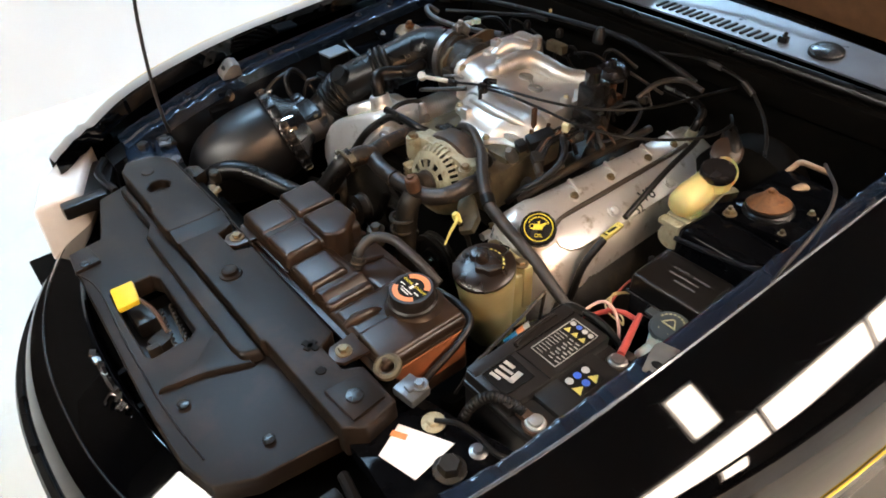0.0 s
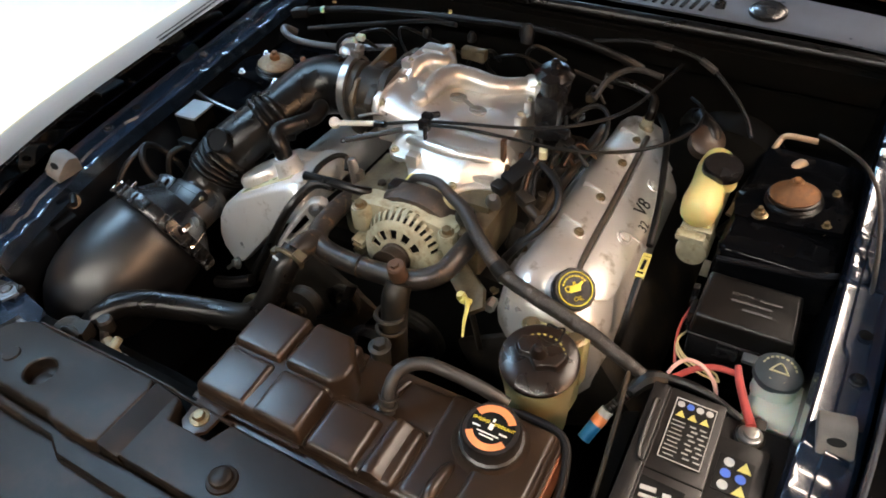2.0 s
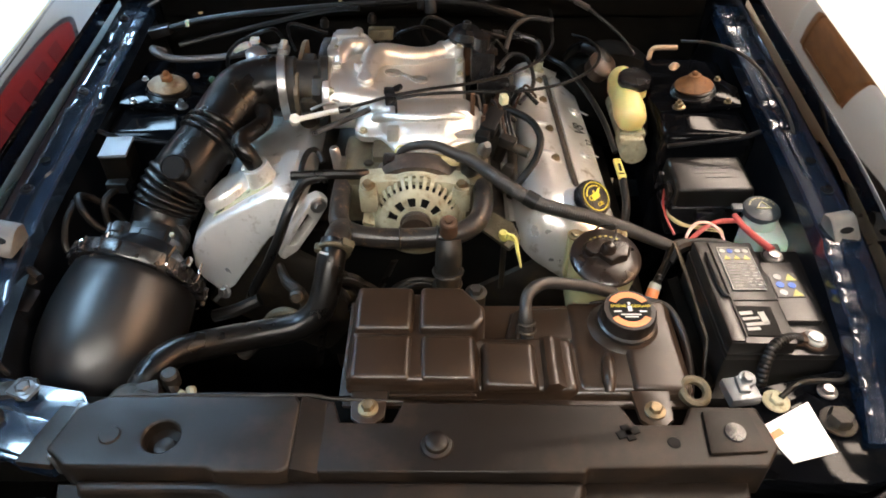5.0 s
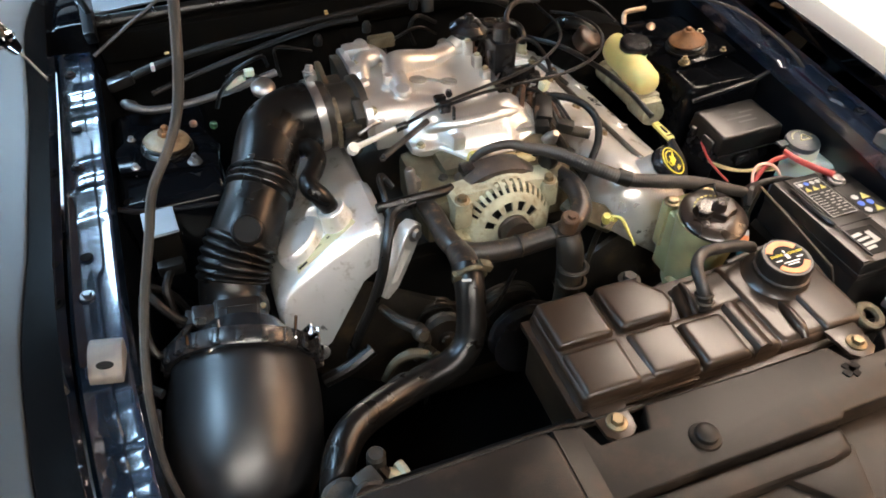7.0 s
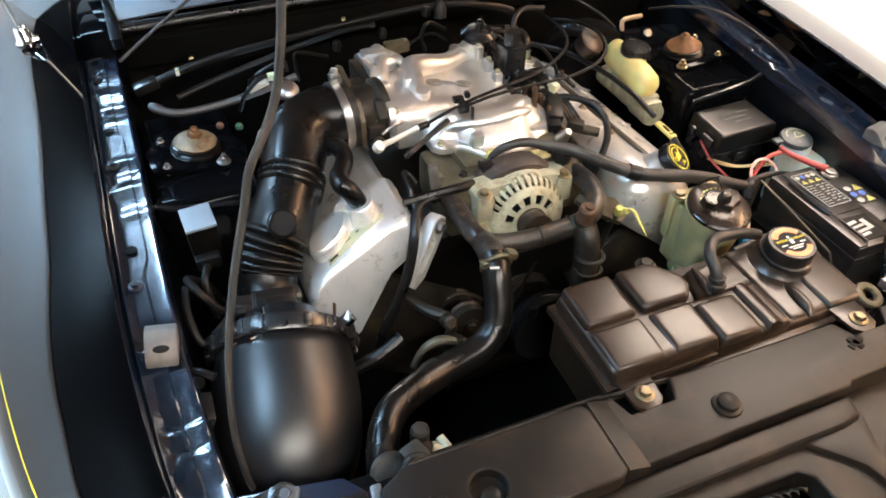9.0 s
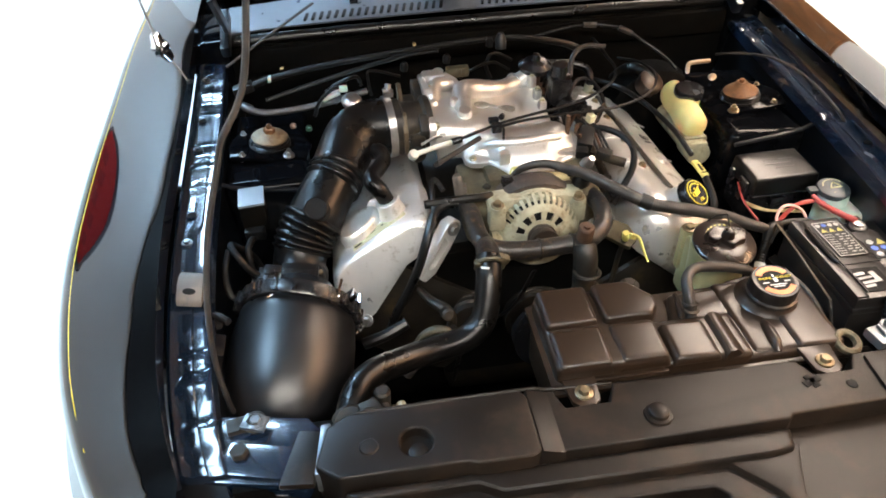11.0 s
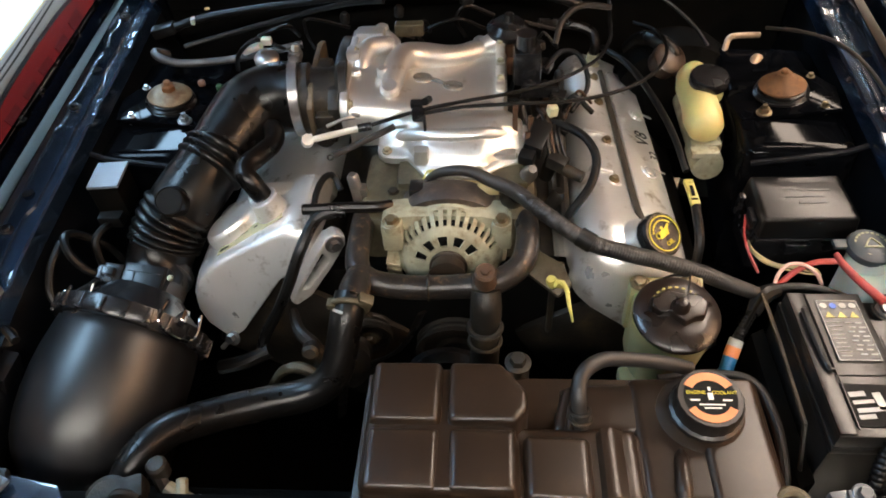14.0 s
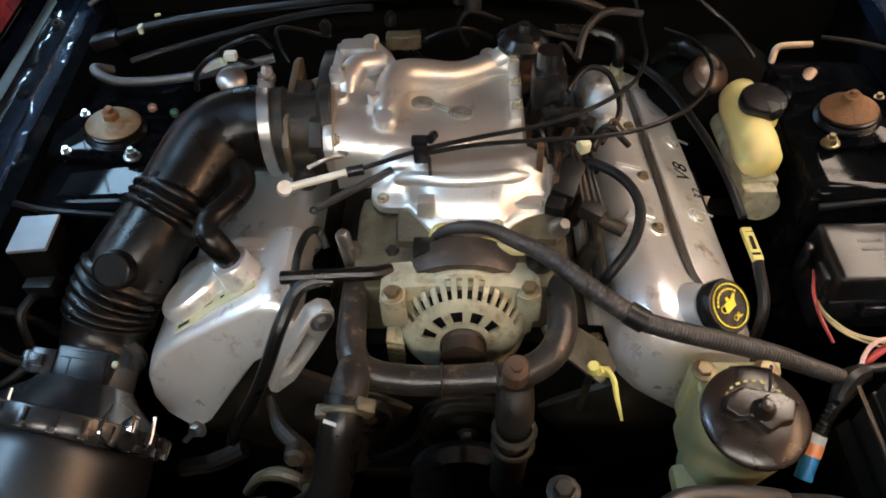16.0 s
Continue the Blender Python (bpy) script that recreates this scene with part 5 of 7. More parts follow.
part("housing", moved(join(box((0, 0, 0), (0.064, 0.042, 0.026), 0.004), box((0, -0.001, 0.013), (0.056, 0.034, 0.005), 0.0015), box((0.0, 0.008, 0.0155), (0.05, 0.003, 0.002), 0.0008), box((-0.014, -0.004, 0.0155), (0.003, 0.022, 0.002), 0.0008)), MAFM), BOXP, maf, "black electronics housing")
part("plug", moved(join(box((-0.046, 0.0, 0.004), (0.030, 0.030, 0.022), 0.004), box((-0.050, 0.0, 0.017), (0.018, 0.014, 0.008), 0.002), box((-0.064, 0.0, 0.004), (0.012, 0.022, 0.016), 0.003)), MAFM), SMOOTHP, maf, "black wiring plug")
for dx, dy in ((0.036, 0.006), (-0.028, -0.022)):
    part("screw", bolt(MAFM @ Vector((dx, dy, 0.009)), (0, -0.4, 1), 0.004, 0.003, 1.2), ZINC, maf)
part("wire", tube([(-0.522, 0.420, 0.768), (-0.535, 0.415, 0.784), (-0.55, 0.42, 0.81), (-0.565, 0.445, 0.82), (-0.562, 0.47, 0.80), (-0.54, 0.485, 0.76), (-0.53, 0.49, 0.72)], 0.006, 8), CABLE, maf, "looped wiring")
part("wire", tube([(-0.522, 0.412, 0.766), (-0.542, 0.39, 0.765), (-0.565, 0.365, 0.775), (-0.575, 0.40, 0.80), (-0.57, 0.44, 0.815)], 0.0055, 8), CABLE, maf)

airbox = thing("air_filter_housing", (-0.47, 0.24, 0.6), "satin black domed air filter housing with wire clips", "air filter")
BX0, BX1 = Vector((-0.463, 0.345, 0.728)), Vector((-0.508, 0.12, 0.65))
BA = (BX1 - BX0).normalized()
part("canister", lathe([(0.07, -0.01), (0.095, 0.0), (0.098, 0.02), (0.1015, 0.05), (0.1025, 0.08), (0.101, 0.11), (0.097, 0.14), (0.089, 0.168), (0.0755, 0.193), (0.057, 0.213), (0.036, 0.2275), (0.016, 0.234), (0.001, 0.235)], BX0, BA, 48), CANP, airbox, "domed satin plastic canister", 60)
part("rim", join(lathe([(0.094, -0.022), (0.105, -0.02), (0.107, -0.004), (0.103, 0.004), (0.094, 0.006)], BX0, BA, 48), lathe([(0.052, -0.06), (0.06, -0.05), (0.085, -0.03), (0.096, -0.02)], BX0, BA, 40)), SMOOTHP, airbox, "stepped black rim")
BM = frame_of(BX0, BA)
for j in range(22):
    a = 2 * math.pi * j / 22
    part("rim_rib", moved(box((0.106 * math.cos(a), 0.106 * math.sin(a), -0.008), (0.006, 0.008, 0.02), 0.001, (0, 0, math.degrees(a))), BM), SMOOTHP, airbox)
for p in (Vector((-0.505, 0.338, 0.812)), Vector((-0.372, 0.33, 0.775))):
    d = Vector((p.x - BX0.x, 0, p.z - BX0.z)).normalized()
    t = d.cross(BA).normalized()
    q = p
    part("wire_clip", tube([q - t * 0.028 - BA * 0.02, q - t * 0.03 + BA * 0.012, q + t * 0.0 + BA * 0.022, q + t * 0.03 + BA * 0.012, q + t * 0.028 - BA * 0.02], 0.0022, 6), CHROME, airbox, "bright wire clip")
    part("clip_pad", box(q - d * 0.006, (0.045, 0.02, 0.01), 0.003, (0, 25 if p.x < -0.45 else -40, 0)), CHROME, airbox)


# ---- front covers and tanks ----
shield = thing("radiator_cover", (0, -0.05, 0.76), "dusty black moulded plastic radiator cover", "cover")
part("top_panel", prism([(-0.15, -0.034), (0.19, -0.034), (0.195, -0.028), (0.40, -0.026), (0.42, 0.0), (0.41, 0.055), (0.33, 0.056), (0.315, 0.03), (0.258, 0.03), (0.245, 0.058), (-0.02, 0.062), (-0.032, 0.032), (-0.095, 0.032), (-0.105, 0.062), (-0.15, 0.064)], 0.745, 0.806, 0.005, None, 0.995, 3), SHIELD, shield)
re_ = part("raised_end", plate_with_holes([(-0.425, -0.012), (-0.395, -0.034), (-0.235, -0.034), (-0.225, -0.04), (-0.155, -0.04), (-0.142, -0.034), (-0.142, 0.05), (-0.15, 0.064), (-0.38, 0.062), (-0.41, 0.045)], [circle(-0.297, 0.005, 0.021)], 0.748, 0.816, 0.005, 3), SHIELD, shield, "raised end of the cover")
part("end_ramp", prism([(-0.142, 0.8162), (-0.150, 0.78), (-0.11, 0.78), (-0.112, 0.8062), (-0.116, 0.8066)], -0.062, 0.036, 0.0015, frame_of((0, 0, 0), (0, -1, 0)) @ pose(0, 0, 0, 0, 0, 0)), SHIELD, re_, "sloping end face")
part("recess_cup", lathe([(0.026, 0), (0.026, 0.012)], (-0.297, 0.005, 0.786), (0, 0, 1), 24), SHIELD, re_, "dark bottom of the recess")
part("hole_fastener", lathe([(0.013, 0), (0.012, 0.004), (0.006, 0.006)], (-0.295, 0.0, 0.798), (0, 0, 1), 18), SHIELD, re_)
sh = part("front_shelf", plate_with_holes([(-0.262, -0.19), (0.17, -0.207), (0.28, -0.205), (0.345, -0.19), (0.37, -0.14), (0.385, -0.02), (-0.42, -0.03), (-0.40, -0.09), (-0.27, -0.13)], [[(-0.103, -0.168), (0.07, -0.172), (0.08, -0.165), (0.078, -0.105), (0.065, -0.092), (-0.09, -0.088), (-0.108, -0.098), (-0.108, -0.16)]], 0.735, 0.772, 0.004, 3), SHIELD, shield, "lower front shelf with a latch opening")
part("sloping_step", prism([(-0.40, -0.034), (0.2, -0.034), (0.19, -0.066), (0.16, -0.07), (-0.2, -0.066), (-0.23, -0.05), (-0.39, -0.05)], 0.76, 0.79, 0.012, None, 0.97, 3), SHIELD, shield, "rounded step")
part("fold_line", tube([(-0.2, -0.195, 0.7722), (-0.13, -0.178, 0.7722), (0.03, -0.186, 0.7722), (0.2, -0.188, 0.7722), (0.3, -0.18, 0.7722)], 0.0018, 6), SHIELD, sh)
part("shelf_ramp", prism([(0.08, -0.055), (0.2, -0.05), (0.17, -0.12), (0.155, -0.19), (0.14, -0.12)], 0.768, 0.781, 0.004, None, 0.9), SHIELD, sh)
part("shelf_panel", prism([(-0.255, -0.155), (-0.20, -0.15), (-0.195, -0.195), (-0.25, -0.19)], 0.768, 0.778, 0.003), SHIELD, sh)
for x, y in ((-0.205, -0.175), (0.2, -0.165), (0.33, -0.10)):
    part("push_clip", lathe([(0.009, 0), (0.0085, 0.003), (0.004, 0.004)], (x, y, 0.775 if x > -0.2 else 0.778), (0, 0, 1), 16), SMOOTHP, sh)
part("button", lathe([(0.019, 0.0), (0.018, 0.003), (0.0135, 0.004), (0.013, 0.010), (0.010, 0.012), (0.001, 0.012)], (0.022, 0.0, 0.806), (0, 0, 1), 24), SHIELD, shield, "round push fastener")
part("dimple", lathe([(0.013, 0), (0.011, 0.0025), (0.001, 0.003)], (-0.357, 0.006, 0.8155), (0, 0, 1), 18), SHIELD, shield)
# slot and hole are black shapes on top, for the shade inside
part("clip_slot", join(box((0.247, 0.018, 0.8065), (0.028, 0.01, 0.003), 0.001, (0, 0, 20)), box((0.247, 0.018, 0.8065), (0.01, 0.022, 0.003), 0.001, (0, 0, 20))), INKK, shield, "black cross for the shade in a slot")
part("small_hole_shade", lathe([(0.008, 0), (0.007, 0.001)], (0.298, 0.005, 0.8062), (0, 0, 1), 16), INKK, shield)
part("corner_pad", prism([(0.335, -0.012), (0.402, -0.008), (0.396, 0.046), (0.34, 0.046)], 0.805, 0.811, 0.002), SHIELD, shield)
part("push_clip", lathe([(0.013, 0), (0.012, 0.003), (0.001, 0.004)], (0.37, 0.015, 0.811), (0, 0, 1), 18), SMOOTHP, shield)
part("rear_lip", tube([(-0.37, 0.064, 0.812), (-0.15, 0.066, 0.812), (-0.108, 0.066, 0.805), (-0.02, 0.064, 0.802)], 0.0025, 6), SHIELD, shield)
latch = thing("hood_latch", (-0.04, -0.13, 0.75), "hood latch with a yellow release tab", "latch")
part("release_tab", prism([(-0.027, -0.018), (0.026, -0.02), (0.028, 0.016), (-0.023, 0.02)], 0, 0.012, 0.004, Matrix.Translation((-0.076, -0.148, 0.772)) @ pose(0, 0, 0, 8, 4, -4)), YELLOW, latch, "yellow release tab")
part("tab_lever", tube([(-0.055, -0.135, 0.778), (-0.02, -0.125, 0.772), (0.03, -0.125, 0.762)], 0.0035, 8), RUST, latch, "tarnished release lever")
part("base_plate", join(box((-0.015, -0.13, 0.715), (0.19, 0.09, 0.012), 0.003), box((-0.05, -0.14, 0.74), (0.06, 0.035, 0.03), 0.005)), BOXP, latch, "dark latch base")
for k in range(2):
    sp_ = [(-0.03 + 0.10 * i / 40 + 0.0, -0.115 + 0.018 * k - 0.012 * i / 40 + 0.003 * math.cos(i * 1.4), 0.758 + 0.003 * math.sin(i * 1.4)) for i in range(41)]
    part("spring", tube(sp_, 0.0016, 6, 2), IRON, latch, "greasy coil spring")
part("catch", join(box((0.035, -0.14, 0.75), (0.03, 0.03, 0.02), 0.004, (0, 0, 20)), box((0.055, -0.155, 0.755), (0.012, 0.02, 0.03), 0.003)), IRON, latch, "worn steel catch")

# coolant expansion tank
tank = thing("coolant_tank", (0.12, 0.15, 0.70), "aged black ribbed coolant tank with an orange-labelled cap", "coolant tank")


def pillow(x0, x1, y0, y1, z1, z0=0.70, r=0.012):
    return box(((x0 + x1) / 2, (y0 + y1) / 2, (z0 + z1) / 2), (x1 - x0, y1 - y0, z1 - z0), r, (0, 0, 0), 4)


tb_ = part("tank_body", pillow(-0.0925, 0.07, 0.0785, 0.2285, 0.8255, 0.69, 0.012), TANKP, tank, "dark moulded tank")
for x0, x1, y0, y1, z1, z0 in ((0.06, 0.20, 0.079, 0.165, 0.807, 0.70), (0.06, 0.343, 0.079, 0.165, 0.7975, 0.70), (0.20, 0.345, 0.083, 0.236, 0.800, 0.68), (0.12, 0.25, 0.12, 0.228, 0.790, 0.69)):
    part("tank_section", pillow(x0, x1, y0, y1, z1, z0, 0.012), TANKP, tank)


def cell(x0, x1, y0, y1, z, dz=0.0, dx=0.0, r=0.0075):
    """A moulded cell with drafted sides; its top falls by dz towards the front and by dx towards the cap."""
    bm = bmesh.new()
    d, e = 0.004, 0.0075
    low_ = [bm.verts.new(p) for p in ((x0, y0, 0.80 if z > 0.81 else 0.77), (x1, y0, 0.80 if z > 0.81 else 0.77), (x1, y1, 0.80 if z > 0.81 else 0.77), (x0, y1, 0.80 if z > 0.81 else 0.77))]
    top_ = [bm.verts.new(p) for p in ((x0 + e, y0 + d, z - dz), (x1 - e, y0 + d, z - dz - dx), (x1 - e, y1 - d, z - dx), (x0 + e, y1 - d, z))]
    bm.faces.new(low_[::-1])
    bm.faces.new(top_)
    for i in range(4):
        bm.faces.new((low_[i], low_[(i + 1) % 4], top_[(i + 1) % 4], top_[i]))
    bmesh.ops.recalc_face_normals(bm, faces=bm.faces)
    return rounded(bm, r, 4)


for x0, x1, y0, y1, z1, dz, dx in ((-0.094, -0.0055, 0.150, 0.2305, 0.838, 0.002, 0.0), (-0.094, -0.0055, 0.077, 0.151, 0.832, 0.004, 0.0), (-0.0055, 0.0755, 0.077, 0.151, 0.832, 0.004, 0.001), (0.0745, 0.152, 0.076, 0.151, 0.820, 0.003, 0.003), (0.262, 0.346, 0.079, 0.237, 0.806, 0.001, 0.002)):
    part("cell", cell(x0, x1, y0, y1, z1, dz, dx), TANKP, tb_)
part("cell", prism([(-0.0055, 0.150), (0.072, 0.150), (0.086, 0.168), (0.086, 0.19), (0.055, 0.2305), (-0.0055, 0.2305)], 0.72, 0.838, 0.009, None, 0.94, 4), TANKP, tb_, "cell with a cut-off corner")
part("cell", rounded(loft([[(0.1515, y0 + 0.002, 0.72), (0.1545, y0, 0.805), (0.160, y0 + 0.004, 0.8145), (0.172, y0 + 0.005, 0.8145), (0.198, y0 + 0.006, 0.797), (0.20, y0 + 0.002, 0.72)] for y0 in (0.077, 0.085, 0.15, 0.157)]), 0.004, 2), TANKP, tb_, "cell with a sloping end")
part("rib", tube([(0.238, 0.084, 0.794), (0.240, 0.10, 0.801), (0.243, 0.13, 0.800), (0.246, 0.148, 0.794)], [0.006, 0.009, 0.008, 0.004], 12, 6), TANKP, tb_, "low moulded rib")
part("cell", prism([(0.105, 0.16), (0.235, 0.165), (0.235, 0.234), (0.125, 0.228)], 0.71, 0.797, 0.012, None, 0.95, 4), TANKP, tb_)
part("shelf_ridge", tube([(0.128, 0.165, 0.796), (0.134, 0.19, 0.80), (0.14, 0.222, 0.797)], [0.004, 0.006, 0.004], 10, 6), TANKP, tb_)
part("seam_flange", join(box((0.125, 0.155, 0.782), (0.445, 0.172, 0.006), 0.002), box((-0.015, 0.155, 0.795), (0.172, 0.16, 0.005), 0.002)), TANKP, tank)
part("tank_side", box((0.348, 0.16, 0.75), (0.004, 0.13, 0.06), 0.001), BROWNP, tank, "stained brown translucent side")
for x, y in ((-0.062, 0.052), (0.286, 0.05)):
    tab = part("mount_tab", prism([(-0.024, 0.03), (-0.02, -0.012), (-0.008, -0.022), (0.008, -0.022), (0.02, -0.012), (0.024, 0.03)], 0, 0.006, 0.0015, Matrix.Translation((x, y, 0.798))), TANKP, tank)
    part("bolt", bolt((x, y, 0.805), (0, 0, 1), 0.008, 0.008, 1.6), ZINC, tab, "yellowed hex bolt")
part("neck_base", lathe([(0.056, -0.02), (0.050, 0.0), (0.042, 0.006), (0.038, 0.016)], (0.275, 0.186, 0.80), (0, -0.06, 1), 32), TANKP, tank)
CC = Vector((0.275, 0.185, 0.812))
cap = part("coolant_cap", lathe([(0.039, 0), (0.039, 0.006), (0.0355, 0.008), (0.0355, 0.024), (0.0335, 0.0275), (0.001, 0.0275)], CC, (0, -0.06, 1), 60, lambda q: 1 + 0.012 * math.cos(20 * q)), CAPBROWN, tank, "black ribbed screw cap")
CM = frame_of(CC + Vector((0, -0.0015, 0.0278)), (0, -0.06, 1)) @ Matrix.Diagonal((0.88, 0.88, 1, 1))


def arc_band(r0, r1, a0, a1, n=10, h=0.0008):
    pts = [(r1 * math.cos(a), r1 * math.sin(a)) for a in np.linspace(a0, a1, n)] + [(r0 * math.cos(a), r0 * math.sin(a)) for a in np.linspace(a1, a0, n)]
    return prism(pts, 0, h, 0)


part("label_disc", moved(lathe([(0.0315, 0), (0.0315, 0.0004)], (0, 0, 0), (0, 0, 1), 36), CM), INKK, cap, "black round label")
part("orange_band", moved(arc_band(0.023, 0.0335, 0.55, 2.6), CM), INKO, cap)
part("orange_band", moved(arc_band(0.024, 0.0335, -2.6, -0.55), CM), INKO, cap)
part("yellow_print", letters("ENGINE", 0.0065, CM @ pose(-0.0165, 0.006, 0.0006), 0.0003), INKY, cap)
part("yellow_print", letters("COOLANT", 0.006, CM @ pose(0.017, 0.006, 0.0006), 0.0003), INKY, cap)
for x, y, w, h in ((0.0, 0.001, 0.006, 0.009), (0.0, 0.011, 0.003, 0.005), (-0.019, -0.004, 0.011, 0.002), (0.019, -0.004, 0.011, 0.002), (0, -0.010, 0.03, 0.0016), (0, -0.0145, 0.02, 0.0016)):
    part("white_print", moved(box((x, y, 0.0007), (w, h, 0.0006), 0), CM), INKW, cap)
part("overflow_hose", tube([(0.142, 0.168, 0.80), (0.138, 0.18, 0.83), (0.142, 0.205, 0.845), (0.165, 0.225, 0.846), (0.2, 0.232, 0.838), (0.24, 0.237, 0.825), (0.27, 0.24, 0.81)], 0.0085, 12, 8), GREYHOSE, tank, "grey overflow hose")
part("hose_clamp", join(ring((0.141, 0.172, 0.812), (0, 0.2, 1), 0.0105, 0.0025, 18, 6), ring((0.1395, 0.176, 0.822), (0, 0.3, 1), 0.0105, 0.0022, 18, 6)), IRON, tank)
part("rear_hose", tube([(0.24, 0.245, 0.78), (0.3, 0.25, 0.785), (0.345, 0.24, 0.785), (0.362, 0.2, 0.775), (0.365, 0.15, 0.755), (0.362, 0.12, 0.73), (0.35, 0.10, 0.71)], 0.006, 10, 8), CABLE, tank, "thin black vent hose")
part("rear_bolt", join(bolt((0.075, 0.252, 0.80), (0, 0, 1), 0.010, 0.010), lathe([(0.014, -0.03), (0.014, 0.0)], (0.075, 0.252, 0.798), (0, 0, 1), 14)), IRON, tank)

# power steering reservoir
ps = thing("power_steering_reservoir", (0.27, 0.34, 0.66), "greenish white fluid reservoir with a broad dark cap", "reservoir")
part("tank", join(lathe([(0.036, -0.16), (0.041, -0.15), (0.045, -0.09), (0.050, -0.03), (0.053, -0.008), (0.053, 0.0)], (0.273, 0.333, 0.79), (0.0, -0.1, 1), 36), prism([(0.232, 0.345), (0.30, 0.345), (0.314, 0.365), (0.316, 0.398), (0.232, 0.396)], 0.655, 0.778, 0.008, None, 1.0, 3), box((0.232, 0.315, 0.660), (0.03, 0.05, 0.025), 0.007)), PSBODY, ps, "translucent fluid tank")
part("back_plate", prism([(0.226, 0.382), (0.318, 0.382), (0.322, 0.40), (0.226, 0.40)], 0.70, 0.79, 0.004), PSBODY, ps)
for x in (0.238, 0.303):
    part("bolt", bolt((x, 0.388, 0.79), (0, 0, 1), 0.009, 0.007, 1.5), ZINC, ps, "yellowed bolt")
PSCAP = mat("dark_brown_cap_plastic", (0.012, 0.0075, 0.0055), 0.28, var=0.25, bump=0.04, spec=0.5)
PA = Vector((0.02, -0.2, 1)).normalized()
PC = Vector((0.274, 0.332, 0.79))
pc = part("cap", lathe([(0.050, 0), (0.0535, 0.002), (0.0535, 0.007), (0.049, 0.011), (0.028, 0.014), (0.001, 0.015)], PC, PA, 44), PSCAP, ps, "broad dark cap with a wing grip")
PM = frame_of(PC + PA * 0.012, PA)
part("grip", moved(prism([(0.035, 0.0), (0.038, 0.01), (0.026, 0.02), (0.006, 0.021), (-0.016, 0.026), (-0.034, 0.016), (-0.037, 0.002), (-0.026, -0.008), (-0.012, -0.007), (0.004, -0.022), (0.018, -0.014), (0.03, -0.012)], 0, 0.014, 0.003, None, 0.92, 3), PM), PSCAP, pc)
part("stalk", moved(lathe([(0.012, 0.012), (0.010, 0.022), (0.006, 0.027), (0.001, 0.028)], (0, 0, 0), (0, 0, 1), 18), PM), PSCAP, pc)
for a in list(np.linspace(0.5, 2.5, 9)):
    part("print", moved(box((0.034 * math.cos(a), 0.034 * math.sin(a), 0.0026), (0.0042, 0.0022, 0.0006), 0, (0, 0, math.degrees(a) + 90)), PM), DIPY, pc)
part("tether", tube([(0.262, 0.385, 0.80), (0.27, 0.37, 0.825), (0.285, 0.36, 0.835), (0.292, 0.37, 0.825), (0.288, 0.35, 0.815), (0.276, 0.335, 0.82)], 0.0016, 6), CABLE, ps)

# battery
bat = thing("battery", (0.5, 0.27, 0.6), "black car battery with white warning labels", "battery")
part("case", box((0.5, 0.27, 0.68), (0.168, 0.206, 0.16), 0.005), BATTP, bat, "black plastic case")
part("lid_step", box((0.502, 0.27, 0.763), (0.172, 0.21, 0.012), 0.003), BATTP, bat, "terminal shelf")
part("lid_bridge", join(prism([(0.418, 0.168), (0.508, 0.168), (0.508, 0.372), (0.418, 0.372)], 0.765, 0.79, 0.003), prism([(0.505, 0.215), (0.562, 0.215), (0.568, 0.222), (0.568, 0.335), (0.505, 0.335)], 0.765, 0.783, 0.003)), BATTP, bat, "raised lid")
part("front_pocket", prism([(0.505, 0.195), (0.566, 0.195), (0.566, 0.214), (0.505, 0.214)], 0.765, 0.776, 0.002), BATTP, bat)
part("side_rail", join(box((0.428, 0.27, 0.79), (0.02, 0.2, 0.006), 0.002), box((0.44, 0.27, 0.794), (0.002, 0.19, 0.002), 0.0005)), BATTP, bat)
part("lid_groove", join(box((0.463, 0.247, 0.7908), (0.09, 0.0015, 0.0008), 0), box((0.44, 0.31, 0.7908), (0.0012, 0.12, 0.0008), 0)), INKK, bat)
part("carry_handle", tube([(0.43, 0.34, 0.796), (0.4275, 0.33, 0.798), (0.43, 0.26, 0.797), (0.437, 0.25, 0.796)], 0.003, 6), BATTP, bat)
lb = part("label", box((0.474, 0.312, 0.7915), (0.048, 0.09, 0.001), 0, (0, 0, -2)), BOXP, bat, "black label with white print")
part("label_edge", join(box((0.474, 0.357, 0.7925), (0.048, 0.0012, 0.0006), 0), box((0.474, 0.267, 0.7925), (0.048, 0.0012, 0.0006), 0), box((0.45, 0.312, 0.7925), (0.0012, 0.09, 0.0006), 0), box((0.498, 0.312, 0.7925), (0.0008, 0.09, 0.0006), 0)), INKM, lb)
for i in range(4):
    part("print_disc", lathe([(0.0044, 0), (0.0044, 0.0008)], (0.4565 + 0.0115 * i, 0.349, 0.7922), (0, 0, 1), 16), INKB if i == 1 else INKD, lb)
for i in range(3):
    part("print_triangle", prism([(-0.0055, -0.0045), (0.0055, -0.0045), (0, 0.005)], 0, 0.0008, 0, Matrix.Translation((0.4595 + 0.0145 * i, 0.335, 0.7922))), DIPY, lb)
for i in range(9):
    part("print_row", box((0.4605, 0.323 - 0.0062 * i, 0.7923), (0.016 - 0.004 * (i % 3 == 2), 0.0009, 0.0006), 0), INKM, lb)
for i in range(8):
    for j in range(2):
        part("print_box", box((0.4775 + 0.012 * j + 0.003 * (i % 2), 0.322 - 0.0066 * i, 0.7923), (0.0075, 0.0016, 0.0006), 0), INKM, lb)
lb2 = part("label", box((0.463, 0.207, 0.7915), (0.055, 0.055, 0.001), 0, (0, 0, -2)), INKK, bat, "black maker's label")
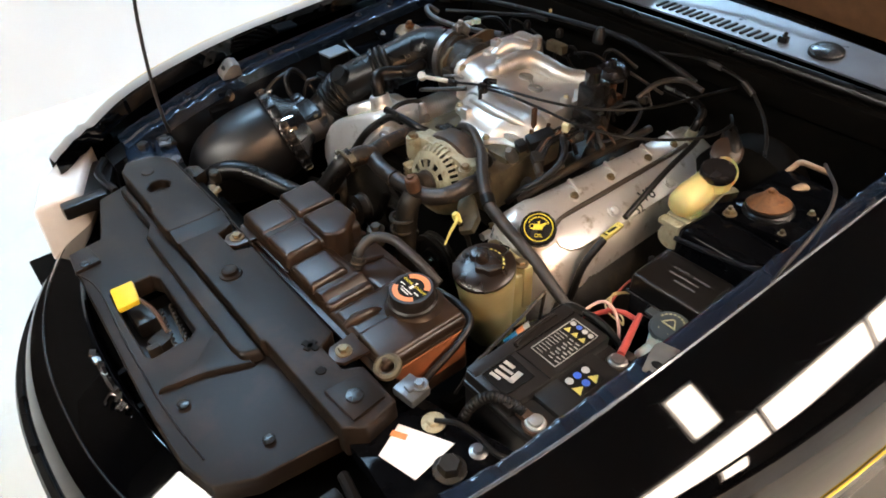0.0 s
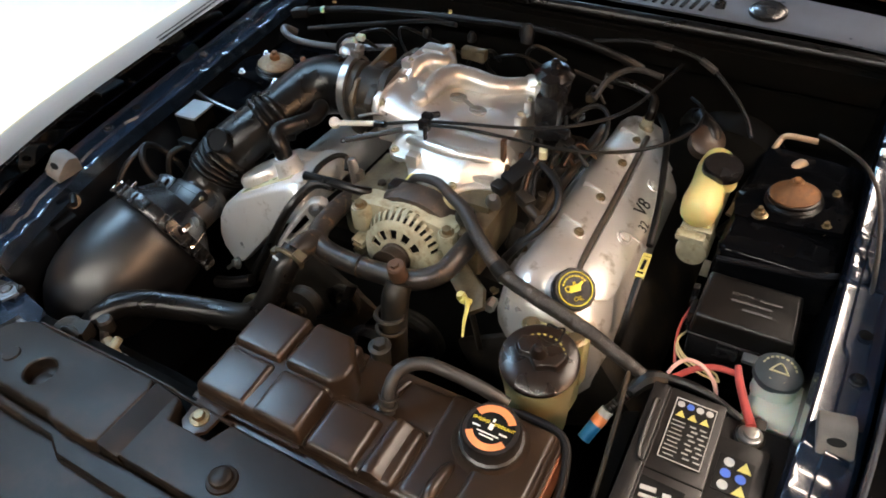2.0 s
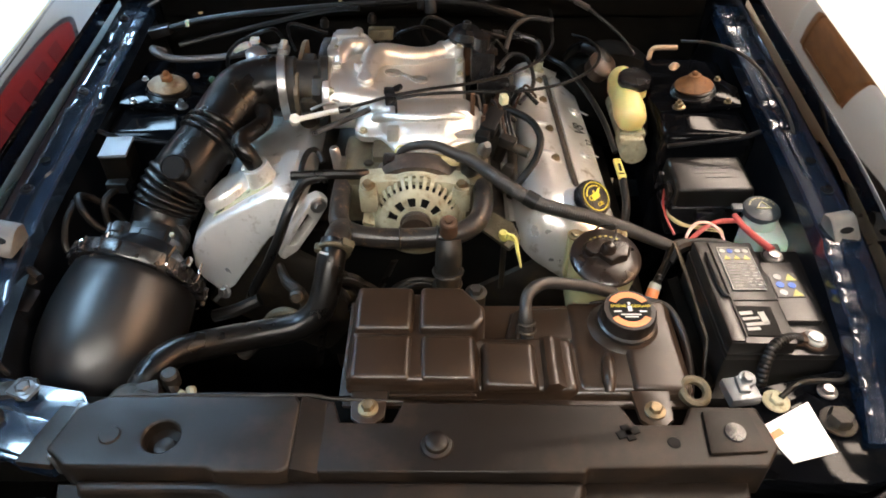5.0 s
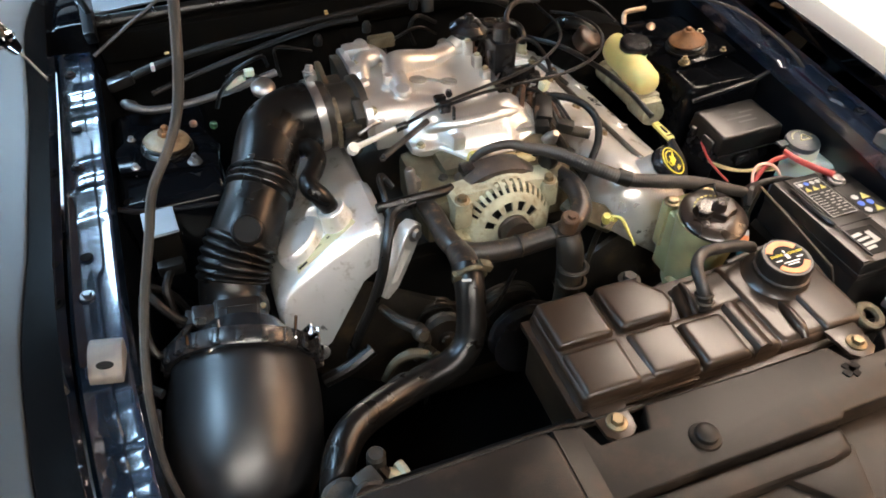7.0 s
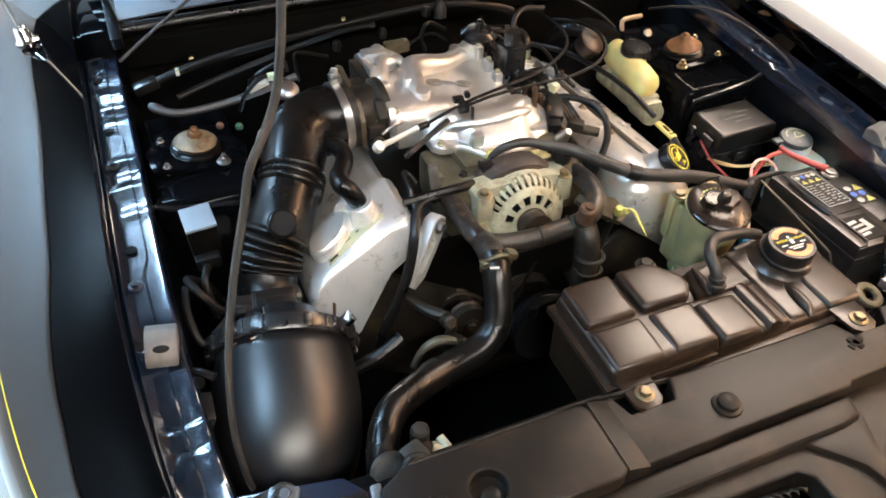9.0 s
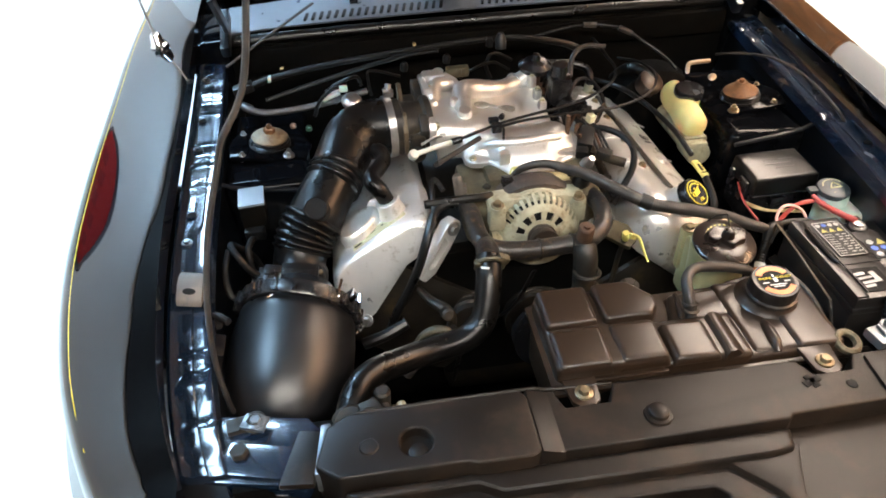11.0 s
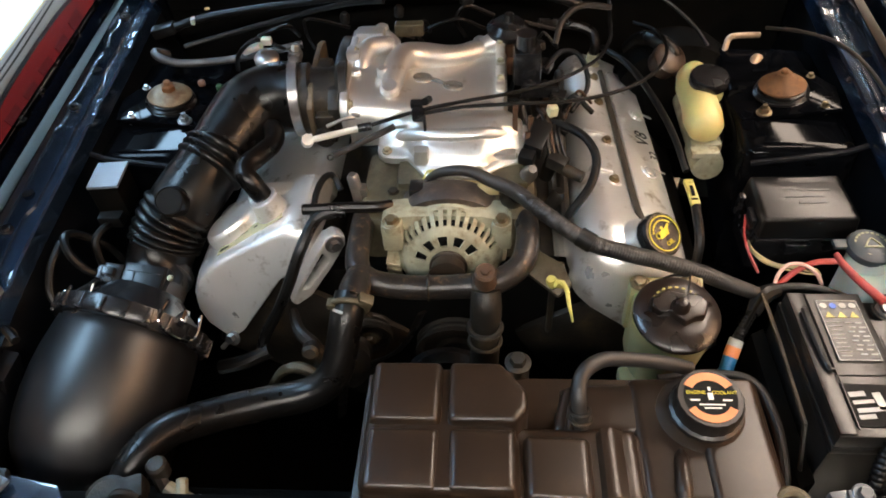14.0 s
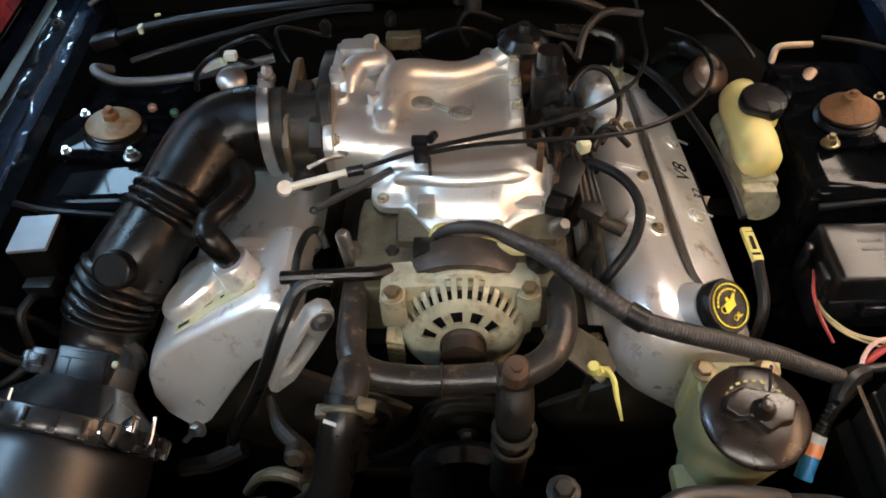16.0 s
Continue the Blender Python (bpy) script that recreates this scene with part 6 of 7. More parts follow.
for k, (x, y, w, h) in enumerate(((-0.01, 0.014, 0.02, 0.008), (-0.006, 0.004, 0.026, 0.006), (0.0, -0.006, 0.036, 0.007), (0.012, 0.005, 0.01, 0.03), (-0.008, -0.015, 0.02, 0.007))):
    part("print_bar", box((0.463 + x, 0.207 + y, 0.7923), (w * 0.9, h * 0.75, 0.0006), 0, (0, 0, 6)), INKD, lb2)
lb3 = part("label", box((0.534, 0.284, 0.7842), (0.04, 0.05, 0.001), 0), BOXP, bat, "black safety label")
for i, (x, y, m_) in enumerate(((-0.008, 0.016, INKD), (-0.009, 0.0, INKB), (-0.009, -0.016, INKD), (0.008, -0.001, INKB))):
    part("print_disc", lathe([(0.006, 0), (0.006, 0.0008)], (0.534 + x, 0.284 + y, 0.7849), (0, 0, 1), 18), m_, lb3)
for x, y in ((0.01, 0.015), (0.01, -0.017)):
    part("print_triangle", prism([(-0.008, -0.006), (0.008, -0.006), (0, 0.008)], 0, 0.0008, 0, Matrix.Translation((0.534 + x, 0.284 + y, 0.7849))), DIPY, lb3)
part("lid_symbol", join(box((0.569, 0.33, 0.7702), (0.008, 0.0018, 0.0008), 0), box((0.569, 0.33, 0.7702), (0.0018, 0.008, 0.0008), 0), tube([(0.572, 0.325, 0.77), (0.57, 0.27, 0.77), (0.563, 0.258, 0.77)], 0.0012, 4)), INKK, bat)
for y, rusty in ((0.353, 0), (0.186, 1)):
    tm = part("terminal", join(lathe([(0.013, 0), (0.013, 0.004), (0.0095, 0.005), (0.009, 0.016), (0.001, 0.017)], (0.541, y, 0.769), (0, 0, 1), 20), ring((0.541, y, 0.778), (0, 0, 1), 0.0115, 0.0035, 20, 8)), STEEL if y > 0.3 else LEAD, bat, "lead battery terminal")
    part("terminal_clamp", join(ring((0.541, y, 0.774), (0, 0, 1), 0.0145, 0.004, 22, 8), box((0.52 if rusty else 0.545, y + (0.0 if rusty else 0.018), 0.776), (0.022, 0.016, 0.012), 0.003)), RUST if rusty else IRON, tm, "corroded red clamp" if rusty else "dark clamp")
part("tray", join(box((0.5, 0.27, 0.6), (0.19, 0.23, 0.02), 0.004), prism([(0.39, 0.14), (0.41, 0.15), (0.41, 0.37), (0.39, 0.36)], 0.6, 0.72, 0.003)), UNDER, bat, "black battery tray")
part("hold_down", tube([(0.375, 0.36, 0.70), (0.385, 0.36, 0.80), (0.392, 0.30, 0.785), (0.40, 0.2, 0.762), (0.395, 0.15, 0.70)], 0.003, 6, 1), IRON, bat, "thin hold-down rod")

# battery leads
leads = thing("battery_cables", (0.5, 0.35, 0.78), "red, pink and black battery leads", "cable")
part("red_lead", tube([(0.408, 0.405, 0.735), (0.433, 0.421, 0.746), (0.455, 0.432, 0.764), (0.48, 0.438, 0.776), (0.509, 0.438, 0.779)], 0.0042, 10, 8), WIRER, leads, "red battery lead")
part("red_boot", tube([(0.506, 0.445, 0.786), (0.513, 0.424, 0.782), (0.526, 0.392, 0.782), (0.539, 0.360, 0.785)], [0.0042, 0.0052, 0.0056, 0.006], 12, 6), WIRER, leads, "faded red terminal boot")
part("pink_wire", tube([(0.422, 0.402, 0.745), (0.430, 0.424, 0.763), (0.444, 0.434, 0.776), (0.465, 0.432, 0.777), (0.485, 0.424, 0.762), (0.498, 0.414, 0.730)], 0.0027, 8, 8), WIREP, leads, "faded pink wire")
part("black_lead", tube([(0.53, 0.395, 0.745), (0.48, 0.408, 0.756), (0.44, 0.411, 0.756), (0.41, 0.402, 0.754), (0.39, 0.377, 0.74), (0.370, 0.350, 0.720)], 0.0062, 10, 8, (0.6, 1.0, 14, 0.0012)), CABLE, leads, "corrugated black lead")
part("tape_wrap", tube([(0.428, 0.408, 0.754), (0.406, 0.397, 0.754), (0.391, 0.377, 0.742)], [0.010, 0.013, 0.009], 10), CABLE, leads, "taped joint")
part("connector", tube([(0.370, 0.350, 0.720), (0.366, 0.343, 0.713)], 0.0095, 14), INKD, leads, "white connector end")
part("connector", tube([(0.366, 0.343, 0.713), (0.361, 0.333, 0.704)], 0.010, 14), INKO, leads, "orange connector band")
part("connector", tube([(0.361, 0.333, 0.704), (0.352, 0.314, 0.687)], 0.0095, 14), WIREB, leads, "blue connector body")
part("ground_lead", tube([(0.52, 0.186, 0.778), (0.50, 0.18, 0.785), (0.475, 0.165, 0.788), (0.46, 0.145, 0.77), (0.455, 0.125, 0.74)], 0.0075, 10, 8, (0.0, 1.0, 22, 0.001)), CABLE, leads, "ribbed black ground lead")

# fuse box
fuse = thing("fuse_box", (0.5, 0.565, 0.69), "black power distribution fuse box with a domed lid", "fuse box")
FM = Matrix.Translation((0.5, 0.565, 0.765)) @ pose(0, 0, 0, 3, -1, 0)
part("lid", moved(prism([(-0.07, -0.05), (0.07, -0.05), (0.066, 0.048), (-0.07, 0.048)], -0.02, 0.02, 0.007, None, 0.95, 3), FM), BOXP, fuse, "black lid with faint print")
part("body", moved(box((-0.005, 0, -0.055), (0.13, 0.09, 0.07), 0.006), FM), SMOOTHP, fuse)
for c, d in (((-0.07, -0.02, -0.02), (0.014, 0.03, 0.05)), ((-0.012, -0.052, -0.035), (0.03, 0.012, 0.02)), ((-0.078, 0.02, -0.015), (0.01, 0.012, 0.04))):
    part("latch", moved(box(c, d, 0.003), FM), SMOOTHP, fuse)
part("lip", moved(tube([(-0.071, -0.052, -0.018), (0.071, -0.052, -0.018), (0.068, 0.05, -0.018)], 0.003, 6, 1), FM), SMOOTHP, fuse)
part("print", letters("POWER", 0.0085, FM @ pose(-0.014, 0.012, 0.0202), 0.0002), INKG, fuse)
part("print", moved(join(*[box((x, y, 0.0204), (w, 0.004, 0.0004), 0) for x, y, w in ((0.024, 0.012, 0.03), (0.0, -0.001, 0.055), (0.01, -0.014, 0.04))]), FM), INKG, fuse)
for k in range(3):
    part("wire", tube([(0.43, 0.54, 0.72), (0.422, 0.50 - 0.004 * k, 0.735 + 0.004 * k), (0.43 + 0.006 * k, 0.46, 0.75), (0.46 + 0.01 * k, 0.43 + 0.004 * k, 0.765), (0.49, 0.43, 0.76)], 0.0014, 6), WIREO, fuse, "yellowish wire")
part("red_wire", tube([(0.425, 0.56, 0.75), (0.418, 0.53, 0.74), (0.42, 0.5, 0.73), (0.428, 0.47, 0.72)], 0.0022, 6), WIRER, fuse)

# washer bottle
wash = thing("washer_bottle", (0.56, 0.43, 0.62), "cloudy washer fluid bottle with a dark blue-grey cap", "washer bottle")
part("bottle", join(box((0.565, 0.435, 0.70), (0.066, 0.082, 0.13), 0.02, (0, 0, 0), 4), lathe([(0.028, 0), (0.026, 0.03)], (0.555, 0.45, 0.755), (0, 0, 1), 24)), WASHP, wash, "cloudy plastic bottle")
wc = part("cap", join(lathe([(0.0305, 0), (0.031, 0.004), (0.029, 0.009), (0.017, 0.013), (0.001, 0.014)], (0.553, 0.455, 0.783), (0, -0.1, 1), 36), box((0.517, 0.462, 0.787), (0.02, 0.016, 0.006), 0.002)), mat("blue_grey_plastic", (0.028, 0.038, 0.045), 0.4, var=0.15, bump=0.03), wash, "flip cap with pale yellow print")
WM = frame_of((0.553, 0.4545, 0.7968), (0, -0.1, 1))
part("print", letters("ONLY", 0.008, WM @ pose(0, -0.0155, -0.0015, 0, 0, 0), 0.0003), INKOLIVE, wc)
part("print", moved(join(*[box((0.020 * math.cos(a), 0.020 * math.sin(a), -0.002), (0.004, 0.003, 0.0008), 0, (0, 0, math.degrees(a) + 90)) for a in np.linspace(0.3, 2.85, 9)], tube([(-0.01, -0.004, 0.0005), (0, 0.008, 0.0005), (0.01, -0.004, 0.0005)], 0.0012, 4), tube([(-0.012, -0.006, 0.0005), (0.012, -0.006, 0.0005)], 0.0012, 4)), WM), INKOLIVE, wc)

# brakes
brake = thing("brake_master_cylinder", (0.39, 0.7, 0.72), "brake master cylinder with a yellowed fluid reservoir", "brake cylinder")
part("reservoir", join(loft([[(0.385 + rx * math.cos(q), y, z + rz * math.sin(q)) for q in [2 * math.pi * i / 20 for i in range(20)]] for y, rx, rz, z in ((0.695, 0.006, 0.006, 0.803), (0.698, 0.022, 0.02, 0.803), (0.708, 0.028, 0.028, 0.804), (0.735, 0.031, 0.032, 0.805), (0.752, 0.029, 0.033, 0.807), (0.775, 0.028, 0.032, 0.81), (0.815, 0.030, 0.033, 0.814), (0.838, 0.026, 0.03, 0.817), (0.85, 0.013, 0.015, 0.818), (0.853, 0.003, 0.003, 0.818))]), lathe([(0.028, 0), (0.027, 0.03)], (0.397, 0.785, 0.815), (0, 0, 1), 24), box((0.393, 0.725, 0.77), (0.035, 0.04, 0.03), 0.008)), BRAKEP, brake, "yellowed translucent reservoir", 60)
part("cap", lathe([(0.030, 0), (0.0315, 0.003), (0.0315, 0.014), (0.029, 0.018), (0.001, 0.019)], (0.397, 0.785, 0.836), (0.05, -0.1, 1), 32), SMOOTHP, brake, "black screw cap")
part("cylinder", join(lathe([(0.012, 0), (0.024, 0.003), (0.026, 0.01), (0.026, 0.06), (0.022, 0.065), (0.022, 0.2)], (0.393, 0.672, 0.748), (0, 1, 0), 24), box((0.39, 0.71, 0.77), (0.05, 0.03, 0.02), 0.005), box((0.385, 0.685, 0.772), (0.045, 0.02, 0.012), 0.004)), OXID, brake, "dull cast cylinder")
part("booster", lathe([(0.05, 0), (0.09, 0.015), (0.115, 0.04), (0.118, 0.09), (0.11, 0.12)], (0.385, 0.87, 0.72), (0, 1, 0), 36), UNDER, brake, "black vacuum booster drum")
part("brake_line", tube([(0.425, 0.80, 0.745), (0.438, 0.855, 0.77), (0.452, 0.90, 0.798), (0.464, 0.934, 0.824), (0.470, 0.940, 0.832), (0.482, 0.942, 0.834), (0.522, 0.945, 0.833)], 0.0052, 10, 8), BRASS, brake, "tan bent brake line")
part("line_sleeve", tube([(0.43, 0.822, 0.755), (0.452, 0.90, 0.798)], 0.0075, 10), CABLE, brake, "black sleeve on the line")
part("booster_hose", tube([(0.42, 0.74, 0.745), (0.452, 0.79, 0.772), (0.486, 0.85, 0.798), (0.503, 0.885, 0.812)], 0.0085, 12), RUBBER, brake, "black booster hose")
part("hose_tip", tube([(0.494, 0.868, 0.805), (0.506, 0.89, 0.816), (0.514, 0.895, 0.812)], [0.0092, 0.0098, 0.008], 12), BRASS, brake, "tan hose tip")
part("cap_canister", lathe([(0.02, 0), (0.027, 0.004), (0.027, 0.02), (0.03, 0.022), (0.03, 0.034), (0.024, 0.038)], (0.345, 0.90, 0.80), (0.3, -0.5, 0.8), 24), mat("brown_plastic_can", (0.03, 0.018, 0.012), 0.35, var=0.2), brake, "brown valve can behind the reservoir")

# ---- strut mounts ----
for side, label in ((1, "rust-covered strut mount on the tower beside the fuse box"), (-1, "rusty strut mount with a pale washer on the tower")):
    S = Vector((side * 0.512, 0.768, 0.822))
    tl = Vector((side * -0.12, 0, 1))
    st = thing("strut_mount", S, label, "strut mount", "strut mounts")
    part("mount_plate", prism([(-0.075, -0.06), (0.075, -0.06), (0.085, 0.0), (0.05, 0.07), (-0.05, 0.07), (-0.085, 0.0)], -0.004, 0.006, 0.003, frame_of(S, tl)), TOWERP, st)
    part("rubber_ring", lathe([(0.043, 0.002), (0.044, 0.005), (0.039, 0.008), (0.042, 0.011), (0.038, 0.014), (0.039, 0.018), (0.034, 0.021)], S, tl, 32), RUBBER, st, "ribbed rubber bearing")
    part("top_washer", lathe([(0.036, 0.019), (0.037, 0.022), (0.033, 0.026), (0.020, 0.032), (0.001, 0.033)] if side < 0 else [(0.036, 0.019), (0.036, 0.022), (0.028, 0.028), (0.016, 0.035), (0.011, 0.043), (0.001, 0.044)], S, tl, 28), mat("tan_weathered_steel", (0.2, 0.145, 0.085), 0.5, 0.4, var=0.3, scale=50, bump=0.2, dirt=(0.12, 0.06, 0.025), dirt_amount=0.4, dirt_scale=60) if side < 0 else ORUST, st, "pale domed washer" if side < 0 else "rusty domed washer")
    part("shaft_nut", join(lathe([(0.012, 0.028), (0.012, 0.040), (0.010, 0.042)], S, tl, 6), lathe([(0.006, 0.04), (0.006, 0.048), (0.004, 0.050)], S, tl, 12)), ORUST, st, "rusty shaft nut")
    for dx, dy in ((-0.040 * side, -0.052), (0.052 * side, -0.048), (0.056 * side, 0.036)):
        part("nut", join(bolt(S + Vector((dx, dy, 0.004)), tl, 0.0085, 0.009, 1.4), lathe([(0.004, 0), (0.004, 0.015)], S + Vector((dx, dy, 0.004)), tl, 10)), STEEL if side < 0 else ZINC, st)

# relay
rel = thing("relay_box", (-0.533, 0.553, 0.77), "black relay with a light grey top", "relay")
part("case", box((-0.533, 0.55, 0.815), (0.044, 0.056, 0.055), 0.003, (0, 0, 5)), UNDER, rel)
part("top", box((-0.533, 0.552, 0.845), (0.046, 0.058, 0.005), 0.001, (0, 0, 5)), GREYP, rel, "flat light grey top")
part("terminal_foot", join(box((-0.533, 0.515, 0.79), (0.036, 0.02, 0.02), 0.003), tube([(-0.535, 0.51, 0.785), (-0.54, 0.49, 0.79), (-0.545, 0.47, 0.78), (-0.54, 0.45, 0.73)], 0.006, 8)), CABLE, rel)
for bx, by, bz in ((-0.606, 0.308, 0.845), (0.617, 0.342, 0.838)):
    hb = thing("hood_bumper", (bx, by, bz), "worn grey rubber hood bumper on the fender rail", "bumper", "hood bumpers")
    HBM = Matrix.Translation((bx, by, bz)) @ pose(0, 0, 0, 0, -8 if bx > 0 else 8, 6 if bx > 0 else -6)
    part("pad", moved(prism([(-0.024, -0.008), (0.024, -0.008), (0.022, 0.022), (0.008, 0.027), (-0.002, 0.024), (-0.022, 0.004)], -0.019, 0.019, 0.003, Matrix(((0, 0, 1, 0), (1, 0, 0, 0), (0, 1, 0, 0), (0, 0, 0, 1)))), HBM), PADR, hb, "grey rubber wedge")
    # the hole's shaded inside is a black disc on the wedge
    part("hole", moved(lathe([(0.007, 0), (0.007, 0.002)], (0, 0, 0), (0, 0, 1), 16), HBM @ Matrix.Translation((0, -0.012, 0.0134)) @ pose(0, 0, 0, 45, 0, 0) @ Matrix.Diagonal((1.4, 0.7, 1, 1))), INKK, hb)
# side bracket between rail and air filter
brk = thing("horn_bracket", (-0.575, 0.27, 0.76), "dark bracket with a rubber bush beside the air filter", "bracket")
part("plate", box((-0.582, 0.25, 0.765), (0.022, 0.045, 0.045), 0.004, (0, 20, 0)), BAYPAINT, brk)
part("bush", join(lathe([(0.013, 0), (0.0145, 0.004), (0.0105, 0.009), (0.013, 0.014)], (-0.588, 0.285, 0.795), (0.8, -0.2, 0.5), 20), tube([(-0.59, 0.29, 0.80), (-0.575, 0.285, 0.812), (-0.555, 0.27, 0.81)], 0.006, 8)), RUBBER, brk)

# prop rod
prop = thing("hood_prop_rod", (-0.54, 0.117, 0.78), "grey bent steel hood prop rod", "prop rod")
part("rod", tube([(-0.54, 0.117, 0.785), (-0.541, 0.113, 0.82), (-0.539, 0.112, 0.90), (-0.525, 0.115, 1.0), (-0.503, 0.12, 1.09), (-0.477, 0.132, 1.165), (-0.466, 0.14, 1.195), (-0.445, 0.15, 1.225), (-0.43, 0.155, 1.26), (-0.415, 0.165, 1.33), (-0.385, 0.21, 1.50), (-0.35, 0.31, 1.75), (-0.33, 0.455, 1.985)], 0.0037, 10, 6), GREYHOSE, prop, "bent steel rod")
part("pivot", join(bolt((-0.51, 0.095, 0.783), (0, -0.2, 1), 0.011, 0.008, 1.5), box((-0.525, 0.10, 0.775), (0.05, 0.024, 0.012), 0.004, (0, 0, 10))), IRON, prop, "bolted pivot bracket")
solo("hood_hinge_rod", tube([(-0.605, 1.0, 0.90), (-0.56, 1.025, 0.92), (-0.50, 1.06, 0.945), (-0.40, 1.12, 0.985)], 0.0035, 8), GREYHOSE, "thin grey rod at the hood hinge", "rod")

# front left and right corner hardware
cl = thing("corner_bolts", (-0.52, 0.06, 0.772), "large bolts and clips on the front corner panel", "bolt")
part("big_bolt", bolt((-0.528, 0.05, 0.777), (0, 0, 1), 0.013, 0.012, 1.7), IRON, cl, "large dark bolt")
part("clip", join(box((-0.51, 0.093, 0.784), (0.035, 0.025, 0.006), 0.002, (0, 0, -20)), bolt((-0.508, 0.093, 0.787), (0, 0, 1), 0.008, 0.006)), BLUESHADE, cl, "small clip with a bolt")
part("grey_panel", prism([(-0.475, -0.01), (-0.43, -0.015), (-0.42, 0.065), (-0.45, 0.07)], 0.773, 0.785, 0.003), SHIELD, cl, "grey filler panel")
part("blue_edge", prism([(-0.427, -0.015), (-0.414, -0.016), (-0.405, 0.06), (-0.418, 0.06)], 0.765, 0.805, 0.003), BLUESHADE, cl, "bright panel edge")
part("hose_flange", join(lathe([(0.025, 0), (0.028, 0.004), (0.028, 0.014), (0.022, 0.019)], (-0.382, 0.092, 0.748), (0, -0.3, 1), 24), box((-0.352, 0.095, 0.768), (0.03, 0.03, 0.03), 0.006, (0, 0, 20)), tube([(-0.372, 0.075, 0.77), (-0.36, 0.085, 0.784), (-0.34, 0.085, 0.776)], 0.007, 10)), IRON, cl, "dark hose neck with a cast lug")
part("sensor", join(lathe([(0.012, 0), (0.012, 0.02), (0.009, 0.024)], (-0.335, 0.125, 0.755), (0.05, 0, 1), 14), tube([(-0.335, 0.12, 0.76), (-0.325, 0.105, 0.745), (-0.32, 0.09, 0.73)], 0.008, 8)), IRON, cl, "dark hex sensor")
part("valve", join(tube([(-0.325, 0.11, 0.75), (-0.30, 0.10, 0.74), (-0.28, 0.095, 0.735)], 0.009, 10), tube([(-0.31, 0.12, 0.75), (-0.305, 0.10, 0.748), (-0.31, 0.085, 0.742)], 0.007, 8)), OXID, cl, "tan drain fitting")
part("plug", tube([(-0.29, 0.10, 0.738), (-0.25, 0.09, 0.735), (-0.215, 0.08, 0.735)], [0.009, 0.012, 0.006], 10), SMOOTHP, cl, "black plug")

cr = thing("corner_label_panel", (0.47, 0.04, 0.772), "front corner panel with a white sticker and bolts", "panel")
part("sticker", prism([(0.421, 0.047), (0.494, 0.085), (0.503, 0.013), (0.444, -0.002)], 0.773, 0.7745, 0), INKW, cr, "white sticker with an orange stripe")
part("orange_stripe", prism([(0.424, 0.035), (0.444, 0.046), (0.448, 0.038), (0.428, 0.027)], 0.7746, 0.7752, 0), INKO, cr)
part("bolt", bolt((0.452, 0.083, 0.778), (0, 0, 1), 0.010, 0.008, 1.7), OXID, cr)
part("bolt", bolt((0.52, 0.055, 0.776), (0, 0, 1), 0.016, 0.015, 1.4), IRON, cr, "large dark bolt")
part("bolt", bolt((0.524, 0.10, 0.776), (0, 0, 1), 0.008, 0.008, 1.6), STEEL, cr)
part("wire", tube([(0.455, 0.083, 0.785), (0.48, 0.10, 0.79), (0.51, 0.11, 0.785), (0.55, 0.115, 0.78), (0.58, 0.15, 0.77)], 0.004, 8), CABLE, cr, "black ground wire")
part("bracket", join(box((0.402, 0.085, 0.796), (0.04, 0.036, 0.016), 0.004, (0, 0, 8)), box((0.403, 0.088, 0.806), (0.014, 0.024, 0.006), 0.002), bolt((0.41, 0.095, 0.808), (0, -0.2, 1), 0.007, 0.008)), BLUESHADE, cr, "galvanised latch bracket")
part("loop", ring((0.345, 0.085, 0.795), (0.1, -0.3, 1), 0.016, 0.006, 20, 8), GRIME, cr, "tan ring fitting")

# ---- pipes, cables and looms ----
egr = thing("egr_valve", (0.07, 0.86, 0.85), "black round vacuum valve on a brown stem", "valve")
part("diaphragm", lathe([(0.03, 0), (0.036, 0.006), (0.037, 0.014), (0.03, 0.02), (0.026, 0.024), (0.01, 0.026), (0.008, 0.04), (0.005, 0.042)], (0.07, 0.87, 0.885), (0.05, -0.05, 1), 28), SMOOTHP, egr, "black steel diaphragm can")
part("stem", join(lathe([(0.014, -0.07), (0.014, 0.0)], (0.07, 0.87, 0.885), (0, 0, 1), 16), box((0.07, 0.87, 0.84), (0.05, 0.03, 0.02), 0.005)), RUST, egr, "rusty stem")
part("sensor_block", join(box((0.10, 0.78, 0.885), (0.045, 0.05, 0.06), 0.008), lathe([(0.016, 0), (0.016, 0.03)], (0.098, 0.775, 0.91), (0, 0, 1), 16), box((0.12, 0.74, 0.86), (0.06, 0.02, 0.022), 0.004)), SMOOTHP, egr, "black plastic sensor")
throttle = thing("throttle_cables", (-0.1, 0.62, 0.88), "black throttle cables with a pale rod end", "cable")
part("rod_end", join(tube([(-0.23, 0.595, 0.872), (-0.155, 0.612, 0.881)], 0.0048, 10), lathe([(0.009, -0.006), (0.010, 0.0), (0.009, 0.006)], (-0.23, 0.595, 0.872), (0.3, -0.5, 0.8), 14)), mat("pale_nylon", (0.62, 0.58, 0.5), 0.4, var=0.1, bump=0.02), throttle, "pale nylon rod end")
part("sleeve", tube([(-0.155, 0.612, 0.881), (-0.135, 0.615, 0.883)], 0.0065, 12), SMOOTHP, throttle)
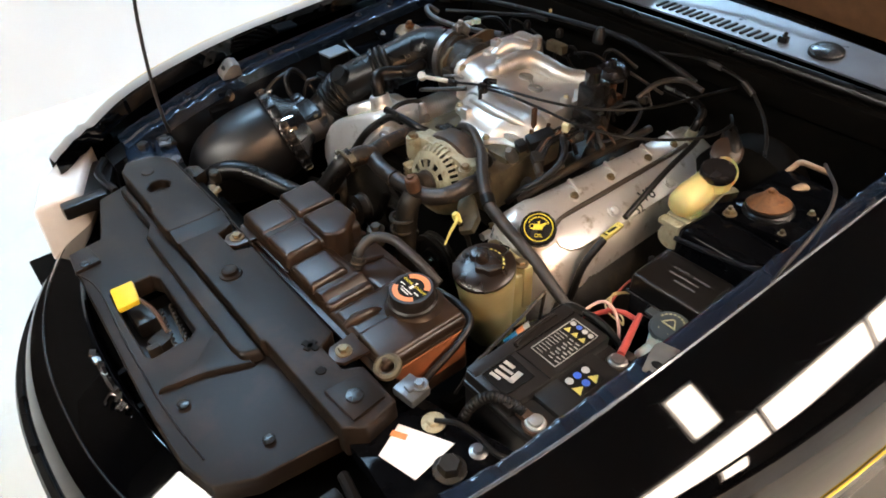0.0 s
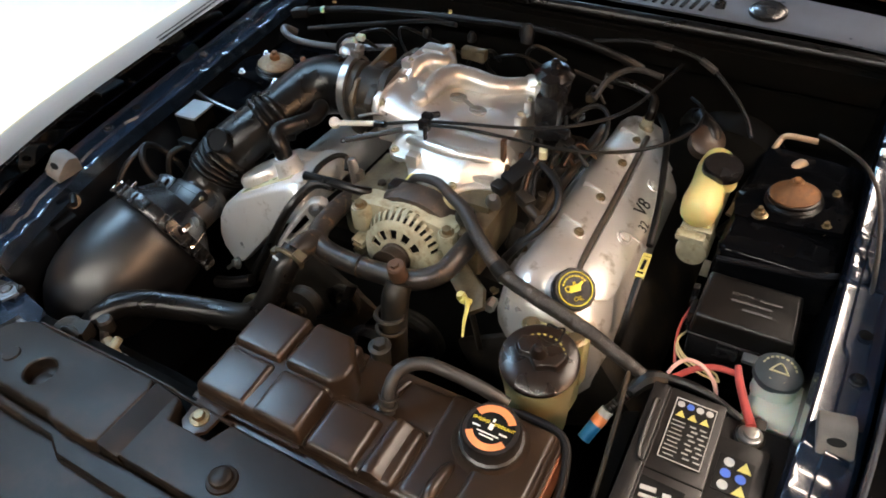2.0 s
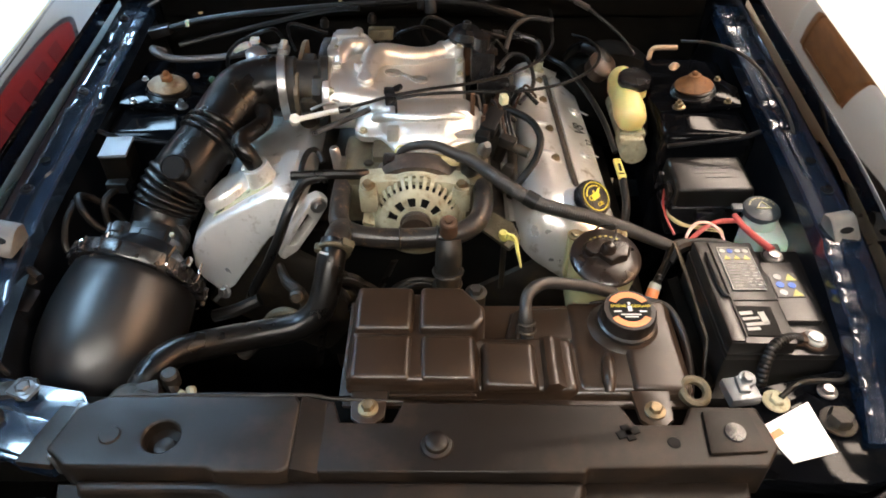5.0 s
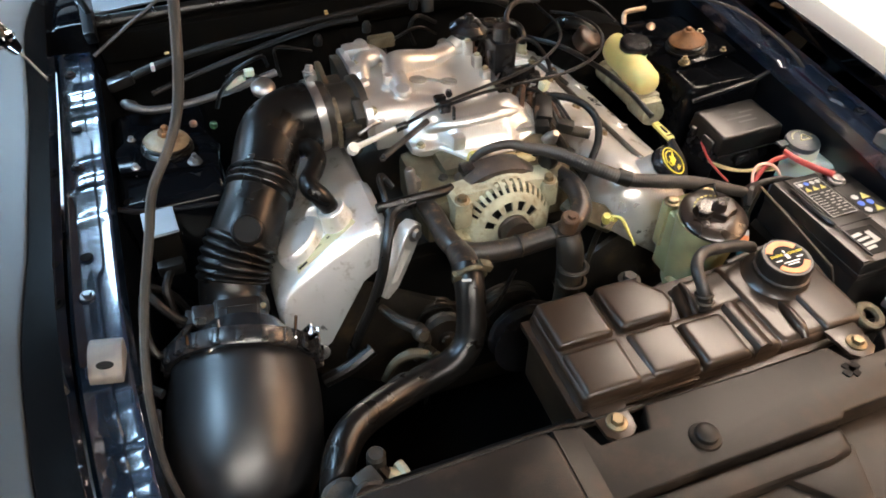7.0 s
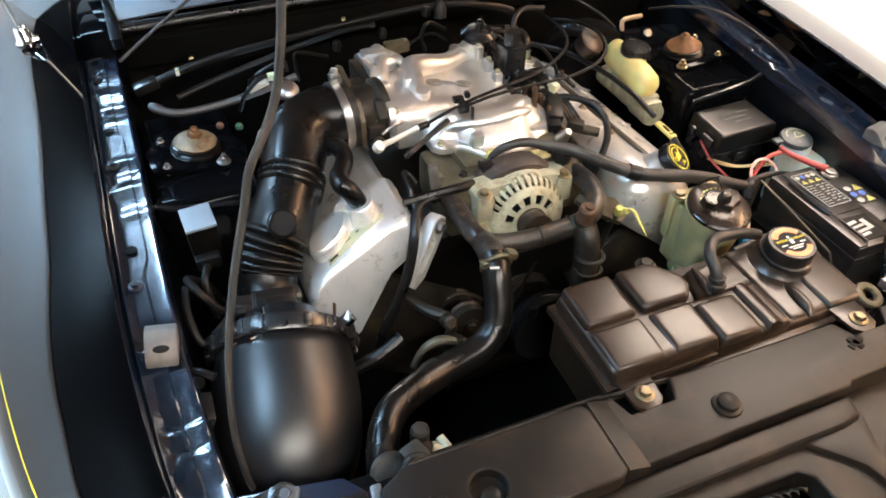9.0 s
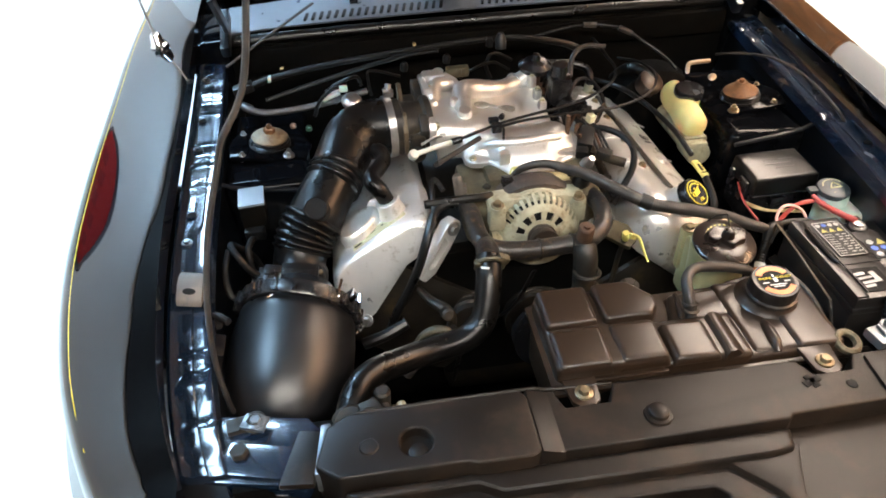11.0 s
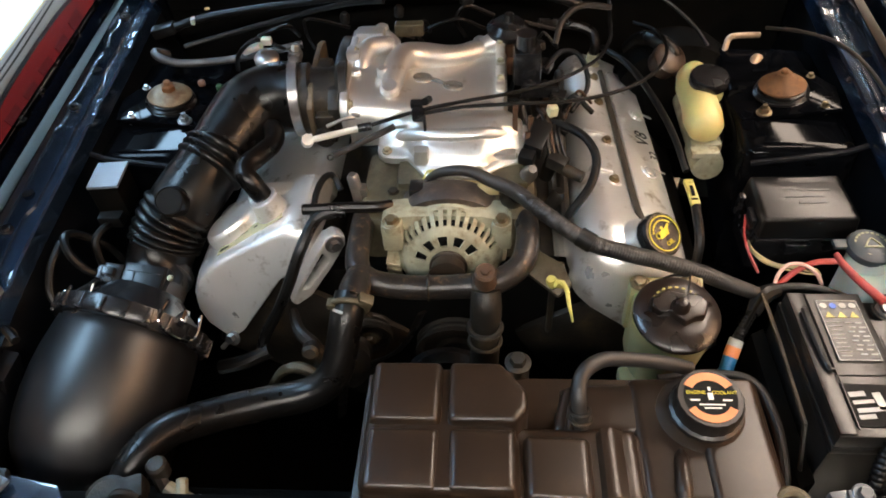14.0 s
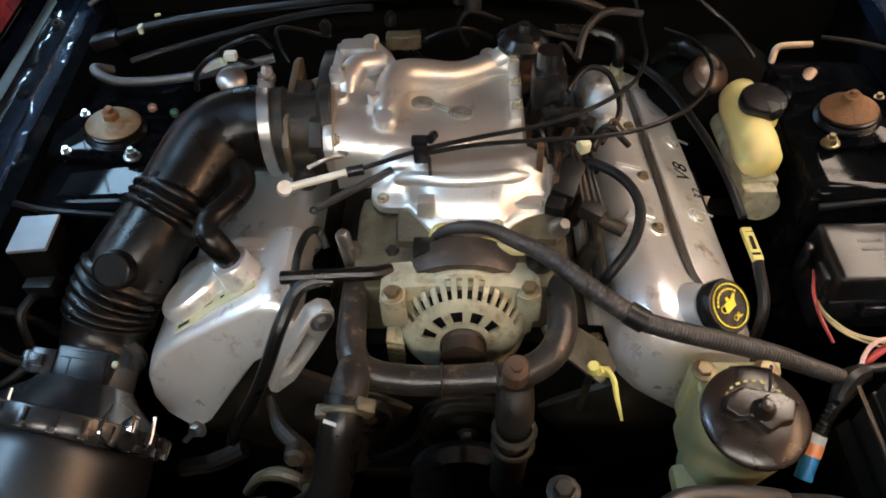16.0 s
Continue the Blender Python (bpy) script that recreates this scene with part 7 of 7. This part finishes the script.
part("cable", tube([(-0.14, 0.615, 0.883), (-0.065, 0.632, 0.897), (0.0, 0.645, 0.903), (0.08, 0.665, 0.905), (0.15, 0.70, 0.905), (0.205, 0.75, 0.905), (0.235, 0.82, 0.90), (0.245, 0.90, 0.89), (0.255, 0.99, 0.88), (0.26, 1.05, 0.87)], 0.003, 8, 8), CABLE, throttle, "black cable")
part("cable", tube([(-0.065, 0.63, 0.892), (0.0, 0.638, 0.898), (0.08, 0.645, 0.898), (0.17, 0.66, 0.892), (0.25, 0.70, 0.886), (0.305, 0.76, 0.88), (0.335, 0.84, 0.87), (0.33, 0.92, 0.86), (0.30, 0.97, 0.85)], 0.003, 8, 8), CABLE, throttle, "black cable")
part("second_rod", join(tube([(-0.188, 0.568, 0.865), (-0.14, 0.592, 0.875), (-0.10, 0.612, 0.884)], 0.005, 8), ring((-0.192, 0.565, 0.864), (0.2, -0.3, 1), 0.004, 0.0015, 12, 6)), GREYHOSE, throttle, "grey cable end")
part("cable_bracket", join(box((-0.065, 0.628, 0.893), (0.02, 0.014, 0.02), 0.004), box((-0.055, 0.612, 0.87), (0.004, 0.008, 0.06), 0.001), box((-0.068, 0.645, 0.90), (0.02, 0.014, 0.01), 0.003), tube([(-0.055, 0.635, 0.91), (-0.05, 0.65, 0.905)], 0.006, 8)), SMOOTHP, throttle, "black cable bracket")
part("clip", box((0.078, 0.635, 0.865), (0.008, 0.01, 0.07), 0.002), RUST, throttle, "thin rusty stay")

loom = thing("main_wiring_loom", (0.1, 0.5, 0.85), "thick corrugated black wiring loom across the engine", "wiring loom")
part("main_trunk", tube([(-0.05, 0.545, 0.835), (-0.035, 0.543, 0.85), (-0.01, 0.538, 0.86), (0.015, 0.533, 0.861), (0.042, 0.52, 0.856), (0.078, 0.5, 0.851), (0.12, 0.464, 0.84), (0.172, 0.432, 0.823), (0.22, 0.42, 0.814), (0.27, 0.414, 0.803), (0.32, 0.409, 0.787), (0.36, 0.404, 0.771), (0.40, 0.399, 0.756)], [0.006, 0.007, 0.0075, 0.008, 0.009, 0.0105, 0.011, 0.011, 0.011, 0.011, 0.011, 0.010, 0.009], 12, 8, (0.3, 0.98, 110, 0.0006)), GREYHOSE, loom, "ribbed grey-black conduit", 60)
part("branch", tube([(0.08, 0.497, 0.85), (0.06, 0.515, 0.845), (0.045, 0.527, 0.835)], 0.004, 8), CABLE, loom)
part("tape", tube([(0.16, 0.439, 0.827), (0.178, 0.429, 0.8215)], 0.0135, 12), CABLE, loom)
coilw = thing("coil_wiring", (0.12, 0.62, 0.85), "black wires and plugs beside the cam cover", "wiring")
part("loop", tube([(0.12, 0.66, 0.845), (0.145, 0.645, 0.86), (0.18, 0.615, 0.858), (0.195, 0.58, 0.845), (0.185, 0.545, 0.825), (0.16, 0.52, 0.80), (0.14, 0.51, 0.77)], 0.0065, 10, 8), CABLE, coilw, "looped black wire")
part("plug", join(box((0.112, 0.62, 0.852), (0.03, 0.055, 0.026), 0.005, (12, 10, -20)), box((0.095, 0.585, 0.845), (0.024, 0.02, 0.018), 0.004, (10, 0, -20))), CABLE, coilw, "dark grey plug")
part("plug", join(box((0.14, 0.585, 0.835), (0.03, 0.022, 0.02), 0.004, (0, 10, -30)), lathe([(0.009, 0), (0.009, 0.03)], (0.15, 0.575, 0.83), (0.8, -0.5, -0.1), 12)), IRON, coilw, "black plug")
part("pale_clip", box((0.135, 0.665, 0.872), (0.014, 0.016, 0.018), 0.003, (10, 0, 20)), mat("pale_clip", (0.65, 0.62, 0.4), 0.45, var=0.1), coilw, "pale plastic clip")
for k in range(4):
    part("thin_wire", tube([(0.115 + 0.008 * k, 0.70, 0.85), (0.12 + 0.009 * k, 0.66, 0.865 - 0.004 * k), (0.125 + 0.006 * k, 0.62, 0.86), (0.13 + 0.008 * k, 0.58, 0.835)], 0.0028, 6), RUST if k == 1 else CABLE, coilw)
part("fuel_rail", join(tube([(0.15, 0.52, 0.775), (0.155, 0.7, 0.785), (0.165, 0.9, 0.79)], 0.009, 10), *[lathe([(0.011, -0.04), (0.012, 0.0), (0.008, 0.012)], (0.14, y, 0.79), (0.3, 0, 1), 12) for y in (0.56, 0.65, 0.74, 0.83)]), IRON, coilw, "grimy fuel rail")
part("fitting", lathe([(0.012, -0.02), (0.012, 0.0), (0.009, 0.008), (0.006, 0.018)], (0.098, 0.555, 0.84), (0.2, -0.5, 0.8), 14), STEEL, coilw)

dipc = thing("transmission_dipstick", (0.34, 0.56, 0.72), "dipstick with a yellow tag on a black tube", "dipstick")
part("tube", tube([(0.25, 0.97, 0.80), (0.285, 0.88, 0.815), (0.31, 0.77, 0.82), (0.328, 0.68, 0.812), (0.338, 0.61, 0.795)], 0.0055, 10, 8), CABLE, dipc, "black tube")
part("yellow_tag", box((0.341, 0.573, 0.785), (0.014, 0.052, 0.007), 0.002, (4, 0, 3)), DIPY, dipc, "yellow tag with black marks")
part("mark", join(box((0.341, 0.573, 0.789), (0.005, 0.022, 0.001), 0), box((0.341, 0.555, 0.7885), (0.01, 0.003, 0.001), 0), box((0.341, 0.592, 0.7893), (0.01, 0.003, 0.001), 0)), INKK, dipc)
part("lower_tube", tube([(0.343, 0.55, 0.78), (0.345, 0.5, 0.75), (0.34, 0.48, 0.68)], 0.007, 10), CABLE, dipc)
dip = thing("oil_dipstick", (0.125, 0.395, 0.76), "yellow oil dipstick handle with a pale tie", "dipstick")
part("handle", join(lathe([(0.006, 0), (0.0075, 0.006), (0.0075, 0.015), (0.0055, 0.02)], (0.126, 0.40, 0.772), (-0.2, -0.3, 1), 14), box((0.134, 0.392, 0.783), (0.016, 0.009, 0.009), 0.002, (0, 30, 20)), tube([(0.13, 0.395, 0.785), (0.141, 0.382, 0.788), (0.145, 0.364, 0.775), (0.150, 0.347, 0.758)], [0.003, 0.0032, 0.0028, 0.0016], 8)), DIPY, dip, "yellow plastic handle")
part("tube", tube([(0.126, 0.402, 0.77), (0.128, 0.42, 0.72), (0.13, 0.44, 0.62)], 0.005, 8), IRON, dip)

bl = thing("firewall_loom", (-0.2, 0.98, 0.9), "black wiring loom along the firewall", "wiring loom")
part("trunk", tube([(-0.58, 0.945, 0.866), (-0.5, 0.955, 0.885), (-0.4, 0.965, 0.897), (-0.25, 0.97, 0.91), (-0.1, 0.972, 0.92), (0.0, 0.97, 0.925), (0.08, 0.965, 0.92), (0.16, 0.97, 0.90), (0.2, 0.98, 0.88)], [0.008, 0.0075, 0.007, 0.0065, 0.0065, 0.0065, 0.007, 0.008, 0.009], 10, 8), CABLE, bl, "taped loom")
part("end_plug", box((-0.57, 0.945, 0.87), (0.045, 0.026, 0.02), 0.005, (0, -12, 6)), BOXP, bl, "dark grey connector")
part("end_clip", box((-0.51, 0.948, 0.886), (0.007, 0.014, 0.012), 0.002), WASHP, bl, "pale clip")
part("branch", tube([(-0.52, 0.9, 0.86), (-0.45, 0.925, 0.868), (-0.3, 0.935, 0.90), (-0.2, 0.9, 0.935), (-0.14, 0.885, 0.945)], 0.005, 8), CABLE, bl)
part("relief", join(tube([(-0.395, 0.86, 0.87), (-0.36, 0.855, 0.885)], 0.007, 10), box((-0.35, 0.86, 0.89), (0.018, 0.014, 0.012), 0.003)), WASHP, bl, "pale plug")
for c, d in (((-0.48, 0.955, 0.905), (0.014, 0.008, 0.006)), ((-0.185, 0.945, 0.938), (0.010, 0.010, 0.012))):
    part("yellow_clip", box(c, (d[0] * 0.6, d[1] * 0.6, d[2] * 0.6), 0.001, (0, 0, 15)), WIREO, bl)
part("boot", lathe([(0.012, 0), (0.013, 0.02), (0.006, 0.034)], (0.0, 0.9, 0.93), (0, 0.2, 1), 12), CABLE, bl)
part("right_cable", tube([(0.1, 0.985, 0.915), (0.2, 0.99, 0.93), (0.3, 0.985, 0.918), (0.36, 0.965, 0.885), (0.40, 0.93, 0.86), (0.42, 0.9, 0.84)], 0.0035, 8), CABLE, bl)
for line in ([(0.215, 0.99, 0.93), (0.245, 0.99, 0.927)], [(0.30, 0.985, 0.918), (0.33, 0.977, 0.905)]):
    part("cable_joint", tube(line, 0.0062, 10), GREYHOSE, bl, "grey cable sleeve")
hp = thing("heater_pipe", (-0.5, 0.87, 0.84), "grey bent heater pipe at the firewall", "pipe")
part("pipe", tube([(-0.555, 0.90, 0.845), (-0.567, 0.88, 0.862), (-0.555, 0.862, 0.862), (-0.52, 0.857, 0.852), (-0.45, 0.868, 0.848), (-0.38, 0.88, 0.853), (-0.30, 0.90, 0.86)], [0.007, 0.0075, 0.0075, 0.007, 0.0068, 0.0068, 0.0068], 12, 8), mat("dull_grey_pipe", (0.08, 0.08, 0.083), 0.4, 0.4, var=0.2, bump=0.05), hp, "grey coated pipe")
part("end_fitting", lathe([(0.02, 0), (0.021, 0.008), (0.017, 0.014), (0.010, 0.017)], (-0.335, 0.80, 0.885), (0.1, -0.3, 1), 24), STEEL, hp, "bright steel fitting")
part("green_cap", join(lathe([(0.006, 0), (0.0065, 0.007), (0.004, 0.010)], (-0.43, 0.795, 0.835), (0, 0, 1), 12)), mat("green_cap", (0.02, 0.06, 0.03), 0.5, var=0.2), hp, "small green cap")
part("peach_cap", lathe([(0.006, 0), (0.0065, 0.006), (0.004, 0.009)], (-0.462, 0.80, 0.842), (0, 0, 1), 12), mat("peach_cap", (0.16, 0.09, 0.06), 0.5, var=0.2), hp, "small peach cap")
bh = thing("bay_hoses", (0.37, 0.95, 0.85), "thick black hose behind the cam cover", "hose")
part("hose", tube([(0.30, 0.98, 0.79), (0.315, 0.955, 0.825), (0.335, 0.92, 0.84), (0.36, 0.9, 0.83), (0.37, 0.89, 0.80)], 0.014, 12, 8), RUBBER, bh, "bent rubber hose")
part("hose", tube([(0.15, 0.86, 0.87), (0.165, 0.90, 0.895), (0.2, 0.93, 0.905), (0.25, 0.93, 0.9)], 0.0055, 10), GREYHOSE, bh, "thin brown vacuum hose")
part("hose", tube([(0.13, 0.80, 0.86), (0.16, 0.83, 0.875), (0.19, 0.82, 0.87), (0.2, 0.77, 0.845), (0.17, 0.72, 0.83)], 0.0042, 10), CABLE, bh, "thin black hose")
solo("hood_release_cable", tube([(0.62, 0.46, 0.80), (0.625, 0.53, 0.83), (0.626, 0.6, 0.868), (0.615, 0.72, 0.89), (0.59, 0.80, 0.895), (0.55, 0.86, 0.885), (0.52, 0.92, 0.86)], 0.0032, 8, 8), GREYHOSE, "thin grey cable draped over the tower", "cable")
lc = thing("side_vent_wiring", (-0.25, 0.45, 0.72), "black hoses and brackets at the engine's front corner", "hose")
part("sensor_hose", tube([(-0.165, 0.49, 0.826), (-0.19, 0.487, 0.826), (-0.208, 0.476, 0.82), (-0.226, 0.441, 0.797), (-0.245, 0.416, 0.757), (-0.268, 0.402, 0.712), (-0.295, 0.392, 0.668), (-0.31, 0.388, 0.63)], 0.0085, 10, 8), RUBBER, lc, "black hose in front of the cam cover")
part("top_hose", tube([(-0.210, 0.472, 0.82), (-0.208, 0.51, 0.84), (-0.203, 0.55, 0.838), (-0.193, 0.566, 0.828), (-0.182, 0.55, 0.815)], 0.005, 8, 8), CABLE, lc)
part("cross_hose", tube([(-0.225, 0.49, 0.83), (-0.16, 0.492, 0.832), (-0.12, 0.495, 0.83), (-0.10, 0.505, 0.825)], 0.008, 10), RUBBER, lc)
part("low_hose", tube([(-0.36, 0.35, 0.64), (-0.32, 0.35, 0.655), (-0.28, 0.36, 0.67)], 0.011, 10), RUBBER, lc)
part("valve", join(lathe([(0.009, 0), (0.009, 0.05), (0.006, 0.055)], (-0.152, 0.535, 0.80), (-0.1, 0.05, 1), 12), box((-0.15, 0.538, 0.822), (0.02, 0.016, 0.02), 0.003)), STEEL, lc, "small steel valve")
part("bracket", join(tube([(-0.25, 0.41, 0.70), (-0.232, 0.37, 0.705), (-0.21, 0.35, 0.70), (-0.2, 0.345, 0.675), (-0.215, 0.34, 0.64)], [0.007, 0.009, 0.011, 0.009, 0.008], 10), lathe([(0.012, 0), (0.012, 0.016), (0.008, 0.02)], (-0.21, 0.345, 0.70), (0.1, -0.9, 0.4), 14), lathe([(0.006, 0), (0.006, 0.03)], (-0.2, 0.335, 0.668), (0.1, -0.8, 0.5), 10)), IRON, lc, "oily bent bracket with studs")
part("tan_pipe", tube([(-0.275, 0.32, 0.64), (-0.255, 0.325, 0.668), (-0.23, 0.325, 0.678), (-0.205, 0.318, 0.672), (-0.19, 0.31, 0.65)], [0.006, 0.007, 0.009, 0.008, 0.006], 10), mat("tan_stained_steel", (0.07, 0.058, 0.036), 0.5, 0.4, var=0.4, bump=0.3), lc, "tan stained pipe")
part("stud", bolt((-0.198, 0.314, 0.675), (0.3, -0.7, 0.6), 0.006, 0.02), ZINC, lc)
part("low_pipe", tube([(-0.295, 0.27, 0.64), (-0.265, 0.28, 0.67), (-0.24, 0.29, 0.665)], [0.014, 0.016, 0.014], 12), PIPE, lc, "rusty pipe bend")
fan = thing("front_pulleys", (-0.05, 0.36, 0.6), "dark belt pulleys at the engine's front", "pulley")
part("idler", join(lathe([(0.03, 0), (0.034, 0.004), (0.03, 0.008), (0.03, 0.022), (0.034, 0.026), (0.012, 0.028)], (-0.165, 0.375, 0.66), (0, -1, 0.1), 28), bolt((-0.165, 0.346, 0.663), (0, -1, 0.1), 0.009, 0.006)), IRON, fan, "belt idler pulley")
part("water_pump_pulley", join(lathe([(0.06, 0), (0.066, 0.004), (0.06, 0.008), (0.06, 0.03), (0.066, 0.034), (0.02, 0.036)], (-0.02, 0.37, 0.60), (0, -1, 0.1), 36)), SMOOTHP, fan, "water pump pulley")
part("belt", tube([(-0.05, 0.36, 0.76), (-0.09, 0.355, 0.68), (-0.17, 0.355, 0.62), (-0.2, 0.355, 0.5)], 0.009, 6, 4, None, 0.3), RUBBER, fan, "ribbed belt")
part("radiator_core", box((0.0, 0.13, 0.52), (0.8, 0.04, 0.3), 0.004), UNDER, fan, "dark radiator core")

# small hoses, rods and plugs beside and behind the intake
rw = thing("vacuum_lines", (0.13, 0.8, 0.83), "tangle of thin vacuum hoses, rods and plugs beside the intake", "hose")
rng = random.Random(21)
for k in range(14):
    x, y = rng.uniform(0.085, 0.17), rng.uniform(0.66, 0.92)
    a = rng.uniform(0, 6.28)
    l = rng.uniform(0.04, 0.09)
    p0 = Vector((x, y, rng.uniform(0.80, 0.84)))
    p3_ = p0 + Vector((l * math.cos(a) * 0.6, l * math.sin(a), rng.uniform(-0.01, 0.02)))
    mid_ = (p0 + p3_) / 2 + Vector((0, 0, rng.uniform(0.015, 0.04)))
    part("thin_hose", tube([p0, p0.lerp(mid_, 0.6) + Vector((0, 0, 0.012)), mid_, p3_.lerp(mid_, 0.4), p3_], rng.uniform(0.0022, 0.005), 8, 5), (CABLE, IRON, RUST, CABLE, GREYHOSE)[k % 5], rw)
for k in range(6):
    c = (rng.uniform(0.09, 0.16), 0.69 + 0.045 * k, rng.uniform(0.83, 0.855))
    part("plug", box(c, (rng.uniform(0.014, 0.024), rng.uniform(0.016, 0.028), rng.uniform(0.014, 0.022)), 0.003, (rng.uniform(-20, 20), rng.uniform(-20, 20), rng.uniform(-40, 40))), (SMOOTHP, CABLE, IRON)[k % 3], rw)
for x, y in ((0.092, 0.60), (0.098, 0.64)):
    part("rod", tube([(x, y, 0.79), (x + 0.003, y + 0.004, 0.835), (x + 0.004, y + 0.012, 0.87)], 0.0042, 8), RUST, rw, "rusty thin rod")
bw = thing("firewall_hoses", (-0.3, 0.92, 0.86), "thin black hoses and clips in front of the firewall", "hose")
for k in range(8):
    x = -0.42 + 0.07 * k + rng.uniform(-0.02, 0.02)
    y = rng.uniform(0.86, 0.97)
    part("thin_hose", tube([(x, y, 0.83), (x + rng.uniform(-0.02, 0.03), y - 0.015, 0.87), (x + rng.uniform(0.0, 0.06), y - 0.01, 0.895), (x + rng.uniform(0.05, 0.1), y + 0.02, 0.86)], rng.uniform(0.0022, 0.0045), 8, 6), (CABLE, RUBBER, CABLE, GREYHOSE)[k % 4], bw)
for x, y, z in ((-0.215, 0.9, 0.9), (-0.02, 0.93, 0.925), (-0.12, 0.91, 0.905)):
    part("cap", lathe([(0.008, 0), (0.009, 0.012), (0.005, 0.02)], (x, y, z), (0.1, -0.1, 1), 12), CABLE, bw)
